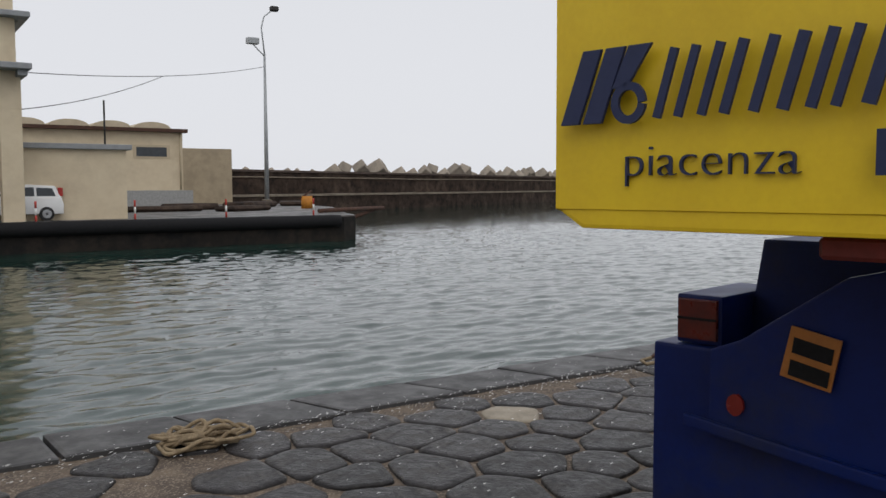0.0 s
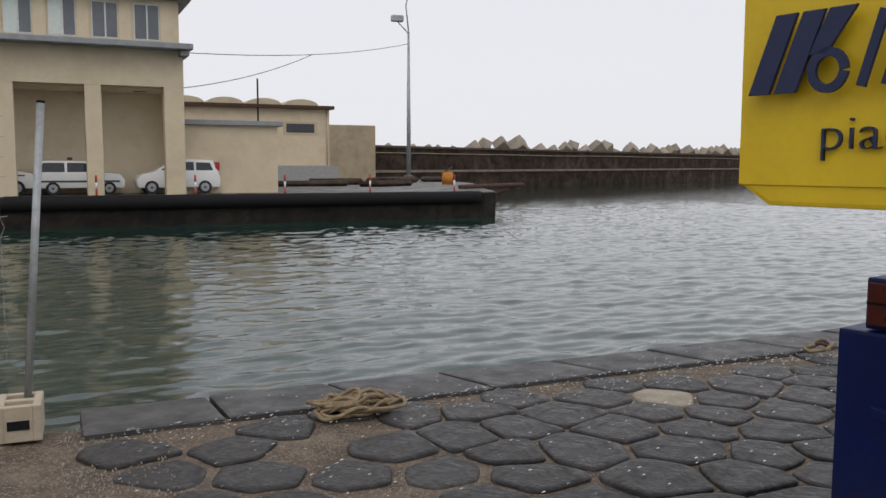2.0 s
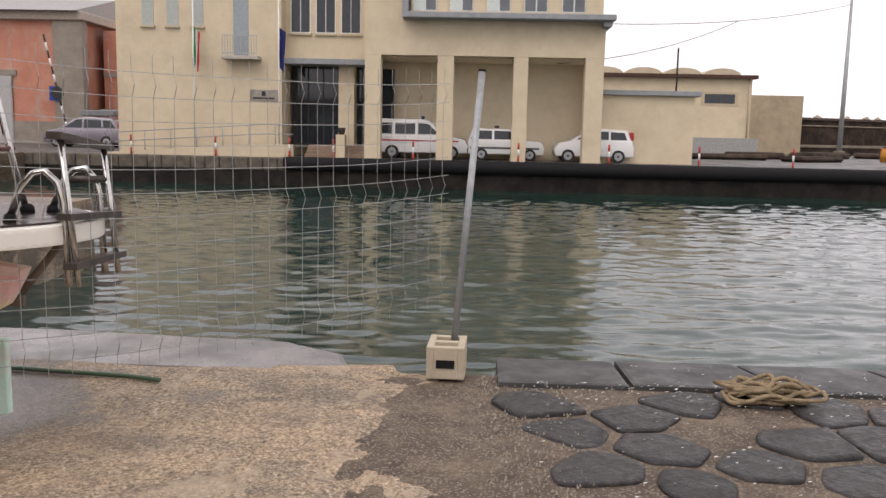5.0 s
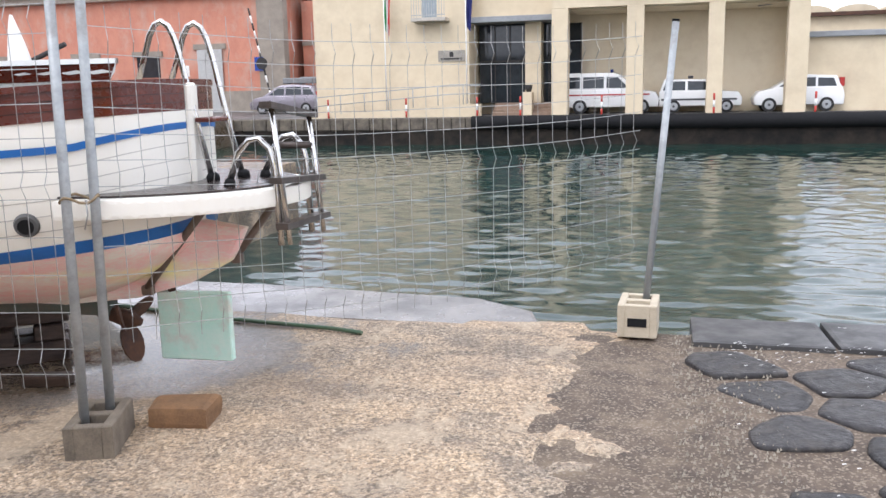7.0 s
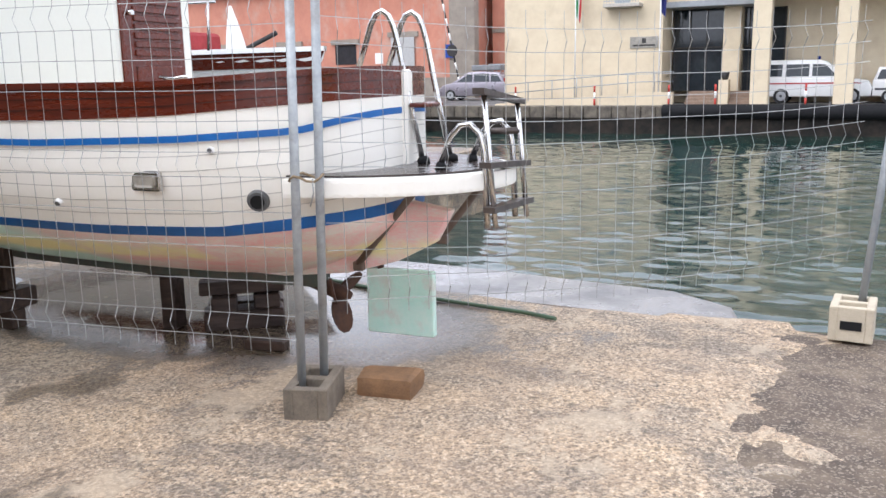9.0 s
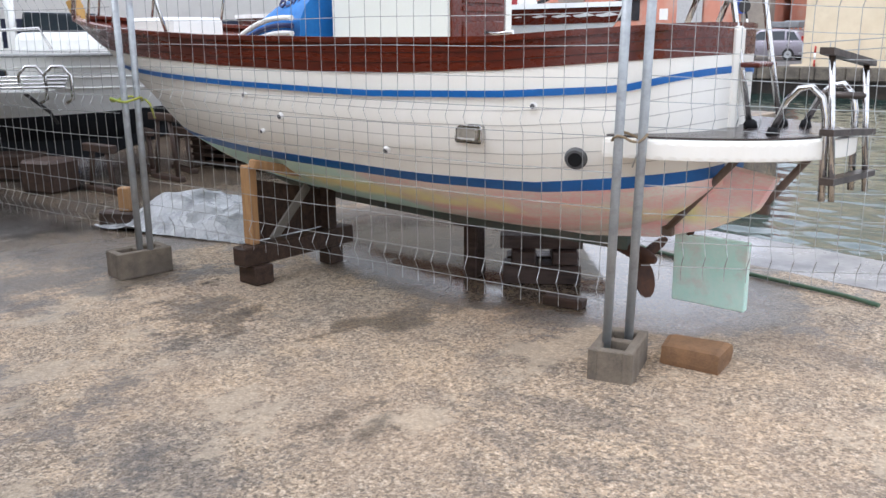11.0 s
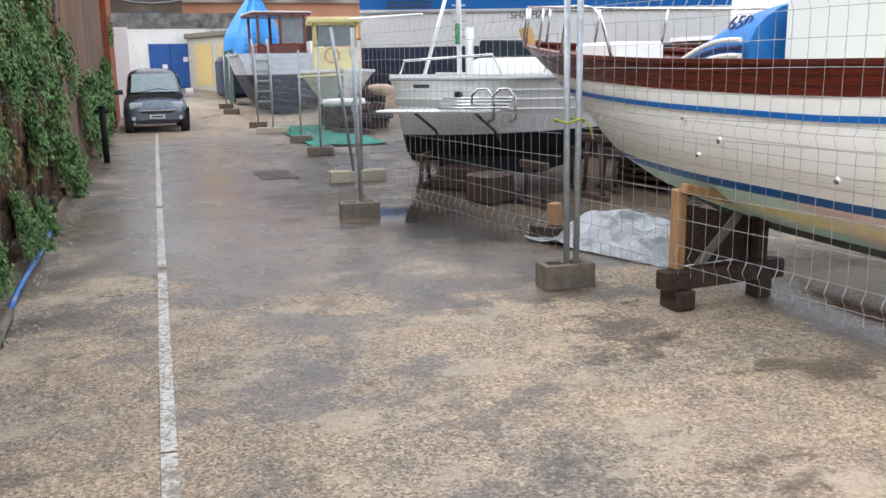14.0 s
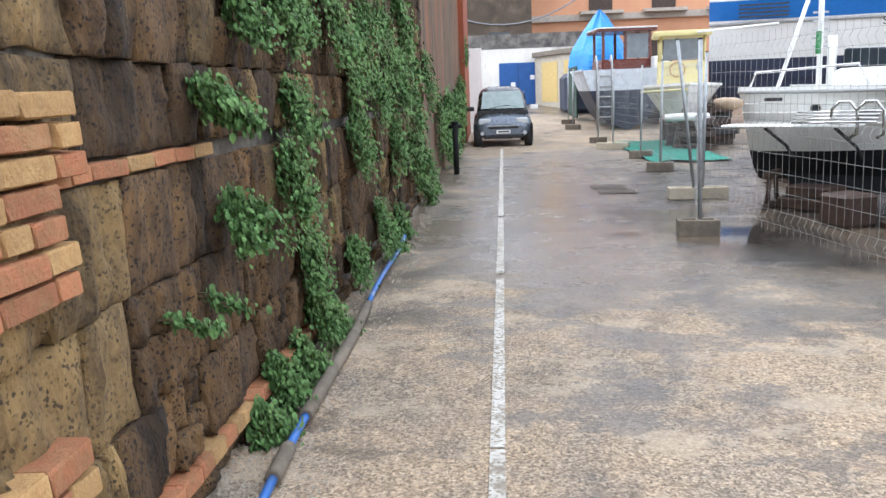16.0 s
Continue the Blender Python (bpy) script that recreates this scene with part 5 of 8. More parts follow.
# boarding ladder hung over the platform's end
BROWN_RAIL = mat("dark_bronze_rail", (0.10, 0.08, 0.07), (0.06, 0.05, 0.045), rough=0.35, metal=0.4, scale=10)
LAD_A, LAD_B = (Vector((-0.501, 0.225, 1.434)), Vector((-0.558, 0.225, 0.789))), (Vector((-0.529, -0.190, 1.383)), Vector((-0.582, -0.190, 0.782)))
lad = part("ladder", tube(LAD_A, 0.014, 8), CHROME, launch, "boarding ladder with chrome hoops and dark wooden rungs")
part("ladder_rail", tube(LAD_B, 0.014, 8), CHROME, lad)
for pts in (
    [(-0.282, 0.225, 1.082), (-0.334, 0.225, 1.215), (-0.385, 0.225, 1.267), (-0.433, 0.225, 1.275), (-0.482, 0.225, 1.229), (-0.502, 0.225, 1.151), (-0.509, 0.225, 1.006), (-0.516, 0.225, 0.787)],
    [(-0.287, -0.190, 1.086), (-0.347, -0.190, 1.214), (-0.392, -0.190, 1.260), (-0.441, -0.190, 1.271), (-0.489, -0.190, 1.220), (-0.505, -0.190, 1.143), (-0.513, -0.190, 0.984), (-0.520, -0.190, 0.780)],
):
    part("ladder_hoop", tube(pts, 0.016, 10), CHROME, lad)
    part("hoop_foot", tube([(pts[0][0], pts[0][1], 1.058), (pts[0][0], pts[0][1], 1.095)], [0.032, 0.02], 12), BLACK_RUBBER, lad)
for f in (0.02, 0.54, 0.86):
    a, b = LAD_A[0].lerp(LAD_A[1], f), LAD_B[0].lerp(LAD_B[1], f)
    d = (b - a).normalized()
    side = Vector((-d.y, d.x, 0)) * 0.03
    c0, c1 = a - d * 0.06, b + d * 0.05
    b_ = bmesh.new()
    vs = [b_.verts.new(q + h) for q in (c0, c1) for h in (side + Vector((0, 0, 0.014)), -side + Vector((0, 0, 0.014)), -side - Vector((0, 0, 0.014)), side - Vector((0, 0, 0.014)))]
    for fc in ((0, 1, 2, 3), (7, 6, 5, 4), (0, 4, 5, 1), (1, 5, 6, 2), (2, 6, 7, 3), (3, 7, 4, 0)):
        b_.faces.new([vs[k] for k in fc])
    bmesh.ops.recalc_face_normals(b_, faces=b_.faces[:])
    part("rung", b_, BROWN_RAIL, lad)
part("rung", tube([LAD_B[0].lerp(LAD_B[1], 0.27), LAD_B[0].lerp(LAD_B[1], 0.27) + Vector((0.16, 0.06, 0.0))], 0.018, 6), BROWN_RAIL, lad)
STRUT = mat("brown_strut", (0.16, 0.115, 0.09), (0.11, 0.08, 0.065), rough=0.5)
for p0, p1 in (((-0.15, 0.20, 0.97), (0.28, 0.06, 0.52)), ((-0.36, -0.20, 0.97), (-0.16, -0.05, 0.67))):
    strut = part("platform_strut", tube([p0, p1], 0.019, 8), STRUT, launch)
    part("strut_plate", box(p1[0] - 0.04, p1[0] + 0.02, p1[1] - 0.02, p1[1] + 0.02, p1[2] - 0.03, p1[2] + 0.02, 0.006), STRUT, strut)
rud = part("rudder", box(-0.14, 0.25, -0.022, 0.022, 0.145, 0.50, 0.006), mat("mint_paint", (0.50, 0.76, 0.66), (0.62, 0.78, 0.70), rough=0.6, scale=4, stain=(0.62, 0.40, 0.38), stain_scale=2.5, stain_amount=0.6), launch, "mint green rudder blade")
part("rudder_stock", tube([(0.18, 0, 0.48), (0.12, 0, 0.80)], 0.02, 8), RUST, rud)
prop = part("propeller", tube([(0.70, 0, 0.42), (0.42, 0, 0.34), (0.36, 0, 0.33)], [0.03, 0.045, 0.02], 10), RUST, launch, "rusty bronze propeller")
for k in range(3):
    bm = bmesh.new()
    bmesh.ops.create_cone(bm, cap_ends=True, segments=14, radius1=0.085, radius2=0.085, depth=0.012)
    bm.transform(Matrix.Translation((0.42, 0, 0.32)) @ pose(0, 0, 0, k * 120 + 180) @ Matrix.Translation((0, 0, 0.1)) @ pose(0, 0, 0, 0, 70, 25) @ Matrix.Diagonal((1.25, 0.75, 1, 1)))
    part("blade", bm, RUST, prop)
# bow rail
for side in (1, -1):
    rail = []
    for q in np.linspace(0.66, 0.985, 12):
        u, b = hull_at(q, SHEER(q))
        rail.append((u, side * (b - 0.03), SHEER(q) + 0.36))
    u0, b0 = hull_at(0.58, SHEER(0.58))
    part("guard_rail", tube([(u0, side * (b0 - 0.04), SHEER(0.58) + 0.03), (u0 + 0.12, side * (b0 - 0.04), SHEER(0.6) + 0.27), (u0 + 0.22, side * (b0 - 0.04), SHEER(0.62) + 0.34)] + rail, 0.012, 8), CHROME, launch)
    for q in (0.7, 0.8, 0.9, 0.97):
        u, b = hull_at(q, SHEER(q))
        part("stanchion", tube([(u + 0.10, side * (b - 0.03), SHEER(q) + 0.02), (u, side * (b - 0.03), SHEER(q) + 0.36)], 0.011, 8), CHROME, launch)
part("foredeck_box", box(4.4, 5.0, -0.25, 0.25, 1.4, 1.66, 0.03), WHITE, launch)
for u in (0.55, 1.1):
    part("cleat", tube([(u - 0.09, 0.42, SHEER(0.15) + 0.05), (u, 0.42, SHEER(0.15) + 0.04), (u + 0.09, 0.42, SHEER(0.15) + 0.05)], 0.012, 6), CHROME, launch)


# ---- what the launch stands on ----
def timber(x0, x1, y0, y1, z0, z1, mtl, parent, name="beam", label="", m=None):
    return part(name, box(x0, x1, y0, y1, z0, z1, 0.008, m=m), mtl, parent, label)


cradle = thing("boat_cradle", "timber cradle of dark beams with a pale corner post", "boat stand", pose(-4.64, 3.22, 0, 0, 0, 4))
timber(-0.12, 0.0, -0.52, 0.40, 0.12, 0.24, WOOD_DARK, cradle)
timber(-0.14, 0.04, -0.47, -0.33, 0.0, 0.12, WOOD_DARK, cradle, "foot")
timber(-0.12, 0.0, 0.18, 0.30, 0.0, 0.12, WOOD_DARK, cradle, "foot")
timber(-0.12, -0.04, -0.43, -0.36, 0.24, 0.74, WOOD_PALE, cradle, "post", "pale new timber post")
timber(-0.11, -0.03, 0.20, 0.28, 0.24, 0.58, WOOD_DARK, cradle, "post")
timber(-0.03, 0.03, -0.38, 0.37, -0.03, 0.03, WOOD_PALE, cradle, "cross_beam", m=Matrix.Translation((0, -0.06, 0.665)) @ pose(0, 0, 0, -14))
part("side_board", prism([(-0.34, 0.24), (0.27, 0.24), (0.27, 0.49), (-0.34, 0.64)], "x", -0.17, -0.135, 0.006), WOOD_DARK, cradle)
timber(-0.13, -0.115, -0.25, 0.2, -0.035, 0.035, mat("grey_timber", (0.22, 0.2, 0.17), rough=0.8), cradle, "brace", m=Matrix.Translation((0, -0.03, 0.40)) @ pose(0, 0, 0, 45))
stack = thing("keel_block", "stack of dark wet sleepers under the keel", "timber stack", pose(-3.444, 4.151, 0, 0, 0, 40))
SLEEPER = mat("weathered_sleeper", (0.075, 0.047, 0.036), (0.032, 0.02, 0.017), rough=0.5, scale=4, bump=0.5, stretch=(1, 7, 7))
for k, (a, b, c, d, z0, z1) in enumerate(((-0.24, 0.24, -0.20, -0.02, 0.0, 0.12), (-0.22, 0.25, 0.03, 0.2, 0.0, 0.12), (-0.19, -0.04, -0.24, 0.2, 0.125, 0.215), (0.06, 0.22, -0.2, 0.22, 0.125, 0.21), (-0.26, 0.25, -0.17, -0.03, 0.218, 0.30), (-0.25, 0.22, 0.0, 0.16, 0.218, 0.345))):
    timber(a, b, c, d, z0, z1, SLEEPER, stack, "sleeper")
prop_post = thing("prop_post", "dark wet timber prop under the keel", "timber prop", pose(-3.764, 3.871, 0, 0, 0, 10))
timber(-0.05, 0.05, -0.06, 0.06, 0.0, 0.33, SLEEPER, prop_post, "upright")
timber(-0.11, 0.09, -0.09, 0.09, 0.332, 0.40, SLEEPER, prop_post, "cap")
wedge = thing("wedge", "small timber wedge beside the keel stack", "wedge", pose(-2.95, 3.74, 0, 0, 0, 15))
part("timber", box(-0.12, 0.12, -0.05, 0.05, 0, 0.06, 0.01), WOOD_DARK, wedge)
hose = thing("hose", "green garden hose lying on the concrete", "hose", pose(-2.1, 4.95, 0.012))
part("tube", tube([(-1.6, 0.35, 0), (-0.9, 0.18, 0.002), (-0.3, 0.1, 0), (0.25, 0.03, 0.002), (0.45, -0.02, 0)], 0.014, 8), mat("dark_green_rubber", (0.05, 0.11, 0.06), (0.08, 0.12, 0.07), rough=0.5), hose)
pv2, pf2 = grid(-0.85, 0.85, -0.5, 0.5, 40, 26, lambda x, y: max(0.010 + 0.01 * abs(nz(x, y, 6, 9)), 0.015 + 0.36 * max(0, 1 - (x / 0.85) ** 2 - (y / 0.5) ** 2) ** 0.7 * (0.65 + 0.5 * nz(x, y, 1.0, 2.6)) + 0.05 * nz(x, y, 3, 7)))
plastic = sheet("plastic_sheet", pv2, pf2, mat("milky_plastic", (0.26, 0.27, 0.28), (0.44, 0.45, 0.46), rough=0.18, rough2=0.4, scale=5, bump=0.5, bscale=12), smooth=False)
plastic.matrix_world = pose(-6.35, 3.55, 0, 0, 0, 20)
tagged(plastic, "crumpled milky plastic sheet on the ground", "plastic sheet")

# ---- more land: the boatyard ----
yard = box(-90, -7.5, 5.30, 17.0, -4, -0.012)
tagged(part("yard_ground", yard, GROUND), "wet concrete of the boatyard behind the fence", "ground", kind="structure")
back = box(-120, -22, 17.0, 41.5, -4, -0.02)
tagged(part("yard_ground", back, GROUND), "concrete hardstanding at the head of the basin", "ground", kind="structure")


# ---- vehicles ----
TYRE = mat("tyre_rubber", (0.015, 0.015, 0.016), (0.03, 0.03, 0.03), rough=0.8, scale=20)
RIM = mat("alloy_rim", (0.42, 0.43, 0.44), (0.35, 0.36, 0.37), rough=0.35, metal=0.6, scale=10)
HEADLAMP = mat("headlamp_glass", (0.55, 0.57, 0.58), (0.45, 0.47, 0.48), rough=0.1, scale=9)
TAIL = mat("tail_lamp_red", (0.40, 0.02, 0.015), (0.3, 0.015, 0.01), rough=0.2)
BUMPER = mat("grey_bumper_plastic", (0.06, 0.06, 0.065), (0.08, 0.08, 0.085), rough=0.6)


def car(label, m, L, W, body, roof, panes, wheels, r, paint, name="car", bev=0.05):
    """body and roof: side outlines (x, z), front at +x; panes: side windows as outlines; the roof leans inwards."""
    c = thing(name, label, "car", m)
    bm = prism(body, "y", -W / 2, W / 2)
    bmesh.ops.bevel(bm, geom=bm.edges[:], offset=bev, segments=3, affect="EDGES", profile=0.5)
    for f in bm.faces:
        f.smooth = True
    shell = part("body", bm, paint, c)
    zlo, zhi = min(p[1] for p in roof), max(p[1] for p in roof)
    lean = lambda z: W / 2 - 0.03 - 0.14 * (z - zlo) / (zhi - zlo)
    bm = prism(roof, "y", -1, 1)
    for v in bm.verts:
        v.co.y = math.copysign(lean(v.co.z), v.co.y)
    bmesh.ops.bevel(bm, geom=bm.edges[:], offset=bev * 0.75, segments=3, affect="EDGES", profile=0.5)
    for f in bm.faces:
        f.smooth = True
    part("cabin", bm, paint, c)
    for k, poly in enumerate(panes):
        for s in (1, -1):
            bm = bmesh.new()
            vs = [bm.verts.new((x, s * (lean(z) + 0.004), z)) for x, z in poly]
            bm.faces.new(vs)
            part("side_window", bm, DARK_GLASS, c)
    for x in wheels:
        for s in (1, -1):
            bm = tube([(x, s * (W / 2 - 0.17), r), (x, s * (W / 2 + 0.012), r)], r, 22)
            w = part("wheel", bm, TYRE, c)
            part("rim", tube([(x, s * (W / 2 + 0.005), r), (x, s * (W / 2 + 0.022), r)], [r * 0.66, r * 0.6], 16), RIM, w)
            part("hub", tube([(x, s * (W / 2 + 0.01), r), (x, s * (W / 2 + 0.03), r)], r * 0.2, 8), BUMPER, w)
    return c, shell


def slab(p0, p1, p2, p3, mtl, name, parent, label="", t=0.0):
    bm = bmesh.new()
    bm.faces.new([bm.verts.new(p) for p in (p0, p1, p2, p3)])
    return part(name, bm, mtl, parent, label)


LIVERY = mat("red_livery_line", (0.45, 0.03, 0.03), rough=0.4, bump=0)
# delivery van under the portico
van, shell = car("white harbour patrol van with a blue beacon, parked under the portico", pose(-2.75, 45.3, 0) @ Matrix.Scale(1.12, 4), 4.2, 1.72, [(-2.1, 0.28), (2.08, 0.28), (2.12, 0.62), (1.95, 0.92), (1.05, 1.06), (-2.1, 1.06)], [(-2.08, 1.05), (1.15, 1.05), (0.35, 1.72), (0.1, 1.80), (-2.0, 1.80)], [[(-1.98, 1.12), (-1.35, 1.12), (-1.35, 1.62), (-1.95, 1.62)], [(-1.22, 1.12), (-0.3, 1.12), (-0.3, 1.62), (-1.22, 1.62)], [(-0.18, 1.12), (0.8, 1.12), (0.3, 1.60), (-0.18, 1.62)]], (-1.35, 1.38), 0.31, CAR_WHITE)
for s in (1, -1):
    part("livery_line", box(-1.9, 1.7, s * 0.868 - 0.004, s * 0.868 + 0.004, 0.80, 0.86), LIVERY, van)
part("bumper", box(1.85, 2.2, -0.84, 0.84, 0.3, 0.62, 0.04), BUMPER, van)
part("beacon", tube([(0.0, 0, 1.8), (0.0, 0, 1.95)], 0.07, 8), mat("blue_beacon", (0.02, 0.04, 0.2), rough=0.2), van)
# the older patrol hatchback
old, shell = car("white older hatchback with roof beacons, parked under the portico", pose(1.55, 45.2, 0) @ Matrix.Scale(1.14, 4), 3.4, 1.5, [(-1.7, 0.28), (1.68, 0.28), (1.72, 0.6), (1.55, 0.86), (0.75, 0.92), (-1.7, 0.92)], [(-1.68, 0.9), (0.85, 0.9), (0.3, 1.40), (-1.5, 1.43)], [[(-1.55, 0.95), (-0.62, 0.95), (-0.62, 1.33), (-1.42, 1.33)], [(-0.52, 0.95), (0.55, 0.95), (0.18, 1.32), (-0.52, 1.33)]], (-1.08, 1.08), 0.27, CAR_WHITE)
for s in (1, -1):
    part("side_strip", box(-1.6, 1.5, s * 0.758 - 0.006, s * 0.758 + 0.006, 0.52, 0.60), BUMPER, old)
part("beacon_bar", box(-0.5, -0.3, -0.5, 0.5, 1.44, 1.56, 0.02), BUMPER, old)
# the newer small hatchback
newer, shell = car("white small hatchback parked half behind a portico column", pose(6.0, 45.0, 0, 0, 0, 180) @ Matrix.Scale(1.1, 4), 3.6, 1.62, [(-1.8, 0.28), (1.76, 0.28), (1.82, 0.6), (1.6, 0.88), (0.9, 1.02), (-1.72, 1.02), (-1.82, 0.7)], [(-1.72, 1.0), (1.05, 1.0), (0.25, 1.50), (-0.4, 1.56), (-1.5, 1.50)], [[(-1.5, 1.06), (-0.75, 1.06), (-0.75, 1.42), (-1.38, 1.40)], [(-0.66, 1.06), (0.15, 1.06), (0.15, 1.42), (-0.66, 1.44)], [(0.24, 1.06), (0.8, 1.06), (0.24, 1.40)]], (-1.12, 1.18), 0.3, CAR_WHITE)
for s in (0.6, -0.6):
    part("tail_lamp", box(-1.80, -1.60, s - 0.14, s + 0.14, 1.05, 1.42, 0.02), TAIL, newer)
# silver people carrier beyond the office
SILVER = mat("silver_lilac_paint", (0.27, 0.25, 0.28), (0.24, 0.22, 0.25), rough=0.25, metal=0.5, scale=3, bump=0)
silver, shell = car("silver compact people carrier with a grey roof box", pose(-23.6, 52.0, 0, 0, 0, 183) @ Matrix.Scale(1.12, 4), 4.2, 1.7, [(-2.05, 0.25), (2.05, 0.25), (2.12, 0.6), (1.8, 0.88), (1.15, 1.0), (-2.0, 1.02), (-2.1, 0.7)], [(-2.0, 1.0), (1.3, 0.98), (0.3, 1.58), (-0.5, 1.64), (-1.6, 1.55)], [[(-1.8, 1.05), (-1.15, 1.05), (-1.1, 1.48), (-1.5, 1.46)], [(-1.05, 1.05), (-0.1, 1.05), (-0.1, 1.5), (-1.0, 1.5)], [(0.0, 1.05), (0.95, 1.05), (0.3, 1.48), (0.0, 1.5)]], (-1.3, 1.35), 0.31, SILVER)
part("roof_box", box(-1.6, 0.2, -0.4, 0.4, 1.68, 2.0, 0.09, seg=3), mat("grey_roof_box", (0.22, 0.23, 0.24), rough=0.5), silver)
part("tail_lamp", box(-2.06, -1.9, -0.8, 0.8, 0.85, 1.25, 0.02), TAIL, silver)

# microcar on the road, facing the camera
MICRO = mat("blue_grey_paint", (0.14, 0.16, 0.195), (0.12, 0.14, 0.175), rough=0.22, metal=0.4, scale=3, bump=0)
MICRO_BLACK = mat("gloss_black_shell", (0.012, 0.013, 0.016), rough=0.2, bump=0)
def loft_shell(stations, power=3.2, seg=28):
    """A closed rounded shell through stations (x, half width, bottom, top)."""
    bm = bmesh.new()
    rings = []
    for x, hw, z0, z1 in stations:
        ring = []
        for k in range(seg):
            a = 2 * math.pi * k / seg
            cy, cz = math.cos(a), math.sin(a)
            n = (abs(cy) ** power + abs(cz) ** power) ** (-1 / power)
            ring.append(bm.verts.new((x, hw * cy * n, (z0 + z1) / 2 + (z1 - z0) / 2 * cz * n)))
        rings.append(ring)
    for a, b in zip(rings, rings[1:]):
        for k in range(seg):
            bm.faces.new((a[k], a[(k + 1) % seg], b[(k + 1) % seg], b[k])).smooth = True
    bm.faces.new(rings[0][::-1])
    bm.faces.new(rings[-1])
    bmesh.ops.recalc_face_normals(bm, faces=bm.faces[:])
    return bm


micro = thing("car", "blue-grey two-seat microcar parked by the ivy-covered wall", "car", pose(-23.9, -0.21, 0, 0, 0, 2))
part("body", loft_shell([(-1.25, 0.60, 0.40, 0.85), (-1.2, 0.68, 0.28, 0.93), (-0.9, 0.74, 0.22, 0.98), (0.2, 0.755, 0.20, 0.98), (0.7, 0.75, 0.20, 0.93), (1.0, 0.73, 0.20, 0.84), (1.16, 0.69, 0.21, 0.75), (1.24, 0.60, 0.24, 0.64), (1.26, 0.52, 0.28, 0.58)]), MICRO, micro)
part("cabin", loft_shell([(-1.2, 0.52, 0.8, 1.15), (-1.12, 0.60, 0.8, 1.40), (-0.9, 0.61, 0.8, 1.51), (-0.3, 0.61, 0.8, 1.56), (0.1, 0.60, 0.8, 1.53), (0.34, 0.61, 0.8, 1.43), (0.7, 0.65, 0.8, 1.16), (0.98, 0.67, 0.78, 0.95)], 3.6), MICRO_BLACK, micro)
for s in (1, -1):
    slab((-0.25, s * 0.642, 0.98), (0.62, s * 0.662, 0.98), (0.22, s * 0.615, 1.38), (-0.25, s * 0.615, 1.42), DARK_GLASS, "side_window", micro)
    for x in (-0.92, 0.9):
        w = part("wheel", tube([(x, s * 0.56, 0.29), (x, s * 0.74, 0.29), (x, s * 0.765, 0.29)], [0.29, 0.29, 0.26], 24), TYRE, micro)
        part("rim", tube([(x, s * 0.76, 0.29), (x, s * 0.775, 0.29)], [0.19, 0.17], 16), RIM, w)
slab((1.0, -0.56, 0.985), (1.0, 0.56, 0.985), (0.40, 0.50, 1.425), (0.40, -0.50, 1.425), mat("windscreen", (0.16, 0.21, 0.20), (0.22, 0.27, 0.26), rough=0.05, bump=0), "windscreen", micro)
for s in (1, -1):
    part("headlamp", box(1.02, 1.225, s * 0.48 - 0.16, s * 0.48 + 0.16, 0.58, 0.74, 0.065, seg=4), HEADLAMP, micro)
    part("door_mirror", box(0.62, 0.74, s * 0.84 - 0.10, s * 0.84 + 0.10, 0.93, 1.05, 0.03, seg=2), WHITE if s > 0 else MICRO_BLACK, micro)
    part("fog_lamp", tube([(1.25, s * 0.55, 0.36), (1.275, s * 0.55, 0.36)], 0.05, 10), HEADLAMP, micro)
    part("wing_edge", box(0.55, 1.24, s * 0.752 - 0.012, s * 0.752 + 0.012, 0.22, 0.6, 0.01), MICRO_BLACK, micro)
part("grille", box(1.21, 1.265, -0.40, 0.40, 0.46, 0.56, 0.02), MICRO_BLACK, micro)
part("grille_bar", box(1.26, 1.28, -0.42, 0.42, 0.53, 0.56, 0.006), RIM, micro)
part("lower_intake", box(1.20, 1.268, -0.5, 0.5, 0.22, 0.33, 0.02), MICRO_BLACK, micro)
pl = part("number_plate", box(1.272, 1.285, -0.18, 0.18, 0.35, 0.44), WHITE, micro, "white plate with dark bar")
part("plate_bar", box(1.284, 1.288, -0.14, 0.14, 0.375, 0.415), DARK_IRON, pl)
part("wiper", tube([(0.99, -0.35, 0.985), (0.90, 0.1, 1.06), (0.96, 0.4, 1.0)], 0.012, 5), BLACK_RUBBER, micro)

# ---- striped posts along the far quay ----
for x in (-16.9, -12.7, -9.05, -6.9, -3.0, 2.1, 6.45, 10.75, 15.2, 20.0):
    b = thing("marker_post", "slim red and white steel marker post", "post", pose(x, QY + 0.45, 0), "marker posts")
    for k in range(3):
        part("stripe", tube([(0, 0, k * 0.32), (0, 0, (k + 1) * 0.32 - 0.002)], 0.05, 8), (RED_PAINT, WHITE)[k % 2], b)
tray = thing("salvage_frame", "rusty iron frame jutting from the pier end", "iron frame", pose(24.2, 46.0, 0))
for a, b in (((-2, 0, 0.15), (3.6, 2.2, 0.2)), ((-1.6, 0.8, 0.15), (3.3, 2.9, 0.2)), ((3.6, 2.2, 0.2), (3.3, 2.9, 0.2)), ((1.0, 1.2, -0.3), (3.0, 2.2, 0.15)), ((-1, 0.4, -0.1), (1.0, 1.2, -0.3))):
    part("iron_bar", tube([a, b], 0.13, 6), RUST, tray)
bin_ = thing("oil_drum", "orange-yellow drum beside a mooring post", "drum", pose(27.2, 58.5, 0))
part("drum", tube([(0, 0, 0), (0, 0, 0.9)], 0.42, 14), mat("orange_drum_paint", (0.55, 0.22, 0.02), (0.42, 0.16, 0.02), rough=0.6), bin_)
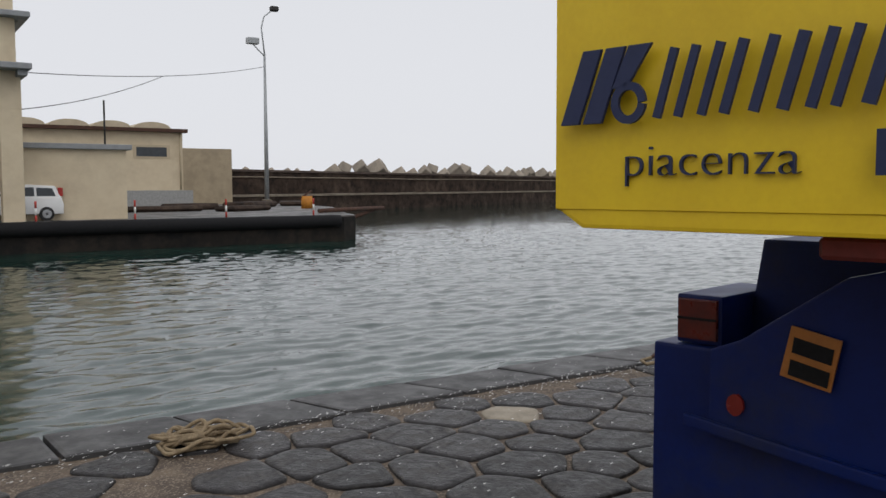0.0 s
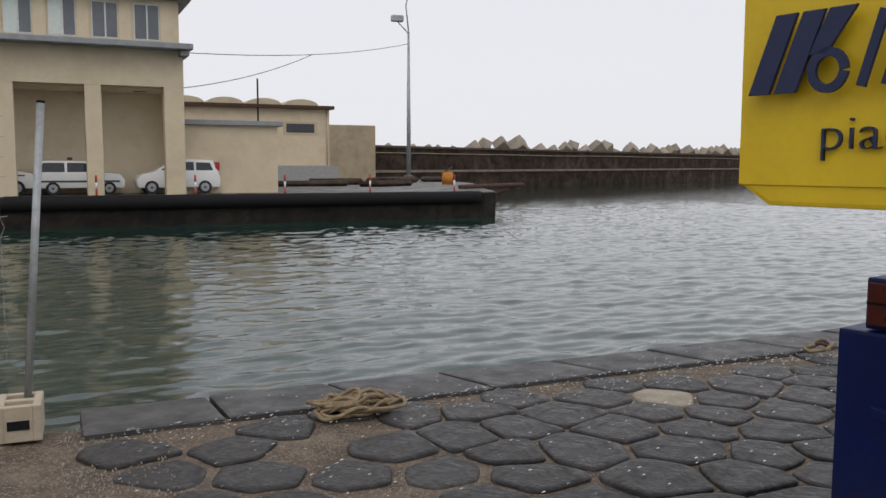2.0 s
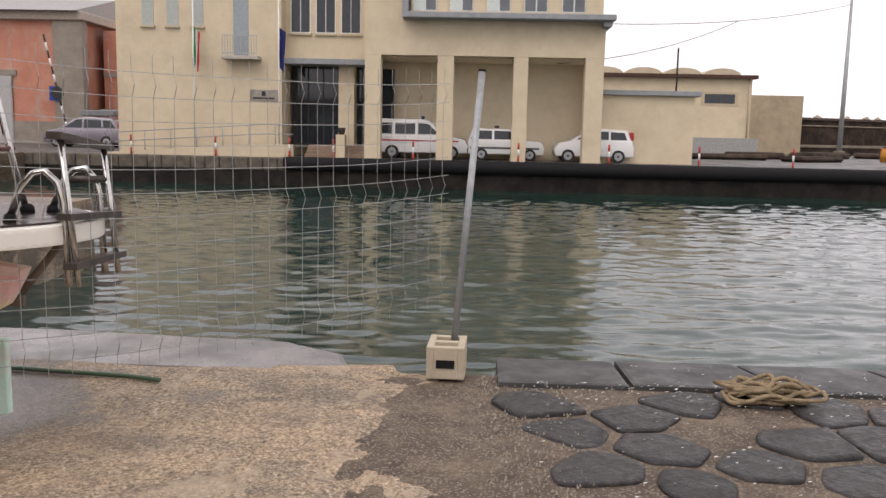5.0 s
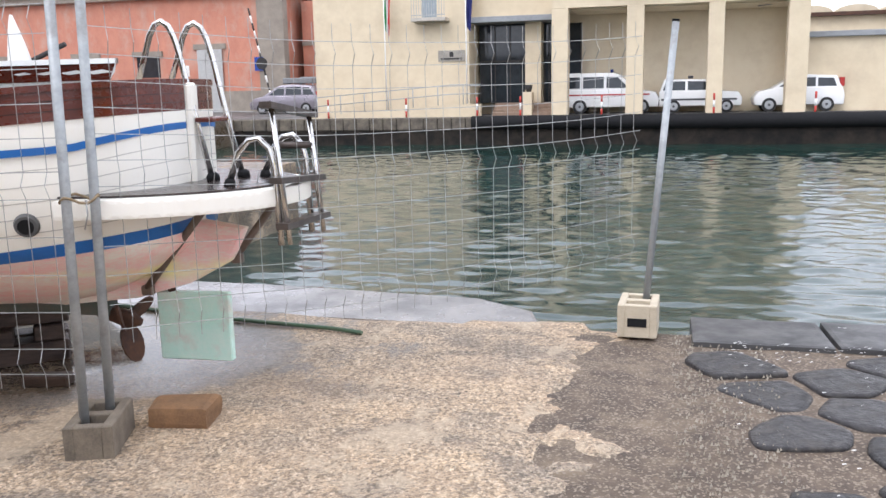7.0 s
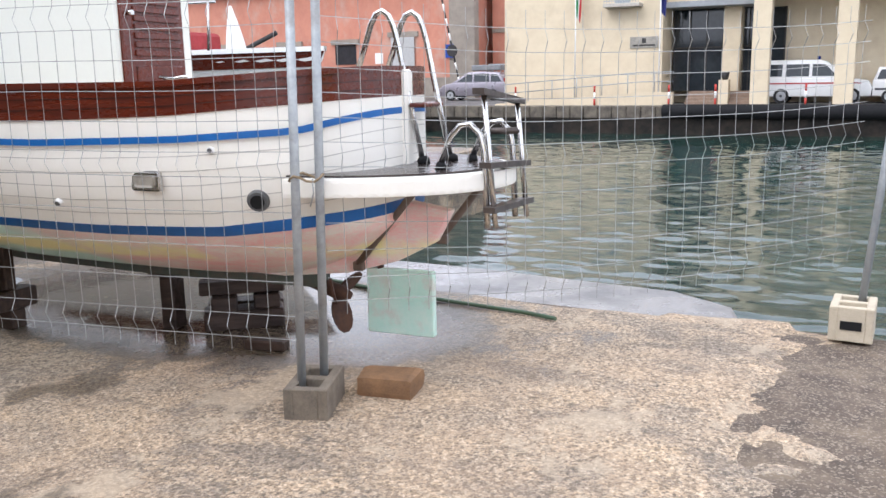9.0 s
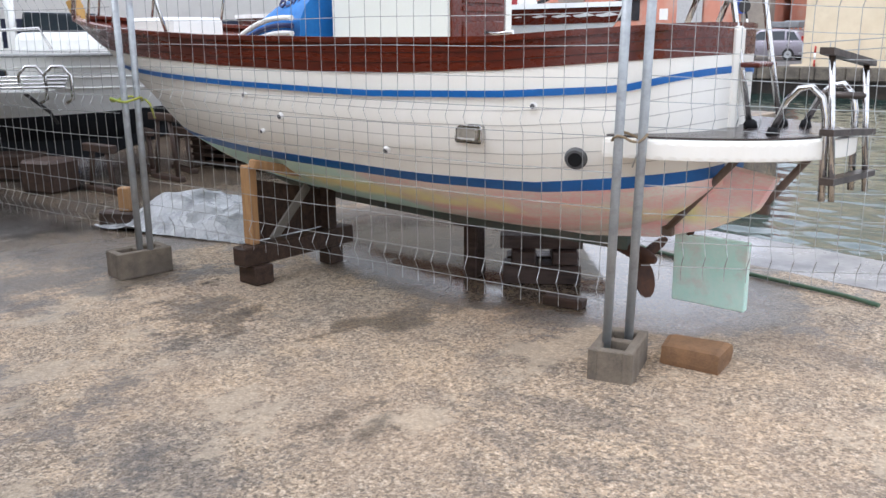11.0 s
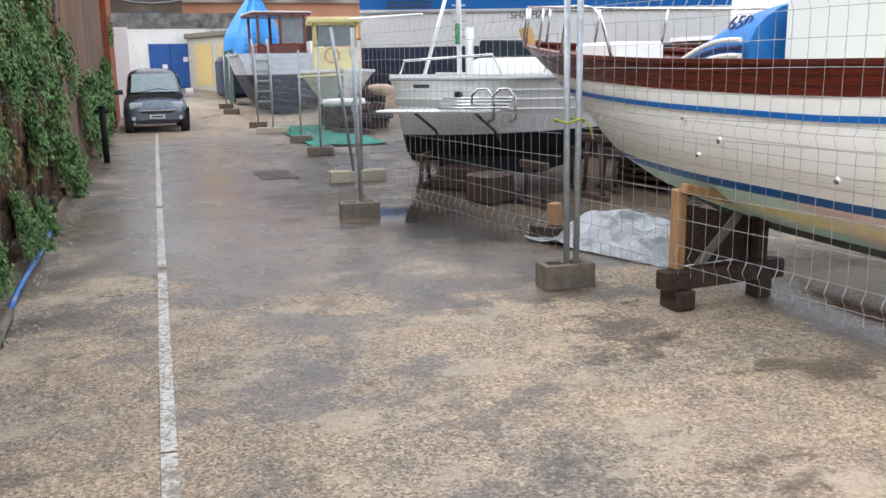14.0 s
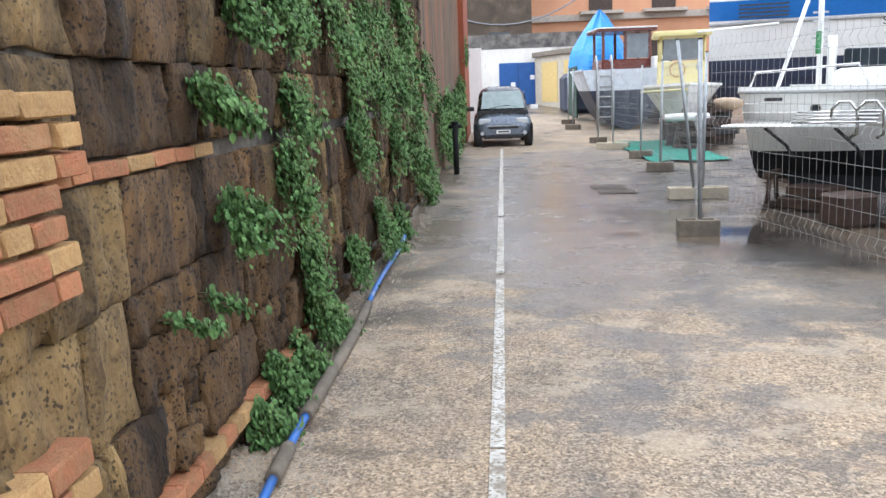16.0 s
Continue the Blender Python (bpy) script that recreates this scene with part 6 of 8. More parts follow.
part("bar", tube([(-0.6, 0, 0.7), (0.4, 0, 1.3)], 0.06, 6), RUST, bin_)
for k, (x, y, w, d) in enumerate(((16, 57, 2.6, 1.2), (19, 60, 1.8, 1), (21, 55, 2.2, 0.8), (25, 64, 3.2, 1.2), (31, 70, 3.6, 1.0))):
    o = part("rubble_mound", box(-w, w, -d, d, 0, 0.35 + 0.1 * (k % 2), 0.15), BW_WALL)
    o.matrix_world = pose(x, y, 0, 0, 0, 17 * k)
    tagged(o, "low heap of dark rubble and nets on the pier", "rubble")

# ---- pink warehouse beyond the basin ----
PINK = mat("faded_pink_render", (0.56, 0.25, 0.17), (0.47, 0.20, 0.14), rough=0.9, scale=0.9, bump=0.1, stain=(0.50, 0.37, 0.30), stain_scale=0.5, stain_amount=0.8, stretch=(1, 1, 0.7))
GREY_STONE = mat("grey_stone_pilaster", (0.32, 0.28, 0.23), (0.24, 0.21, 0.18), rough=0.9, scale=1.2, bump=0.3)
pink = thing("pink_warehouse", "faded pink harbour warehouse with grey stone trim", "building", pose(0, 58, 0))
part("wall", box(-80, -27.0, 0, 12, 0, 8.2), PINK, pink)
part("plinth", box(-80, -27.0, -0.12, -0.003, 0, 1.5), GREY_STONE, pink)
part("cornice", box(-80.2, -26.2, -0.5, 12.2, 8.2, 8.75, 0.04), mat("pale_cornice", (0.46, 0.40, 0.34), rough=0.85), pink)
part("roof", prism([(-1.0, 8.75), (6, 10.4), (13, 8.75)], "x", -80, -26.5), mat("grey_roof_sheet", (0.38, 0.37, 0.36), rough=0.8), pink)
part("pilaster", box(-28.4, -26.4, -0.3, 0.5, 0, 8.2), GREY_STONE, pink)
part("side_wall", box(-26.4, -17, 3.0, 12, 0, 7.9), PINK, pink)
part("string_course", box(-26.4, -17, 2.9, 3.0, 4.7, 5.0), GREY_STONE, pink)
for x in (-25.0, -21.6):
    w = part("window", box(x, x + 1.1, 2.96, 2.998, 1.9, 4.1), DARK_GLASS, pink)
    part("lintel", box(x - 0.2, x + 1.3, 2.85, 2.998, 4.12, 4.4), GREY_STONE, w)
    for q in (x + 0.36, x + 0.73):
        part("bar", box(q - 0.03, q + 0.03, 2.93, 2.958, 1.9, 4.1), DARK_IRON, w)
for x in (-66, -58.5, -51, -43.8, -38.5):
    w = part("window", box(x, x + 1.9, -0.05, -0.004, 2.6, 4.1), DARK_GLASS, pink)
    part("lintel", box(x - 0.3, x + 2.2, -0.2, -0.004, 4.12, 4.5), GREY_STONE, w)
d = part("door", box(-33.4, -31.4, -0.16, -0.125, 0, 4.5), mat("pale_grey_door", (0.45, 0.45, 0.44), (0.38, 0.38, 0.37), rough=0.6), pink, "tall pale grey door")
part("door_frame", box(-33.7, -31.1, -0.14, -0.004, 4.52, 4.9), GREY_STONE, d)
part("notice", box(-34.9, -34.2, -0.03, -0.004, 2.6, 3.4), WHITE, pink)
# railings, bin, parking sign, drop barrier before it
rail = thing("iron_railing", "rust-brown iron railing before the warehouse", "railing", pose(0, 55.5, 0))
for x in np.arange(-53, -40, 0.22):
    part("bar", box(x - 0.03, x + 0.03, -0.02, 0.02, 0, 2.6), RUST, rail)
for z in (0.4, 2.4):
    part("rail", box(-53, -40, -0.03, 0.03, z, z + 0.07), RUST, rail)
skip = thing("dumpster", "dark blue steel waste container", "container", pose(-38.0, 53, 0))
part("bin", box(-1.3, 1.3, -0.7, 0.7, 0.0, 1.7, 0.06), mat("navy_container", (0.01, 0.02, 0.10), (0.015, 0.025, 0.12), rough=0.5), skip)
part("lid", box(-1.35, 1.35, -0.75, 0.75, 1.7, 1.85, 0.04), mat("navy_container", (0.01, 0.02, 0.10)), skip)
sign = thing("parking_sign", "blue square parking sign on the pilaster", "sign", pose(-28.35, 57.6, 2.9))
part("plate", box(-0.35, 0.35, -0.03, 0.0, 0, 0.95), mat("sign_blue", (0.01, 0.06, 0.35), rough=0.4, bump=0), sign)
letters("sign_letter", "P", 0.6, Matrix.Translation((0, -0.04, 0.55)) @ pose(0, 0, 0, 90), WHITE, sign, 0.004)
barrier = thing("drop_barrier", "raised black and white barrier pole", "barrier", pose(-26.4, 55.2, 0))
for k in range(12):
    part("stripe", tube([(-0.035 * k * 3.2, 0, 1.0 + 0.5 * k), (-0.035 * (k + 1) * 3.2, 0, 1.0 + 0.5 * (k + 1))], 0.06, 6), (WHITE, DARK_IRON)[k % 2], barrier)
part("stand", box(-0.2, 0.2, -0.2, 0.2, 0, 1.0), WHITE, barrier)
part("disc", tube([(-0.5, -0.12, 3.3), (-0.5, -0.16, 3.3)], 0.42, 14), DARK_IRON, barrier)
gate = thing("steel_gate", "grey steel gate with a no-parking disc", "gate", pose(-21, 58.5, 0))
for x in np.arange(-4.6, 4.2, 0.3):
    part("bar", box(x - 0.04, x + 0.04, -0.02, 0.02, 0, 2.4), STEEL, gate)
for z in (0.3, 2.3):
    part("rail", box(-4.6, 4.2, -0.03, 0.03, z, z + 0.1), STEEL, gate)


# ---- other boats of the yard ----
def simple_boat(name, label, m, L, B, zs, zw, zk, colours, transom=0.75, rake=0.16, flare=0.8, stripe=None, lift=0.0):
    """A lofted hull: topsides, stripe and bottom; bow at +x."""
    top, bottom = colours
    b = thing(name, label, "boat", m)

    def at(q, z):
        t = min(1.0, max(0.0, (z - zk) / (zs - zk)))
        tip = L * (1 - rake * (1 - t) ** 1.2)
        w = B * (0.05 + 0.95 * t ** 0.45) * (flare + (1 - flare) * t)
        f = (1 - max(0.0, (q - 0.35) / 0.65) ** 2.2) if q > 0.35 else transom + (1 - transom) * math.sin(math.pi / 2 * q / 0.35)
        return (tip * q, w * max(f, 0.0) + 0.005)

    def sh(q):
        return zs + 0.10 * (q - 0.3) ** 2 * (zs - zk)

    def strip(lo, hi, out, rows):
        bm = bmesh.new()
        for s in (1, -1):
            g = []
            for i in range(27):
                q = i / 26
                g.append([bm.verts.new((at(q, z)[0], s * (at(q, z)[1] + out), z)) for z in (lo(q) + (hi(q) - lo(q)) * j / rows for j in range(rows + 1))])
            for i in range(26):
                for j in range(rows):
                    bm.faces.new((g[i][j], g[i + 1][j], g[i + 1][j + 1], g[i][j + 1])).smooth = True
            if s == 1:
                first = [v for v in g[0]]
            else:
                for j in range(rows):
                    bm.faces.new((first[j], first[j + 1], g[0][j + 1], g[0][j]))
        bmesh.ops.recalc_face_normals(bm, faces=bm.faces[:])
        return bm

    hull = part("hull", strip(lambda q: zw + lift * q * q, sh, 0, 6), top, b)
    part("bottom", strip(lambda q: zk + 1.6 * lift * q * q, lambda q: zw + lift * q * q, 0, 5), bottom, b)
    if stripe:
        z0, z1, mtl = stripe
        part("stripe", strip(lambda q: sh(q) - z1, lambda q: sh(q) - z0, 0.012, 1), mtl, b)
    bm = bmesh.new()
    for s in (1, -1):
        ring = [[bm.verts.new((at(q, sh(q))[0], s * (at(q, sh(q))[1] + o), sh(q) + h)) for o, h in ((0.03, -0.03), (0.03, 0.03), (-0.05, 0.03))] for q in np.linspace(0, 1, 27)]
        for a, c in zip(ring, ring[1:]):
            for k in (0, 1):
                bm.faces.new((a[k], a[k + 1], c[k + 1], c[k]))
    bmesh.ops.recalc_face_normals(bm, faces=bm.faces[:])
    part("gunwale", bm, top, b)
    bm = bmesh.new()
    rows = [[bm.verts.new((at(q, sh(q) - 0.06)[0], s * (at(q, sh(q) - 0.06)[1] - 0.01), sh(q) - 0.06)) for s in (1, -1)] for q in np.linspace(0, 0.97, 20)]
    for a, c in zip(rows, rows[1:]):
        bm.faces.new((a[0], c[0], c[1], a[1]))
    part("deck", bm, top, b)
    return b, hull, at, sh


GEL = mat("white_gelcoat", (0.86, 0.86, 0.83), (0.82, 0.82, 0.79), rough=0.25, scale=2, bump=0.02, stain=(0.62, 0.58, 0.50), stain_scale=1.2, stain_amount=0.3)
BLACK_BOTTOM = mat("black_antifouling", (0.010, 0.011, 0.014), (0.022, 0.024, 0.027), spec=0.3, rough=0.8, scale=3)
cruiser, chull, cat, csh = simple_boat("cabin_cruiser", "white glass-fibre cabin cruiser with black bottom on trestles", pose(-11.53, 3.16, 0, 0, 0, 52) @ Matrix.Diagonal((1.09, 1, 1, 1)), 3.5, 1.0, 1.36, 0.62, 0.24, (GEL, BLACK_BOTTOM), transom=0.80, flare=0.80, rake=0.2, lift=0.22)
on_side = lambda u, z, out=0.0: (u, -cat(u / 3.5, z)[1] - out, z)
part("cabin_top", box(0.9, 2.5, -0.62, 0.55, 1.25, 1.58, 0.16, seg=4), GEL, cruiser)
part("wheelhouse_screen", prism([(0.95, 1.55), (2.0, 1.55), (1.7, 1.78), (1.0, 1.80)], "y", -0.5, 0.45, 0.03), DARK_GLASS, cruiser)
part("foredeck", prism([(2.3, 1.30), (3.3, 1.38), (2.8, 1.50), (2.0, 1.57)], "y", -0.5, 0.42, 0.06), GEL, cruiser)
part("rub_rail", tube([(cat(q, csh(q))[0], -cat(q, csh(q))[1] - 0.02, csh(q) - 0.03) for q in np.linspace(0, 1, 20)], 0.022, 6), mat("grey_rub_rail", (0.35, 0.35, 0.34), rough=0.6), cruiser)
for z in (1.20, 1.09, 0.97):
    part("spray_rail", tube([(cat(q, z)[0], -cat(q, z)[1] - 0.003, z) for q in np.linspace(0, 0.93, 18)], 0.013, 5), GEL, cruiser)
part("keel", prism([(0.45, 0.16), (1.55, 0.12), (2.2, 0.34), (2.6, 0.55), (0.2, 0.55)], "y", -0.30, 0.05, 0.03), BLACK_BOTTOM, cruiser)
NEARSIDE = -1
for u0, u1 in ((0.1, 1.3), (1.8, 2.9)):
    part("hand_rail", tube([(u0, NEARSIDE * 0.78, 1.36), (u0 + 0.06, NEARSIDE * 0.76, 1.56), (u1 - 0.1, NEARSIDE * 0.7, 1.62), (u1, NEARSIDE * 0.68, 1.38)], 0.016, 7), CHROME, cruiser)
part("name_bar", tube([on_side(0.30, 1.25, 0.006), on_side(0.5, 1.25, 0.006)], 0.022, 4), mat("dark_script", (0.05, 0.05, 0.06), rough=0.5), cruiser)
fender_b = part("porthole", tube([on_side(0.85, 1.14, -0.01), on_side(0.85, 1.14, 0.03)], 0.055, 14), CHROME, cruiser)
part("glass", tube([on_side(0.85, 1.14, 0.03), on_side(0.85, 1.14, 0.036)], 0.035, 12), DARK_GLASS, fender_b)
swim = part("swim_platform", box(0.0, 1.35, -1.30, -0.90, 0.945, 0.975, 0.01), GEL, cruiser, "narrow white side platform")
for u in (0.45, 1.15):
    part("bracket", tube([(u, -1.22, 0.94), (u + 0.12, -0.9, 0.72), (u + 0.16, -0.8, 0.58)], 0.018, 6), DARK_IRON, swim)
for k in range(4):
    part("folded_ladder", tube([(0.75, -1.30 + 0.06 * k, 1.0 + 0.035 * k), (1.55, -1.30 + 0.06 * k, 1.01 + 0.035 * k)], 0.016, 6), CHROME, swim)
for u in (1.12, 1.36):
    part("ladder_hoop", tube([(u, -1.25, 0.98), (u, -1.25, 1.14), (u + 0.07, -1.25, 1.22), (u + 0.17, -1.25, 1.22), (u + 0.24, -1.25, 1.12), (u + 0.24, -1.25, 0.88), (u + 0.18, -1.25, 0.84)], 0.017, 7), CHROME, swim)
part("mast", tube([(0.75, -0.5, 1.3), (0.75, -0.5, 3.4)], 0.03, 8), WHITE, cruiser)
part("mast_stump", tube([(0.86, -0.45, 1.3), (0.86, -0.45, 1.95)], 0.05, 8), WHITE, cruiser)
part("stay", tube([(0.35, -0.6, 1.38), (0.62, -0.5, 2.4)], 0.022, 6), WHITE, cruiser)
part("round_vent", tube([(2.15, -0.66, 1.53), (2.15, -0.72, 1.53)], 0.10, 14), mat("navy_cover", (0.015, 0.02, 0.09), rough=0.6), cruiser)
part("fender", tube([(-0.25, -0.85, 1.24), (-0.15, -0.9, 1.22), (0.0, -0.92, 1.21), (0.1, -0.94, 1.22)], [0.03, 0.07, 0.075, 0.03], 10), mat("beige_fender", (0.45, 0.33, 0.22), rough=0.7), cruiser)
flag = part("ensign", box(0.74, 0.77, -0.62, -0.52, 1.75, 2.0), mat("green_cloth", (0.05, 0.22, 0.08), rough=0.9), cruiser)
for x, y, h in ((-8.62, 3.62, 0.48), (-8.85, 4.45, 0.72), (-9.6, 4.6, 0.5), (-10.6, 3.0, 0.42), (-9.3, 4.9, 0.5)):
    tr = thing("trestle", "timber and iron trestle under a boat", "boat stand", pose(x, y, 0, 0, 0, 20 * x), "trestles")
    for a in (-0.16, 0.16):
        part("leg", tube([(a * 1.3, 0, 0), (a * 0.7, 0, h)], 0.028, 6), WOOD_DARK, tr)
    part("bearer", box(-0.25, 0.25, -0.04, 0.04, h - 0.08, h, 0.008), WOOD_DARK, tr)
    part("foot", box(-0.3, 0.3, -0.04, 0.04, 0, 0.05, 0.008), WOOD_DARK, tr)
kb2 = thing("keel_block", "square dark timber block under the cruiser", "timber stack", pose(-9.05, 3.28, 0, 0, 0, 24))
part("sleeper", box(-0.20, 0.20, -0.2, 0.2, 0, 0.33, 0.03), WOOD_DARK, kb2)
kb3 = thing("keel_block", "dark sleepers stacked under the cruiser stern", "timber stack", pose(-10.3, 3.35, 0, 0, 0, 40))
for k in range(2):
    part("sleeper", box(-0.3 + 0.1 * k, 0.35, -0.22, 0.2 - 0.05 * k, 0.14 * k, 0.14 * k + 0.135, 0.02), WOOD_DARK, kb3)
offcut = thing("wood_offcut", "small wooden offcut standing on the wet concrete", "wood offcut", pose(-6.95, 3.0, 0, 0, 0, 30))
part("timber", box(-0.16, 0.16, -0.06, 0.06, 0, 0.12, 0.015), WOOD_DARK, offcut)
part("upright", box(0.02, 0.12, -0.03, 0.05, 0.12, 0.32, 0.01), WOOD_PALE, offcut)
# lattice of dark timbers behind the launch's bow
pallets = thing("pallet_stack", "stack of dark pallets and a yellow hose behind the launch", "pallets", pose(-8.9, 5.9, 0, 0, 0, 15))
for k in range(8):
    part("slat", box(-0.9, 0.9, -0.5, 0.5, 0.09 * k + 0.03, 0.09 * k + 0.065, 0.004), WOOD_DARK, pallets)
    if k < 7:
        part("block", box(-0.88, -0.7, -0.48, 0.48, 0.09 * k + 0.065, 0.09 * k + 0.12), WOOD_DARK, pallets)
part("hose", tube([(-1.2, -0.7, 0.9), (-0.5, -0.62, 0.5), (0.3, -0.6, 0.35), (1.1, -0.7, 0.02)], 0.03, 6), mat("yellow_hose", (0.45, 0.42, 0.05), rough=0.6), pallets)

# dark props and beams stowed between the boats
rt = random.Random(5)
for x, y, h in ((-13.2, 4.3, 0.7), (-14.6, 5.2, 0.9), (-16.4, 5.6, 1.0), (-20.2, 4.2, 0.8), (-21.6, 4.8, 1.1), (-23.6, 4.9, 1.0), (-25.2, 5.4, 1.2), (-29.0, 4.6, 1.2)):
    pile = thing("timber_pile", "dark weathered beams and props stowed between the boats", "timber pile", pose(x, y, ground_z(x, y), 0, 0, rt.uniform(-25, 25)), "timber piles")
    z = 0.0
    while z < h * 0.75:
        th = rt.uniform(0.10, 0.18)
        part("beam", box(-rt.uniform(0.4, 0.9), rt.uniform(0.4, 0.9), -rt.uniform(0.25, 0.5), rt.uniform(0.2, 0.45), z, z + th - 0.004, 0.012), rt.choice((WOOD_DARK, SLEEPER, DARK_IRON)), pile)
        z += th
    for k in range(3):
        a = rt.uniform(-0.7, 0.7)
        part("prop", tube([(a, -0.5, 0.0), (a + rt.uniform(-0.25, 0.25), -0.3, h + rt.uniform(0, 0.35))], 0.035, 6), rt.choice((WOOD_DARK, SLEEPER, RUST)), pile)

YELLOW_PALE = mat("pale_yellow_paint", (0.62, 0.54, 0.24), (0.56, 0.48, 0.22), rough=0.45, scale=3)
fisher, fh, fat, fsh = simple_boat("fishing_boat", "small white fishing boat with a pale yellow wheelhouse on blocks", pose(-23.6, 4.42, 0, 0, 0, -8), 4.4, 0.92, 1.40, 0.95, 0.45, (GEL, GEL), transom=0.75, rake=0.22, flare=0.7)
part("bulwark_stripe", tube([(fat(q, fsh(q))[0], sg * (fat(q, fsh(q))[1] + 0.02), fsh(q) - 0.12) for sg in (-1,) for q in np.linspace(0, 1, 16)], 0.03, 6), YELLOW_PALE, fisher)
for y0, y1 in ((-0.55, -0.45), (0.45, 0.55)):
    part("house_side", prism([(0.9, 1.38), (2.3, 1.38), (2.1, 2.0), (0.9, 2.0)], "y", y0, y1, 0.015), YELLOW_PALE, fisher)
part("house_front", prism([(-0.5, 1.38), (0.5, 1.38), (0.46, 1.98), (-0.46, 1.98)], "x", 2.2, 2.28, 0.015), YELLOW_PALE, fisher)
part("windscreen", prism([(-0.46, 2.0), (0.46, 2.0), (0.42, 2.5), (-0.42, 2.5)], "x", 2.12, 2.15), mat("dusty_glass", (0.16, 0.18, 0.19), rough=0.1), fisher)
part("roof", box(0.6, 2.45, -0.68, 0.66, 2.56, 2.68, 0.05, seg=2), YELLOW_PALE, fisher)
for x in (0.95, 2.15):
    for y in (-0.5, 0.5):
        part("post", tube([(x, y, 1.98), (x, y, 2.58)], 0.035, 6), YELLOW_PALE, fisher)
part("wheel", tube([(2.33, -0.12 + 0.17 * math.cos(a), 1.78 + 0.17 * math.sin(a)) for a in np.linspace(0, 6.28, 19)[:-1]], 0.018, 5, closed=True), WOOD_PALE, fisher)
part("boom", tube([(2.4, 0.3, 2.62), (4.6, 1.75, 2.60)], 0.03, 6), WHITE, fisher)
part("bow_fender", tube([(4.05, -0.45, 0.72), (4.2, 0.0, 0.74), (4.05, 0.45, 0.72)], 0.09, 10), WHITE, fisher)
for u, h in ((0.6, 0.5), (2.8, 0.5)):
    part("chock", box(u - 0.15, u + 0.15, -0.4, 0.4, 0, h + 0.05, 0.02), WOOD_DARK, fisher)
BLUE_HULL = mat("dark_blue_hull", (0.010, 0.016, 0.035), (0.025, 0.032, 0.055), rough=0.5, scale=2)
tug, th, tat, tsh = simple_boat("work_boat", "white and blue work boat with a mahogany wheelhouse", pose(-26.7, 3.55, 0.14, 0, 0, 184), 5.0, 1.35, 1.78, 1.18, 0.0, (mat("pale_blue_white", (0.58, 0.62, 0.66), rough=0.5), BLUE_HULL), transom=0.97, flare=0.97)
wh = part("wheelhouse", box(0.7, 2.4, -0.9, 0.62, 1.7, 2.1, 0.03), MAHOGANY, tug)
for x in (0.75, 2.3):
    for y in (-0.85, -0.1, 0.57):
        part("post", box(x - 0.04, x + 0.04, y - 0.04, y + 0.04, 2.1, 2.92), MAHOGANY, wh)
part("pane", box(0.73, 0.76, -0.8, -0.15, 2.12, 2.85), mat("dusty_glass", (0.16, 0.18, 0.19), rough=0.1), wh)
part("roof_edge", box(0.5, 2.6, -1.02, 0.76, 2.92, 3.0, 0.02), MAHOGANY, wh)
part("roof", box(0.48, 2.62, -1.04, 0.78, 3.001, 3.05, 0.02), mat("white_roof_board", (0.62, 0.60, 0.58), rough=0.6), wh)
part("deck_house", box(0.1, 0.6, -1.3, -0.85, 1.7, 2.15, 0.03), WHITE, tug)
for k in range(5):
    part("rung", tube([(-0.05, 0.45, 0.4 + 0.3 * k), (-0.05, 0.9, 0.4 + 0.3 * k)], 0.025, 6), STEEL, tug)
for y in (0.45, 0.9):
    part("ladder_rail", tube([(-0.07, y, 0.0), (-0.04, y, 2.0), (0.1, y, 2.2), (0.25, y, 2.05)], 0.03, 6), STEEL, tug)
tarp_bm = bmesh.new()
tv = []
for i in range(13):
    t = i / 12
    rad = 1.5 * (t ** 0.8) * (1.0 if t < 0.62 else 1.0 - 0.25 * (t - 0.62) / 0.38)
    tv.append([tarp_bm.verts.new((rad * math.cos(a) * (1 + 0.10 * math.sin(7 * a + 5 * t)), rad * math.sin(a) * (1 + 0.10 * math.cos(5 * a + 3 * t)), 4.45 - 2.5 * t + 0.05 * math.sin(6 * a))) for a in np.linspace(0, 2 * math.pi, 29)[:-1]])
for a, b in zip(tv, tv[1:]):
    for k in range(28):
        tarp_bm.faces.new((a[k], a[(k + 1) % 28], b[(k + 1) % 28], b[k]))
tarp = part("tarpaulin", tarp_bm, mat("bright_blue_tarp", (0.01, 0.22, 0.55), (0.01, 0.17, 0.45), rough=0.4, scale=2, bump=0.4, bscale=3))
tarp.matrix_world = pose(-34.5, 3.6, -0.15)
tagged(tarp, "bright blue tarpaulin tented over a boat", "tarpaulin")
cov = thing("covered_boat", "dark boat hull standing under the blue tarpaulin", "boat", pose(-35.5, 3.1, 0.4))
part("hull", box(-1.5, 1.6, -0.9, 0.9, 0, 1.6, 0.2), BLUE_HULL, cov)

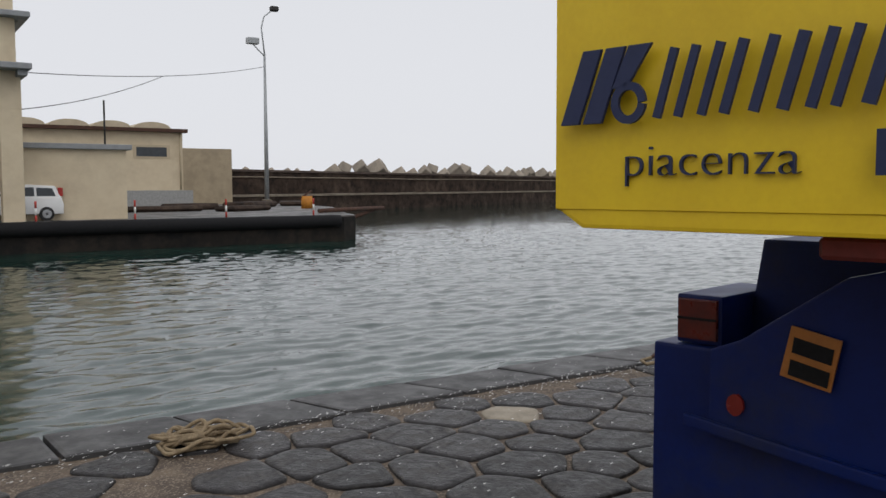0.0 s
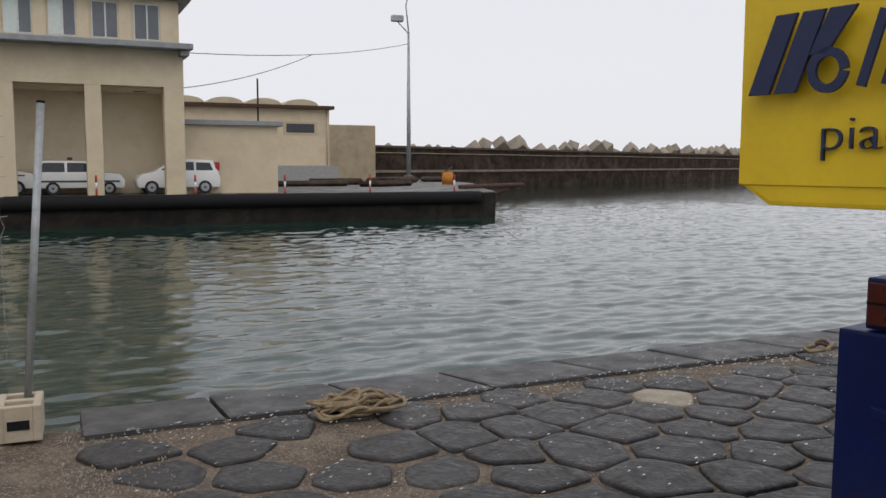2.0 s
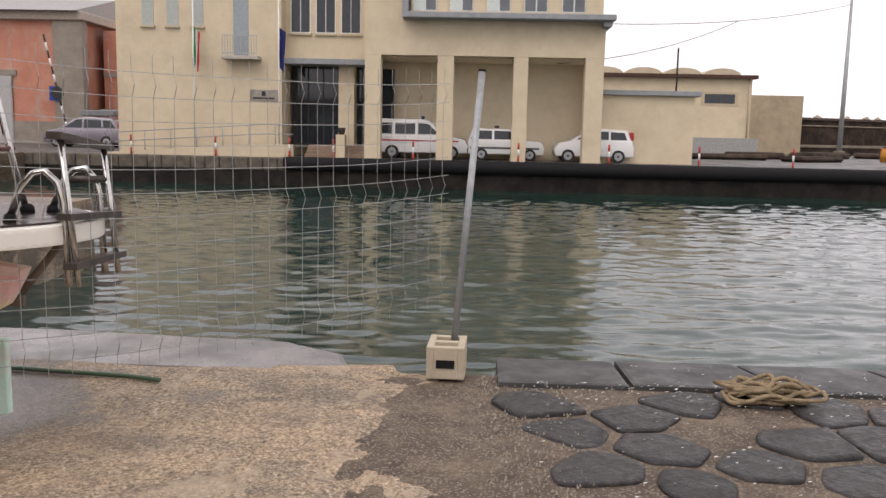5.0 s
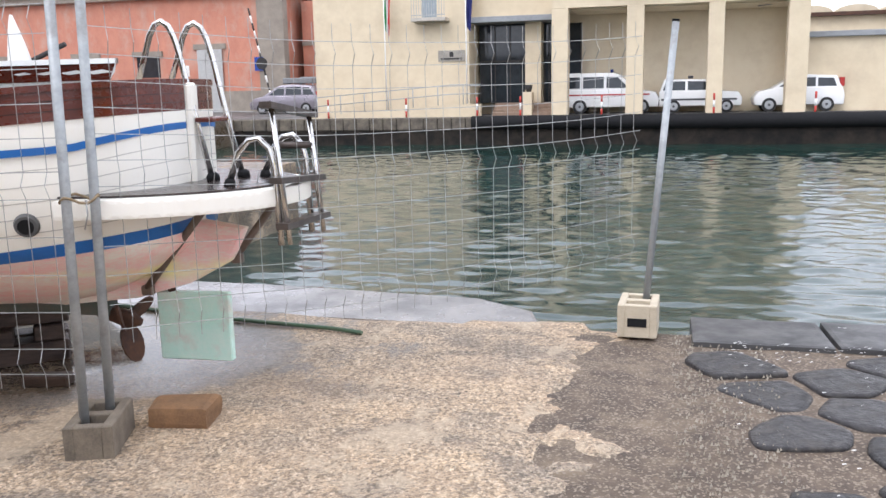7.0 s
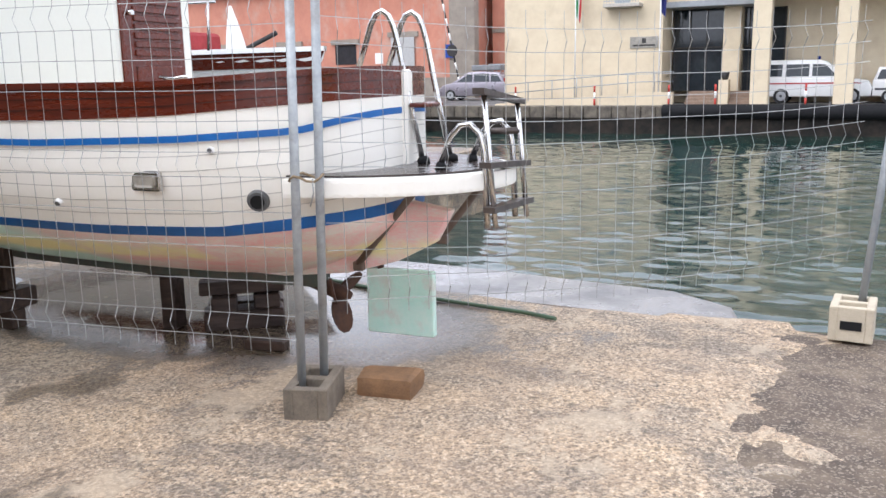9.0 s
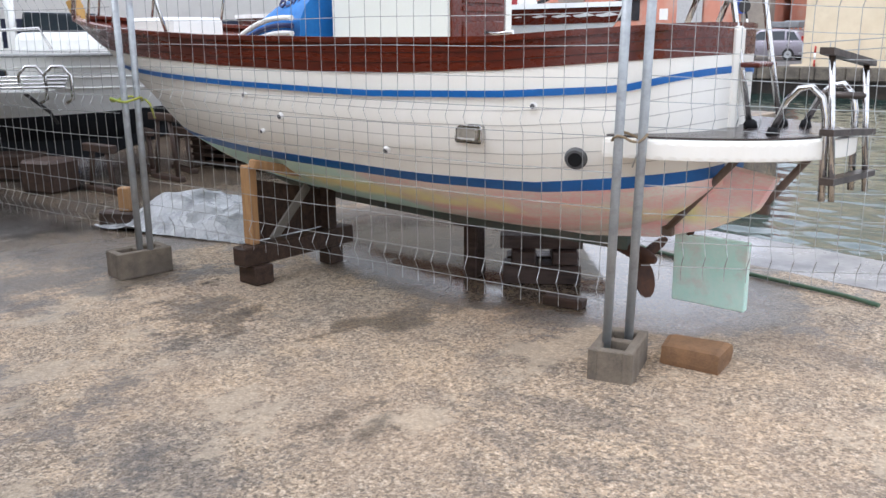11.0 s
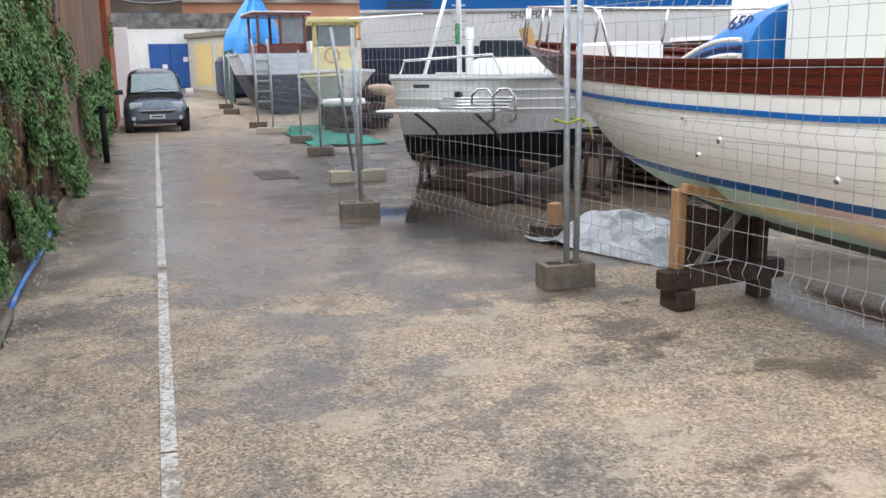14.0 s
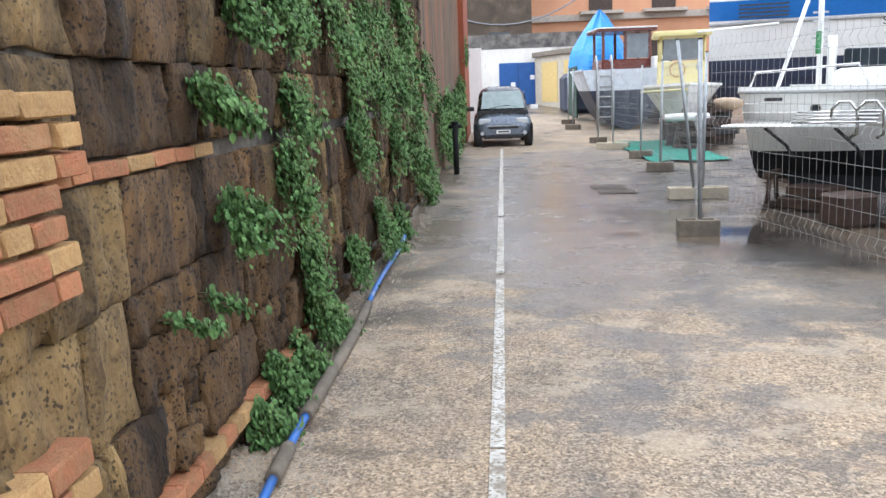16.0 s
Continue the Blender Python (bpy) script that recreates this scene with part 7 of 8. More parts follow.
big, bh, bat, bsh = simple_boat("fishing_vessel", "large white and blue fishing vessel ashore in the yard", pose(-31.6, 7.1, 0, 0, 0, 76), 22, 2.3, 4.41, 2.14, 0.6, (WHITE, mat("navy_planked_bottom", (0.035, 0.045, 0.085), (0.02, 0.025, 0.05), rough=0.6, scale=1, stretch=(0.3, 1, 8))), transom=0.93, stripe=(0.45, 1.05, HULL_BLUE), rake=0.12, flare=0.95)
letters("name_lettering", "SHA-MARI", 0.32, Matrix.Translation((5.79, -2.36, 3.10)) @ pose(0, 0, 0, 90), mat("dark_script", (0.05, 0.05, 0.06)), big, 0.02)
for k in range(5):
    part("ladder_rung", box(3.1, 3.55, -2.42, -2.36, 2.39 + k * 0.26, 2.45 + k * 0.26), mat("grey_rung", (0.45, 0.46, 0.47), rough=0.5), big)
for k in range(4):
    part("vent_slat", box(0.9, 2.4, -2.42, -2.36, 3.42 + k * 0.12, 3.47 + k * 0.12), DARK_IRON, big)
part("rub_strake", tube([(bat(q, 3.28)[0], -bat(q, 3.28)[1] - 0.02, 3.28) for q in np.linspace(0, 0.9, 14)], 0.06, 6), mat("grey_rub_rail", (0.35, 0.35, 0.34), rough=0.6), big)
part("deck_house", box(5, 14, -1.2, 1.2, 4.31, 6.01, 0.1), WHITE, big)
part("keel_cradle", box(3, 17, -1.0, 1.0, 0, 0.75, 0.05), WOOD_DARK, big)
brown, h1, a1, s1 = simple_boat("rowing_boat", "brown varnished wooden rowing boat among the others", pose(-15.4, 6.6, 0.5, 0, 0, 8), 4.6, 0.9, 1.1, 0.6, 0.2, (mat("brown_varnish", (0.14, 0.05, 0.03), (0.09, 0.035, 0.02), rough=0.4, stretch=(1, 6, 6)), WOOD_DARK), transom=0.6)
part("chock", box(1, 3, -0.4, 0.4, -0.5, 0.25, 0.02), WOOD_DARK, brown)
sail, h2, a2, s2 = simple_boat("motor_boat", "white motor boat with mahogany rail and a red cover", pose(-12.6, 8.6, 0.4, 0, 0, 6), 6.4, 1.2, 1.42, 0.7, 0.3, (GEL, BLUE_HULL), transom=0.7, stripe=(0.0, 0.22, MAHOGANY))
part("cabin", box(1.2, 3.6, -0.8, 0.8, 1.35, 2.0, 0.15, seg=3), GEL, sail)
part("cover", box(3.2, 4.4, -0.7, 0.7, 1.4, 1.75, 0.12, seg=3), mat("red_canvas", (0.30, 0.025, 0.03), (0.22, 0.02, 0.02), rough=0.8), sail)
part("windscreen", box(1.5, 3.2, -0.62, -0.58, 1.98, 2.28, 0.01), DARK_GLASS, sail)
part("chock", box(1, 5, -0.4, 0.4, -0.4, 0.4, 0.02), WOOD_DARK, sail)
for k in range(6):
    q = 0.35 + 0.1 * k
    part("stanchion", tube([(6.4 * q, -1.1, 1.45), (6.4 * q, -1.05, 2.0)], 0.016, 5), CHROME, sail)
part("guard_rail", tube([(6.4 * 0.35, -1.05, 2.0), (6.4 * 0.85, -0.9, 2.02)], 0.016, 6), CHROME, sail)
# boats on the water's edge, seen over the launch's bulwark
skiff, h3, a3, s3 = simple_boat("fishing_skiff", "pale green open boat with steel rails and a red float", pose(-14.6, 14.0, 0.1, 0, 0, 20), 3.0, 0.8, 1.62, 1.1, 0.5, (mat("pale_green_paint", (0.40, 0.52, 0.42), rough=0.5), mat("dark_red_bottom", (0.10, 0.03, 0.03), rough=0.8)), transom=0.7)
part("console", box(0.6, 1.3, -0.4, 0.3, 1.5, 2.25, 0.04), WHITE, skiff)
part("name_board", box(0.3, 1.6, -0.55, -0.5, 2.32, 2.5), WHITE, skiff)
part("lettering_bar", box(0.5, 1.4, -0.556, -0.551, 2.38, 2.44), DARK_IRON, skiff)
for u in (1.5, 1.9, 2.4, 3.0):
    part("rail_hoop", tube([(u, -0.7, 1.6), (u + 0.1, -0.65, 2.05), (u + 0.3, -0.65, 2.05), (u + 0.4, -0.7, 1.6)], 0.018, 6), CHROME, skiff)
part("red_float", tube([(1.9, -0.2, 1.55), (1.9, -0.2, 2.0)], 0.16, 10), RED_PAINT, skiff)
part("white_float", tube([(2.4, -0.5, 1.62), (2.4, -0.5, 1.66), (2.4, -0.5, 1.80)], [0.05, 0.11, 0.05], 10), WHITE, skiff)
part("chock", box(0.5, 2.2, -0.35, 0.35, -0.1, 0.6, 0.02), WOOD_DARK, skiff)
part("gangway", tube([(1.9, -0.4, 1.62), (3.5, -0.5, 2.35)], 0.05, 6), DARK_IRON, skiff)
dingy = thing("upturned_dinghy", "white dinghy stood on end with a grey cover", "dinghy", pose(-11.7, 14.4, 0.0, 0, 0, 10))
bm = bmesh.new()
rings = []
for i in range(11):
    t = i / 10
    w = 0.42 * math.sin(math.pi * min(0.5 + t * 0.5, 0.995)) ** 0.7
    rings.append([bm.verts.new((w * math.cos(a) - 0.3 * t, 0.25 * math.sin(a) * math.sin(math.pi * (0.45 + t * 0.5)), 3.0 * t)) for a in np.linspace(0, 2 * math.pi, 13)[:-1]])
for a, b in zip(rings, rings[1:]):
    for k in range(12):
        bm.faces.new((a[k], a[(k + 1) % 12], b[(k + 1) % 12], b[k])).smooth = True
part("hull", bm, WHITE, dingy)
part("blue_band", box(-0.06, 0.06, -0.27, -0.2, 0.3, 1.9, 0.01), HULL_BLUE, dingy)

# ---- the old retaining wall along the road ----
TUFF = mat("weathered_tuff", (0.155, 0.088, 0.034), (0.046, 0.028, 0.015), rough=0.92, scale=3.0, bump=1.0, fine=26, stain=(0.016, 0.012, 0.009), stain_scale=2.2, stain_amount=0.9, stretch=(1, 1, 0.45), vary=0.45, bscale=30, place=True, grit=(95, 0.70, (0.016, 0.011, 0.008)))
TUFF_PALE = mat("ochre_tuff", (0.25, 0.165, 0.068), (0.13, 0.085, 0.038), rough=0.92, scale=6.0, bump=1.0, fine=45, stain=(0.05, 0.036, 0.020), stain_scale=3.0, stain_amount=0.8, stretch=(1, 1, 0.5), vary=0.3, bscale=34, place=True, grit=(105, 0.72, (0.06, 0.042, 0.022)))
WALL_CORE = mat("wall_mortar", (0.10, 0.085, 0.068), (0.05, 0.042, 0.034), rough=0.95, scale=6, bump=0.8, fine=60, stain=(0.22, 0.20, 0.17), stain_scale=7, stain_amount=0.5)
BRICK = mat("old_brick", (0.40, 0.15, 0.07), (0.30, 0.15, 0.07), rough=0.88, scale=16, bump=0.5, fine=120, bscale=60, place=True, vary=0.25, stain=(0.45, 0.30, 0.14), stain_scale=3, stain_amount=0.6)
WALL_Y = -1.36
wall_ob = tagged(part("wall_south", box(-27.5, -1.6, -2.2, WALL_Y - 0.022, -0.3, 4.6), WALL_CORE), "old tuff retaining wall with brick courses and plants", "wall", kind="structure")
FAR_WALL = mat("streaked_far_wall", (0.16, 0.10, 0.055), (0.05, 0.036, 0.026), rough=0.92, scale=2.2, bump=0.8, fine=25, stain=(0.26, 0.085, 0.035), stain_scale=0.8, stain_amount=0.95, stretch=(1, 1, 0.3))
tagged(part("wall_far_face", box(-27.5, -13.0, WALL_Y - 0.021, WALL_Y + 0.01, -0.3, 4.6), FAR_WALL), "dark streaked far stretch of the wall with rusty patches", "wall", kind="structure")
tagged(part("ground_behind", box(-1.6, 30, -60, -1.452, -1.0, -0.004), GROUND), "worn concrete behind the road", "ground", kind="structure")
RUSTY = mat("rust_red_render", (0.30, 0.075, 0.03), (0.18, 0.05, 0.025), rough=0.9, scale=1.4, bump=0.3, stretch=(1, 1, 0.4), stain=(0.10, 0.07, 0.05), stain_scale=1.0)
tagged(part("wall_buttress", box(-27.6, -24.6, WALL_Y + 0.012, WALL_Y + 0.16, 0.0, 4.6), RUSTY), "rust-red rendered pier of the wall", "wall", kind="structure")
rw = random.Random(11)
STONES = []
for _ in range(9):
    b = box(-0.5, 0.5, -0.5, 0.5, -0.5, 0.5)
    bmesh.ops.subdivide_edges(b, edges=b.edges[:], cuts=6, use_grid_fill=True)
    seed = rw.uniform(0, 50)
    for v in b.verts:
        x, y, z = v.co
        rim = max(abs(x), abs(z)) * 2
        # upright weathering hollows, worn rounded rims
        v.co.x += 0.05 * nz(z * 2.0, seed, 1.0) * min(1.0, abs(x) * 2.2)
        v.co.z += 0.035 * nz(x * 2.5, seed, 4.0)
        if y > 0:
            v.co.y += 0.28 * nz(x * 3.2, z * 0.9, seed) + 0.10 * nz(x * 7, z * 5, seed + 3) - 0.10 * max(0.0, rim - 0.72) * 2.2 + 0.07 * nz(x * 14, z * 9, seed + 6)
    for f in b.faces:
        f.smooth = True
    me = bpy.data.meshes.new("stone")
    b.to_mesh(me)
    b.free()
    me.materials.append(TUFF)
    STONES.append(me)
OCHRE_STONES = []
for me in STONES:
    twin = me.copy()
    twin.materials.clear()
    twin.materials.append(TUFF_PALE)
    OCHRE_STONES.append(twin)
courses = [(0.0, 0.10), (0.19, 0.50), (0.50, 0.88), (0.88, 1.26), (1.33, 1.62), (1.62, 2.12), (2.12, 2.6), (2.6, 3.1)]
for z0, z1 in courses:
    x = -13.0
    while x < -1.6:
        tall = z1 - z0 > 0.2
        w = rw.choice((rw.uniform(0.09, 0.16), rw.uniform(0.12, 0.24), rw.uniform(0.24, 0.42))) if tall else rw.uniform(0.3, 0.5)
        pale = x > -2.75 + rw.uniform(-0.3, 0.2) or rw.random() < 0.09
        cut_z = z0 + (z1 - z0) * rw.uniform(0.35, 0.65)
        for a, b in (((z0, cut_z), (cut_z, z1)) if tall and w < 0.2 and rw.random() < 0.4 else ((z0, z1),)):
            o = new("stone", rw.choice(OCHRE_STONES if pale else STONES))
            o.parent = wall_ob
            o.matrix_local = Matrix.Translation((x + w / 2, WALL_Y - 0.058 + rw.uniform(-0.022, 0.022), (a + b) / 2)) @ pose(0, 0, 0, rw.uniform(-1, 1), rw.uniform(-1.5, 1.5), rw.uniform(-3, 3)) @ Matrix.Diagonal((w * rw.uniform(0.97, 1.02), 0.16, (b - a) * rw.uniform(0.96, 0.995), 1))
        x += w
b = box(-0.5, 0.5, -0.5, 0.5, -0.5, 0.5, 0.10, seg=2)
for v in b.verts:
    v.co += Vector((rw.uniform(-1, 1), rw.uniform(-1, 1), rw.uniform(-1, 1))) * 0.035
BRICK_ME = bpy.data.meshes.new("brick")
b.to_mesh(BRICK_ME)
b.free()
BRICK_ME.materials.append(BRICK)
YELLOW_BRICK_ME = BRICK_ME.copy()
YELLOW_BRICK_ME.materials.clear()
YELLOW_BRICK_ME.materials.append(mat("yellow_brick", (0.46, 0.29, 0.12), (0.38, 0.22, 0.09), rough=0.9, scale=16, bump=0.5, fine=120, bscale=60, place=True, vary=0.2, stain=(0.24, 0.14, 0.07), stain_scale=9, stain_amount=0.5))


def brick(x, y, z, lx, ly, lz, rz=0.0):
    o = new("brick", YELLOW_BRICK_ME if rw.random() < 0.35 else BRICK_ME)
    o.parent = wall_ob
    o.matrix_local = Matrix.Translation((x, y, z)) @ pose(0, 0, 0, rw.uniform(-2, 2), rw.uniform(-1.5, 1.5), rz) @ Matrix.Diagonal((lx, ly, lz, 1))


x = -5.2
while x < -2.3:
    w = rw.uniform(0.10, 0.17)
    brick(x + w / 2, WALL_Y + 0.005, 0.145, w, 0.14, 0.06 + rw.uniform(0, 0.012))
    x += w + 0.008
x = -3.6
while x < -1.8:
    w = rw.uniform(0.10, 0.24)
    brick(x + w / 2, WALL_Y - 0.03, 1.295, w, 0.12, 0.05)
    x += w + 0.012
for k, edge in enumerate((-2.30, -2.31, -2.27, -2.27, -2.42, -2.38, -2.37)):
    x = edge
    while x < -1.7:
        w = rw.choice((0.12, 0.25, 0.25, 0.16))
        brick(x + w / 2, WALL_Y + 0.012 + rw.uniform(-0.012, 0.012), 1.035 + 0.076 * k, w - 0.006, 0.17, 0.063, rw.uniform(-2, 2))
        x += w
for k, edge in enumerate((-2.29, -2.27)):
    x = edge
    while x < -1.6:
        w = rw.choice((0.14, 0.25, 0.22))
        brick(x + w / 2, WALL_Y + 0.012, 0.50 + 0.088 * k, w - 0.006, 0.17, 0.074, rw.uniform(-2, 2))
        x += w

# ---- plants on the wall ----
def leaf_mat():
    m = mat("ivy_leaf", (0.070, 0.150, 0.045), (0.145, 0.23, 0.08), rough=0.65, spec=0.2, scale=2.5, bump=0.0, fine=30)
    n, l = m.node_tree.nodes, m.node_tree.links
    p = n["Principled BSDF"]
    geo = n.new("ShaderNodeNewGeometry")
    hs = n.new("ShaderNodeHueSaturation")
    mr = n.new("ShaderNodeMapRange")
    l.new(geo.outputs["Random Per Island"], mr.inputs[0])
    mr.inputs[3].default_value, mr.inputs[4].default_value = 0.55, 1.45
    l.new(mr.outputs[0], hs.inputs["Value"])
    old_link = p.inputs["Base Color"].links[0]
    l.new(old_link.from_socket, hs.inputs["Color"])
    l.new(hs.outputs[0], p.inputs["Base Color"])
    p.inputs["Subsurface Weight"].default_value = 0.0
    return m


LEAF = leaf_mat()
STEM = mat("brown_stem", (0.10, 0.07, 0.04), (0.14, 0.10, 0.05), rough=0.9)
rp = random.Random(21)


def plant(x, z, r, droop=1.6, dense=1.0, size=0.026):
    p = thing("wall_plant", "leafy green creeper hanging from the old wall", "plant", pose(x, WALL_Y + 0.02, max(z, 0.02)), "wall plants")
    nstem = max(3, int(7 * dense))
    verts, faces, sb = [], [], bmesh.new()
    far = x < -8.5
    for s in range(nstem):
        a = rp.uniform(-1, 1)
        px, py, pz = rp.uniform(-0.3, 0.3) * r, 0.0, rp.uniform(0.0, 0.7) * r
        line = [(px, py, pz)]
        steps = 9
        for k in range(steps):
            px += r * (0.10 * a + rp.uniform(-0.07, 0.07))
            py = min(0.20, max(0.01, py + rp.uniform(-0.012, 0.035)))
            pz -= r * droop / steps * rp.uniform(0.4, 1.5) if k > 1 else -0.05 * r
            pz = max(pz, -max(z, 0.02) + 0.02)
            line.append((px, py, pz))
            for q in range(int((14 if far else 24) * dense)):
                c = Vector((px, py, pz)) + Vector((rp.gauss(0, 0.15) * r, abs(rp.gauss(0, 0.045)) + 0.005, rp.gauss(0, 0.14) * r))
                c.z = max(c.z, -max(z, 0.02) + 0.01)
                sz = size * rp.uniform(0.55, 1.5) * (1.5 if far else 1.0)
                t = Vector((rp.uniform(-1, 1), rp.uniform(0.0, 0.6), rp.uniform(-1.0, 0.4))).normalized()
                nn = Vector((rp.uniform(-0.6, 0.6), 1, rp.uniform(-0.2, 0.9))).normalized()
                sd = t.cross(nn).normalized()
                base = len(verts)
                for u, v, w in ((0, 0, 0), (0.18, 0.40, -0.06), (0.62, 0.46, -0.12), (1, 0, -0.20), (0.62, -0.46, -0.12), (0.18, -0.40, -0.06), (0.5, 0, 0.04)):
                    verts.append(c + sz * (u * t + v * sd + w * nn))
                faces += [(base + e, base + (e + 1) % 6, base + 6) for e in range(6)]
        tube(line, 0.004, 4, bm=sb)
    part("stem", sb, STEM, p)
    me = bpy.data.meshes.new("leaves")
    me.from_pydata(verts, [], faces)
    me.materials.append(LEAF)
    o = new("leaves", me)
    o.parent = p
    o["kind"] = "stuff"


for x, z, r in ((-4.84, 1.94, 0.22), (-5.98, 1.96, 0.30), (-7.27, 1.97, 0.36), (-4.4, 2.0, 0.14), (-3.35, 1.50, 0.10), (-4.70, 1.41, 0.22), (-6.54, 1.19, 0.25), (-4.59, 1.05, 0.26), (-3.60, 1.02, 0.12), (-4.94, 0.55, 0.22), (-4.97, 0.25, 0.2), (-4.55, 0.06, 0.2), (-5.35, 0.08, 0.18), (-6.25, 0.30, 0.2), (-7.69, 1.52, 0.30), (-10.21, 1.83, 0.45), (-11.15, 1.23, 0.45), (-8.95, 1.01, 0.33), (-12.83, 1.67, 0.45), (-7.62, 0.39, 0.32), (-9.03, 0.10, 0.30), (-3.72, 0.06, 0.12), (-4.04, 0.16, 0.15), (-3.85, 1.85, 0.12), (-12.69, 0.40, 0.40), (-15.4, 1.0, 0.55), (-6.68, 1.67, 0.30), (-9.22, 1.55, 0.40), (-10.47, 0.75, 0.38), (-8.2, 0.12, 0.24), (-5.6, 2.3, 0.30), (-8.4, 2.1, 0.40), (-9.6, 2.3, 0.40), (-11.6, 0.25, 0.3)):
    plant(x, z, r)
for x, z, r in ((-16.6, 0.55, 0.6), (-17.6, 0.9, 0.6), (-20.6, 0.8, 0.75), (-22.6, 1.2, 0.7), (-25.2, 2.6, 0.6), (-19.0, 0.5, 0.6)):
    plant(x, z, r, 1.0, 1.6, 0.04)
for x, z in ((-2.92, 0.74), (-3.31, 0.74)):
    plant(x, z, 0.05, 1.2, 0.25, 0.028)

# ---- along the foot of the wall ----
pipe = thing("water_pipe", "blue plastic pipe half covered with cement along the wall", "pipe", pose(0, 0, 0))
xs_p = np.arange(-9.2, -2.0, 0.4)
PIPE_Y = lambda x: -1.08 - 0.022 * (-x - 3.2) + 0.012 * math.sin(x * 2.1)
for a, b, mtl in ((-9.2, -6.0, 1), (-6.0, -3.9, 0), (-3.9, -3.55, 1), (-3.55, -3.25, 0), (-3.25, -2.0, 1)):
    pts = [(x, PIPE_Y(x), 0.035) for x in np.linspace(a, b, 8)]
    if mtl:
        part("blue_length", tube(pts, 0.020, 8), mat("blue_pipe", (0.015, 0.12, 0.45), (0.05, 0.14, 0.36), rough=0.45, scale=12, stain=(0.4, 0.38, 0.33), stain_scale=6, stain_amount=0.4), pipe)
    else:
        part("cement_cover", tube(pts, 0.034, 9), CEMENT, pipe, "rough cement over the pipe")
GRAVEL = mat("pale_gravel", (0.42, 0.38, 0.31), (0.25, 0.22, 0.18), rough=0.95, scale=40, bump=0.3)
gvv, gff = [], []
rg = random.Random(8)
for _ in range(5200):
    x = -2.0 - 10.5 * rg.random() ** 1.3
    y = PIPE_Y(x) + (-rg.uniform(0.03, 0.26) if rg.random() < 0.85 else rg.uniform(0.03, 0.22))
    s = rg.uniform(0.004, 0.011)
    base = len(gvv)
    z = ground_z(x, y)
    gvv += [(x - s, y - s * 0.6, z), (x + s, y - s * 0.5, z), (x + s * 0.3, y + s, z), (x, y, z + s * 1.1)]
    gff += [(base, base + 1, base + 3), (base + 1, base + 2, base + 3), (base + 2, base, base + 3)]
for _ in range(2600):
    x, y = rg.uniform(-0.9, 0.7), rg.uniform(3.0, 5.3)
    if rg.random() > 1.2 - abs(x):
        continue
    s = rg.uniform(0.003, 0.008)
    base = len(gvv)
    z = ground_z(x, y) if x < 0.2 else 0.0
    gvv += [(x - s, y - s * 0.6, z - 0.01), (x + s, y - s * 0.5, z - 0.01), (x + s * 0.3, y + s, z - 0.01), (x, y, z + s * 0.8)]
    gff += [(base, base + 1, base + 3), (base + 1, base + 2, base + 3), (base + 2, base, base + 3)]
gr = sheet("gravel", gvv, gff, GRAVEL, False)
tagged(gr, "loose pale gravel and shell grit", "gravel", kind="stuff")
# worn white line, in pieces as the paint has broken
LINE = mat("worn_road_paint", (0.62, 0.60, 0.55), (0.50, 0.47, 0.41), rough=0.8, scale=12, bump=0.2, stain=(0.22, 0.18, 0.135), stain_scale=7, stain_amount=0.95, grit=(75, 0.58, (0.27, 0.225, 0.17)))
for a, b in ((-22.0, -10.3), (-10.15, -7.1), (-6.95, -3.6), (-3.58, -1.0)):
    lv, lf = grid(a, b, -0.252, -0.188, max(2, int((b - a) / 0.5)), 1, lambda x, y: ground_z(x, y) + 0.006)
    tagged(sheet("road_line", lv, lf, LINE), "worn white painted line on the road", "road marking", kind="structure")
GRATE = mat("rusty_grating", (0.13, 0.10, 0.08), (0.08, 0.065, 0.055), rough=0.7, scale=8)
for cx, cy in ((-12.95, 1.36), (-12.38, 1.40)):
    g = thing("drain_grate", "rusty iron drain grating in the wet road", "drain grate", pose(cx, cy, ground_z(cx, cy) + 0.004))
    part("frame", box(-0.24, 0.24, -0.26, 0.26, 0, 0.006), GRATE, g)
    for k in range(8):
        part("bar", box(-0.22 + 0.058 * k, -0.19 + 0.058 * k, -0.24, 0.24, 0.006, 0.012), GRATE, g)
post = thing("bollard", "black iron bollard with a cross-bar near the wall", "bollard", pose(-15.6, -1.02, 0))
part("shaft", tube([(0, 0, 0), (0, 0, 0.9)], 0.05, 10), BLACK_RUBBER, post)
part("cross_bar", tube([(0, -0.12, 0.86), (0, 0.12, 0.86)], 0.035, 8), BLACK_RUBBER, post)
part("knob", tube([(0, 0, 0.9), (0, 0, 0.95)], 0.06, 10), BLACK_RUBBER, post)

# ---- the end of the road ----
DIRTY_WHITE = mat("mouldy_whitewash", (0.72, 0.69, 0.63), (0.58, 0.55, 0.50), rough=0.9, scale=0.9, bump=0.2, stain=(0.10, 0.095, 0.085), stain_scale=0.7, stain_amount=0.9, stretch=(1, 1, 0.6))
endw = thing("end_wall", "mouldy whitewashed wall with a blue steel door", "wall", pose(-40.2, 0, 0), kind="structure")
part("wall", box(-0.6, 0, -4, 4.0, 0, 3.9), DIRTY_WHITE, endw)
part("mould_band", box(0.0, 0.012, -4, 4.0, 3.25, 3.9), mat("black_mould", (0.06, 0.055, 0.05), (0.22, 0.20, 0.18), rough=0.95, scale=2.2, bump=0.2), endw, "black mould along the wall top")
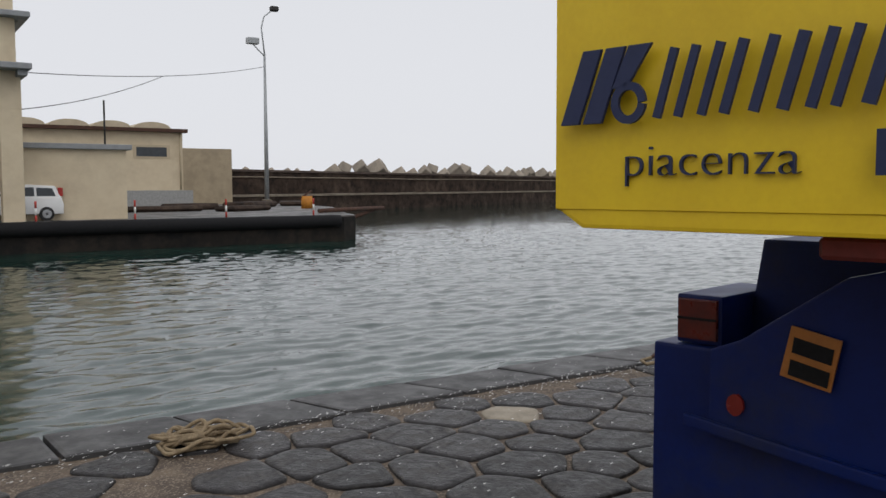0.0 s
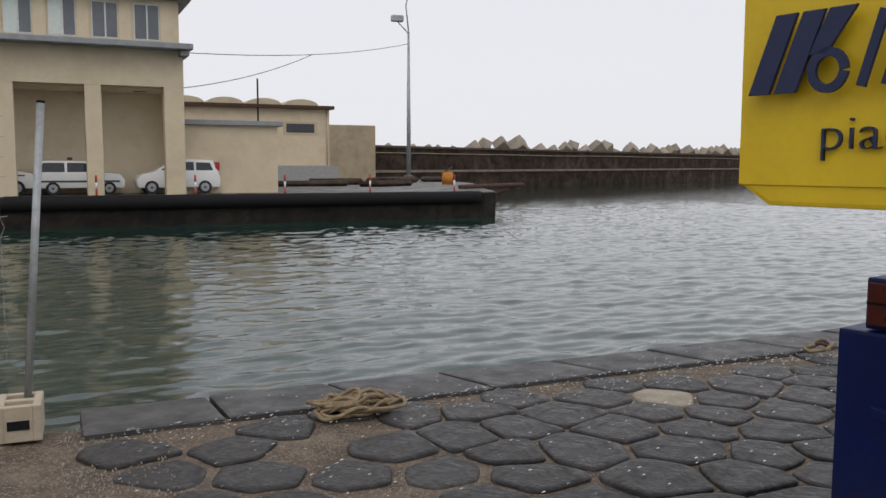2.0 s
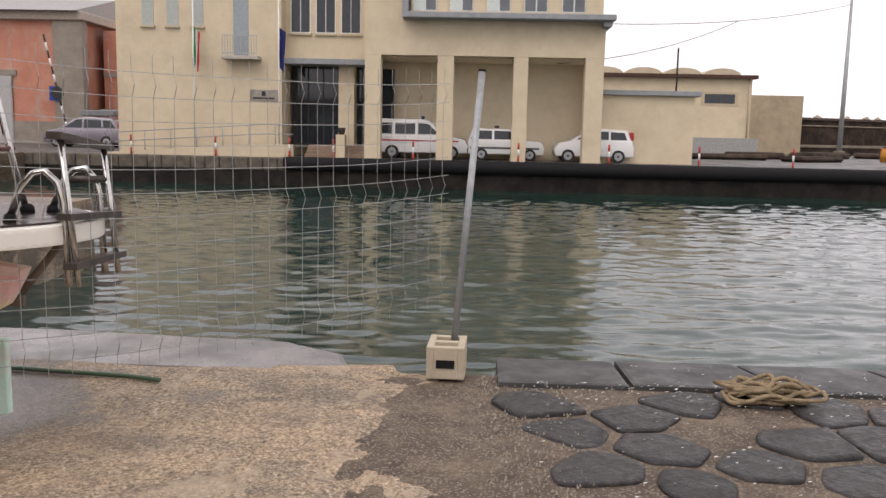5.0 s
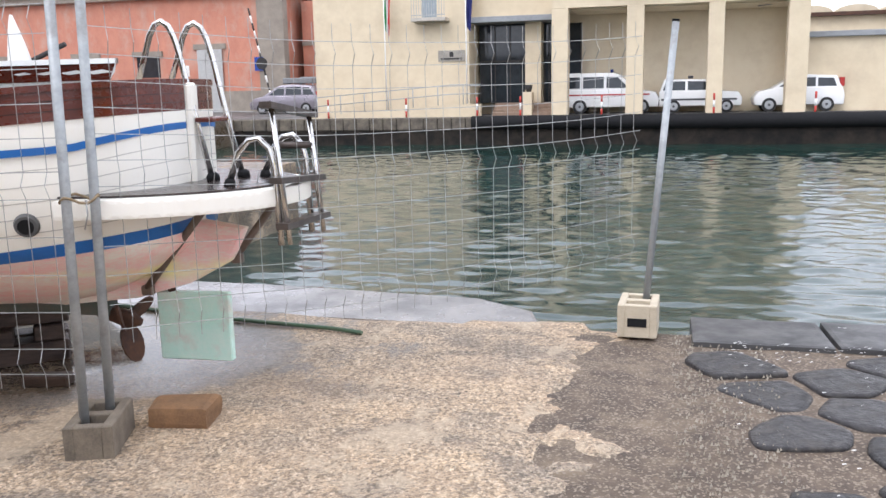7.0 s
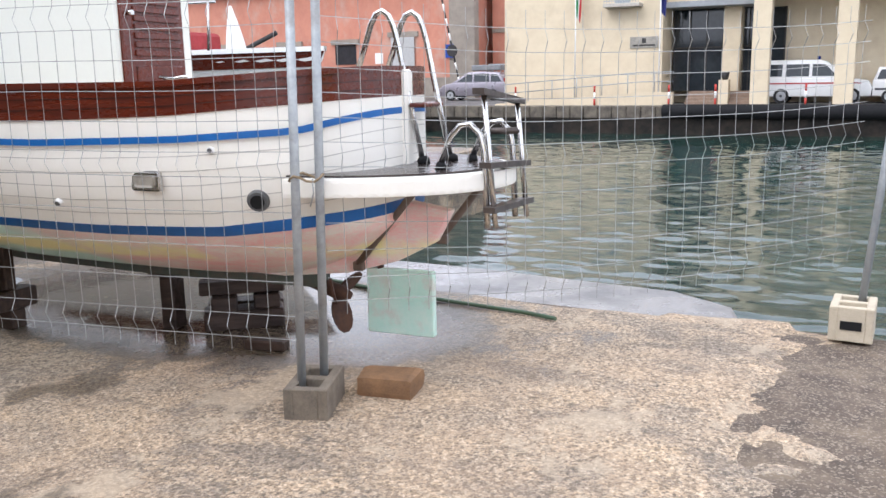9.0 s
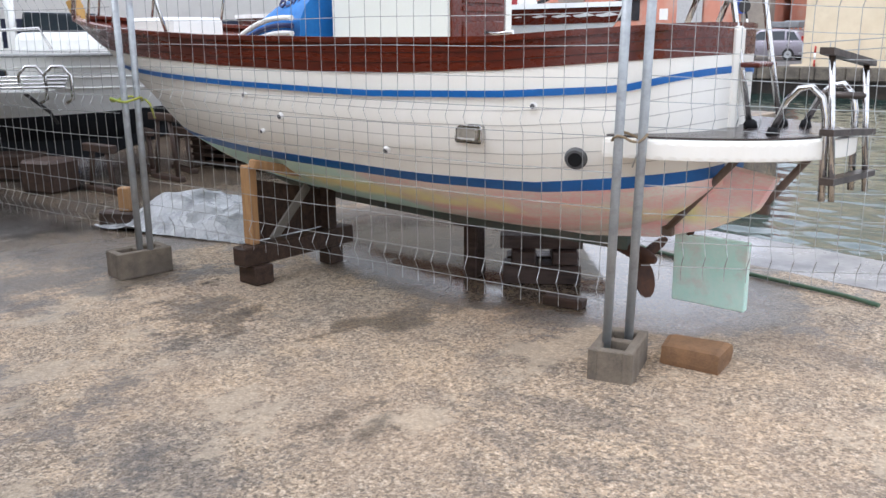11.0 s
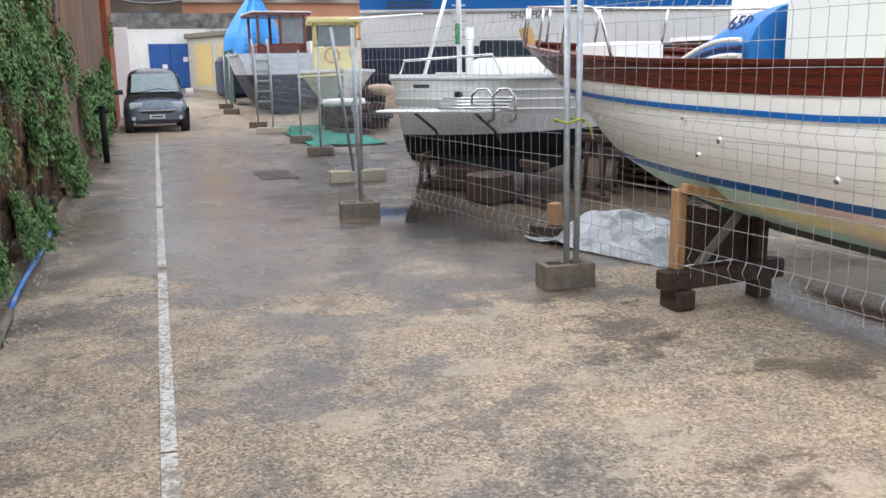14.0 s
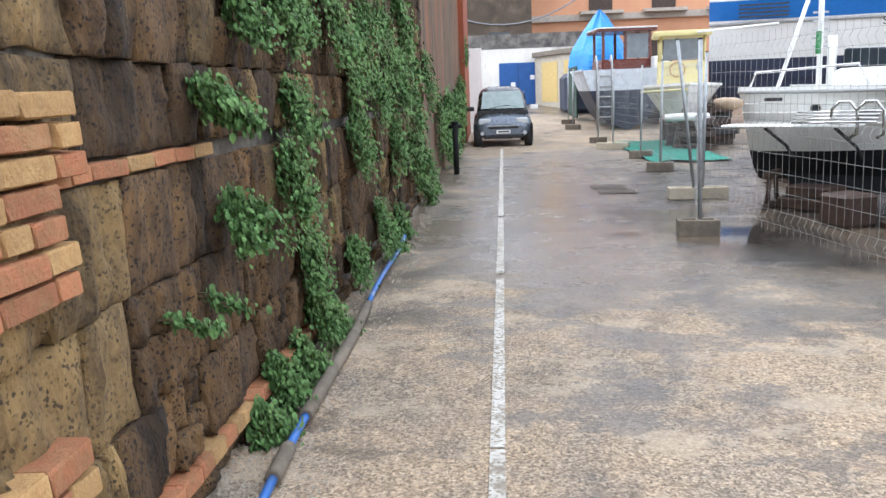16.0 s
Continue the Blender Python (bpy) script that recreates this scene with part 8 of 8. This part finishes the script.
bd = part("blue_door", box(0.0, 0.06, -0.30, 1.42, 0.75, 2.62, 0.01), mat("blue_steel_door", (0.012, 0.085, 0.30), (0.01, 0.07, 0.24), rough=0.5, scale=2), endw, "blue double steel door")
part("door_leaf_gap", box(0.06, 0.07, 0.55, 0.57, 0.78, 2.6), DARK_IRON, bd)
part("notice", box(0.062, 0.07, 0.22, 0.42, 1.55, 1.75), WHITE, bd)
part("notice", box(0.062, 0.07, 1.1, 1.3, 1.85, 2.05), WHITE, bd)
hutl = thing("store_shed", "low yellow store shed with a flat cement roof", "shed", pose(-38.0, 2.0, 0.6, 0, 0, 20))
part("wall", box(-2.0, 3.6, 0, 1.6, 0, 2.2), mat("pale_cement_wall", (0.45, 0.40, 0.32), rough=0.9), hutl)
part("roof", box(-2.1, 3.75, -0.12, 1.7, 2.2, 2.42, 0.03), CEMENT, hutl)
for x in (-1.2, 1.2):
    part("yellow_panel", box(x, x + 1.7, -0.02, -0.003, 0.25, 1.95), mat("ochre_panel", (0.52, 0.38, 0.14), (0.45, 0.33, 0.13), rough=0.8), hutl)
scr = thing("green_screen", "dark green netting on the fence", "screen", pose(-33.2, 2.35, 0.4))
part("net", box(-1.2, 2.9, 0, 0.04, 0, 1.75), mat("dark_green_net", (0.012, 0.035, 0.022), (0.02, 0.045, 0.03), rough=0.9, scale=15), scr)
net = thing("green_netting", "turquoise fishing net spread on the ground", "net", pose(-19.6, 3.2, 0.0))
nv, nf = grid(-3.2, 3.0, -0.6, 0.9, 40, 16, lambda x, y: 0.03 + 0.05 * abs(nz(x, y, 4, 2.2)))
o = sheet("net_folds", nv, nf, mat("turquoise_net", (0.02, 0.20, 0.14), (0.015, 0.12, 0.09), rough=0.9, scale=12, bump=0.6))
o.parent = net
APT = mat("salmon_render", (0.58, 0.30, 0.17), (0.52, 0.26, 0.15), rough=0.9, scale=0.6, bump=0.05)
apt = thing("apartment_house", "salmon apartment house with balconies and dark shutters", "building", pose(-58, 0, 0))
part("wall", box(-8, 0, 1.6, 40, 0, 16), APT, apt)
part("band", box(0, 0.3, 1.6, 40, 5.6, 6.0), mat("pale_cornice", (0.46, 0.40, 0.34)), apt)
for y in (5.5, 9.5, 13.5, 18, 23, 28, 33):
    w = part("window", box(0.0, 0.06, y, y + 1.5, 6.2, 8.4), mat("dark_shutter", (0.06, 0.04, 0.03), rough=0.7), apt)
    part("balcony", box(0.02, 1.0, y - 0.6, y + 2.1, 5.95, 6.15), mat("pale_cornice", (0.46, 0.40, 0.34)), w)
    part("window", box(0.0, 0.06, y, y + 1.3, 2.6, 4.6), mat("dark_shutter", (0.06, 0.04, 0.03)), apt)
for y0, y1, z1, c in ((-14, 1.55, 9.0, (0.10, 0.075, 0.055)),):
    dk = thing("old_building", "dark weathered brown building with a blind window", "building", pose(-50, 0, 0))
    part("wall", box(-8, 0, y0, y1, 0, z1), mat("dark_brown_render", c, tuple(v * 0.6 for v in c), rough=0.95, scale=0.9, bump=0.4, stain=(0.25, 0.2, 0.14), stain_scale=0.5, stain_amount=0.5), dk)
    part("window", box(0, 0.05, -0.9, 0.3, 4.1, 4.6), DARK_GLASS, dk)
cab = thing("overhead_wire", "slack cable across the road's end", "cable", pose(-49.95, 0, 0))
part("wire", tube([(0, -4 + 8 * t, 6.2 - 1.2 * 4 * t * (1 - t)) for t in np.linspace(0, 1, 11)], 0.04, 5), mat("grey_cable", (0.25, 0.25, 0.26)), cab)
awn = thing("white_gatepost", "white painted gate jamb beside the rusty pier", "gate post", pose(-27.8, -1.0, 0.15))
part("jamb", box(-0.15, 0.15, -0.2, 0.2, 0, 2.6, 0.01), WHITE, awn)

# ---- paving stones, last ----
rc = random.Random(17)
ca, sa = math.cos(radians(-24)), math.sin(radians(-24))
seeds = {}
for i in range(-16, 16):
    for j in range(-20, 20):
        gx = i * 0.47 + (0.235 if j % 2 else 0.0) + rc.uniform(-0.11, 0.11)
        gy = j * 0.36 + rc.uniform(-0.085, 0.085)
        seeds[i, j] = Vector((3.2 + ca * gx - sa * gy, 3.2 + sa * gx + ca * gy))


def cut(poly, point, normal):
    """The part of a convex polygon on the far side of a line."""
    out = []
    for k, p in enumerate(poly):
        q = poly[(k + 1) % len(poly)]
        dp, dq = (p - point).dot(normal), (q - point).dot(normal)
        if dp <= 0:
            out.append(p)
        if dp * dq < 0:
            out.append(p + (q - p) * (dp / (dp - dq)))
    return out


def paving_stone(c, poly, top, material):
    """A flat worn stone with rounded corners and a sunken rim."""
    for f0 in (0.13, 0.25):
        poly = [p.lerp(q, f) for p, q in zip(poly, poly[1:] + poly[:1]) for f in (f0, 1 - f0)]
    bm = bmesh.new()
    rings = []
    for f, h in ((1.0, -0.07), (1.0, top - 0.012), (0.965, top - 0.003), (0.85, top), (0.45, top + 0.001)):
        rings.append([bm.verts.new((p.x * f * (1 + 0.05 * nz(p.x * 9, p.y * 9, c.x + c.y)), p.y * f * (1 + 0.05 * nz(p.y * 9, p.x * 9, c.x)), h + (0.007 * nz(c.x + p.x * f, c.y + p.y * f, 2.0, 7) if h > -0.05 else 0))) for p in poly])
    n = len(poly)
    for a, b in zip(rings, rings[1:]):
        for k in range(n):
            bm.faces.new((a[k], a[(k + 1) % n], b[(k + 1) % n], b[k])).smooth = True
    bm.faces.new(rings[-1])
    o = part("cobble", bm, material, cobbles)
    o.location = (c.x, c.y, 0)


LIMESTONE = mat("pale_limestone", (0.36, 0.31, 0.235), (0.24, 0.205, 0.155), rough=0.6, scale=5, bump=0.3)
for (i, j), c in seeds.items():
    if not (0.42 < c.x < 7.0 and 1.6 < c.y < 4.98) or (c.x > 2.6 and c.y < 2.0):
        continue
    sandy = c.x < 2.3 - 0.3 * (c.y - 4.0) and c.y < 4.55
    if rc.random() < (0.16 if sandy else 0.02):
        continue
    poly = [Vector((c.x + dx, c.y + dy)) for dx, dy in ((-0.5, -0.5), (0.5, -0.5), (0.5, 0.5), (-0.5, 0.5))]
    gap = rc.uniform(0.012, 0.035) if sandy else rc.uniform(0.005, 0.016)
    for di in (-2, -1, 0, 1, 2):
        for dj in (-2, -1, 0, 1, 2):
            o = seeds.get((i + di, j + dj))
            if o and (di or dj):
                d = (o - c).normalized()
                poly = cut(poly, (o + c) / 2 - d * gap, d)
    poly = cut(poly, Vector((0, 5.10)), Vector((0, 1)))
    if len(poly) > 2:
        near_pale = abs(c.x - 3.75) < 0.22 and abs(c.y - 4.36) < 0.16
        paving_stone(c, [p - c for p in poly], rc.uniform(-0.012, 0.004) if sandy else rc.uniform(-0.004, 0.008), LIMESTONE if near_pale else BASALT)
edge_xs = [0.30, 1.07, 1.86, 2.68, 3.62, 4.55, 5.5, 6.5, 7.6, 8.8]
for k, (a, c) in enumerate(zip(edge_xs, edge_xs[1:])):
    slant = (0.0, 0.03, 0.16, 0.2, 0.24, 0.2, 0.25, 0.2, 0.2, 0.2)
    y0, y1 = 5.12 + 0.02 * math.sin(k * 2.2), 5.68 + 0.02 * math.sin(k * 1.3)
    bm = prism([(a + slant[k] + 0.01, y0), (c + slant[min(k + 1, 9)] - 0.01, y0), (c - 0.01, y1), (a + 0.01, y1)], "z", -0.34, 0.012 + 0.01 * math.sin(k * 3.1), 0.03)
    o = part("edge_stone", bm, EDGE_STONE, cobbles)
# white shell grit
sv, sf = [], []
for _ in range(900):
    x, y = rg.uniform(0.5, 6.2), 5.15 - abs(rg.gauss(0, 0.22))
    if rg.random() < 0.35:
        x, y = rg.uniform(0.4, 6.5), rg.uniform(3.2, 5.6)
    s = rg.uniform(0.003, 0.010)
    base = len(sv)
    sv += [(x - s, y - s * 0.5, 0.015), (x + s, y - s * 0.7, 0.019), (x + s * 0.8, y + s * 0.6, 0.017), (x - s * 0.7, y + s * 0.5, 0.015)]
    sf += [(base, base + 1, base + 2, base + 3)]
tagged(sheet("shell_grit", sv, sf, WHITE, False), "white broken shells scattered over the paving", "shells", kind="stuff")
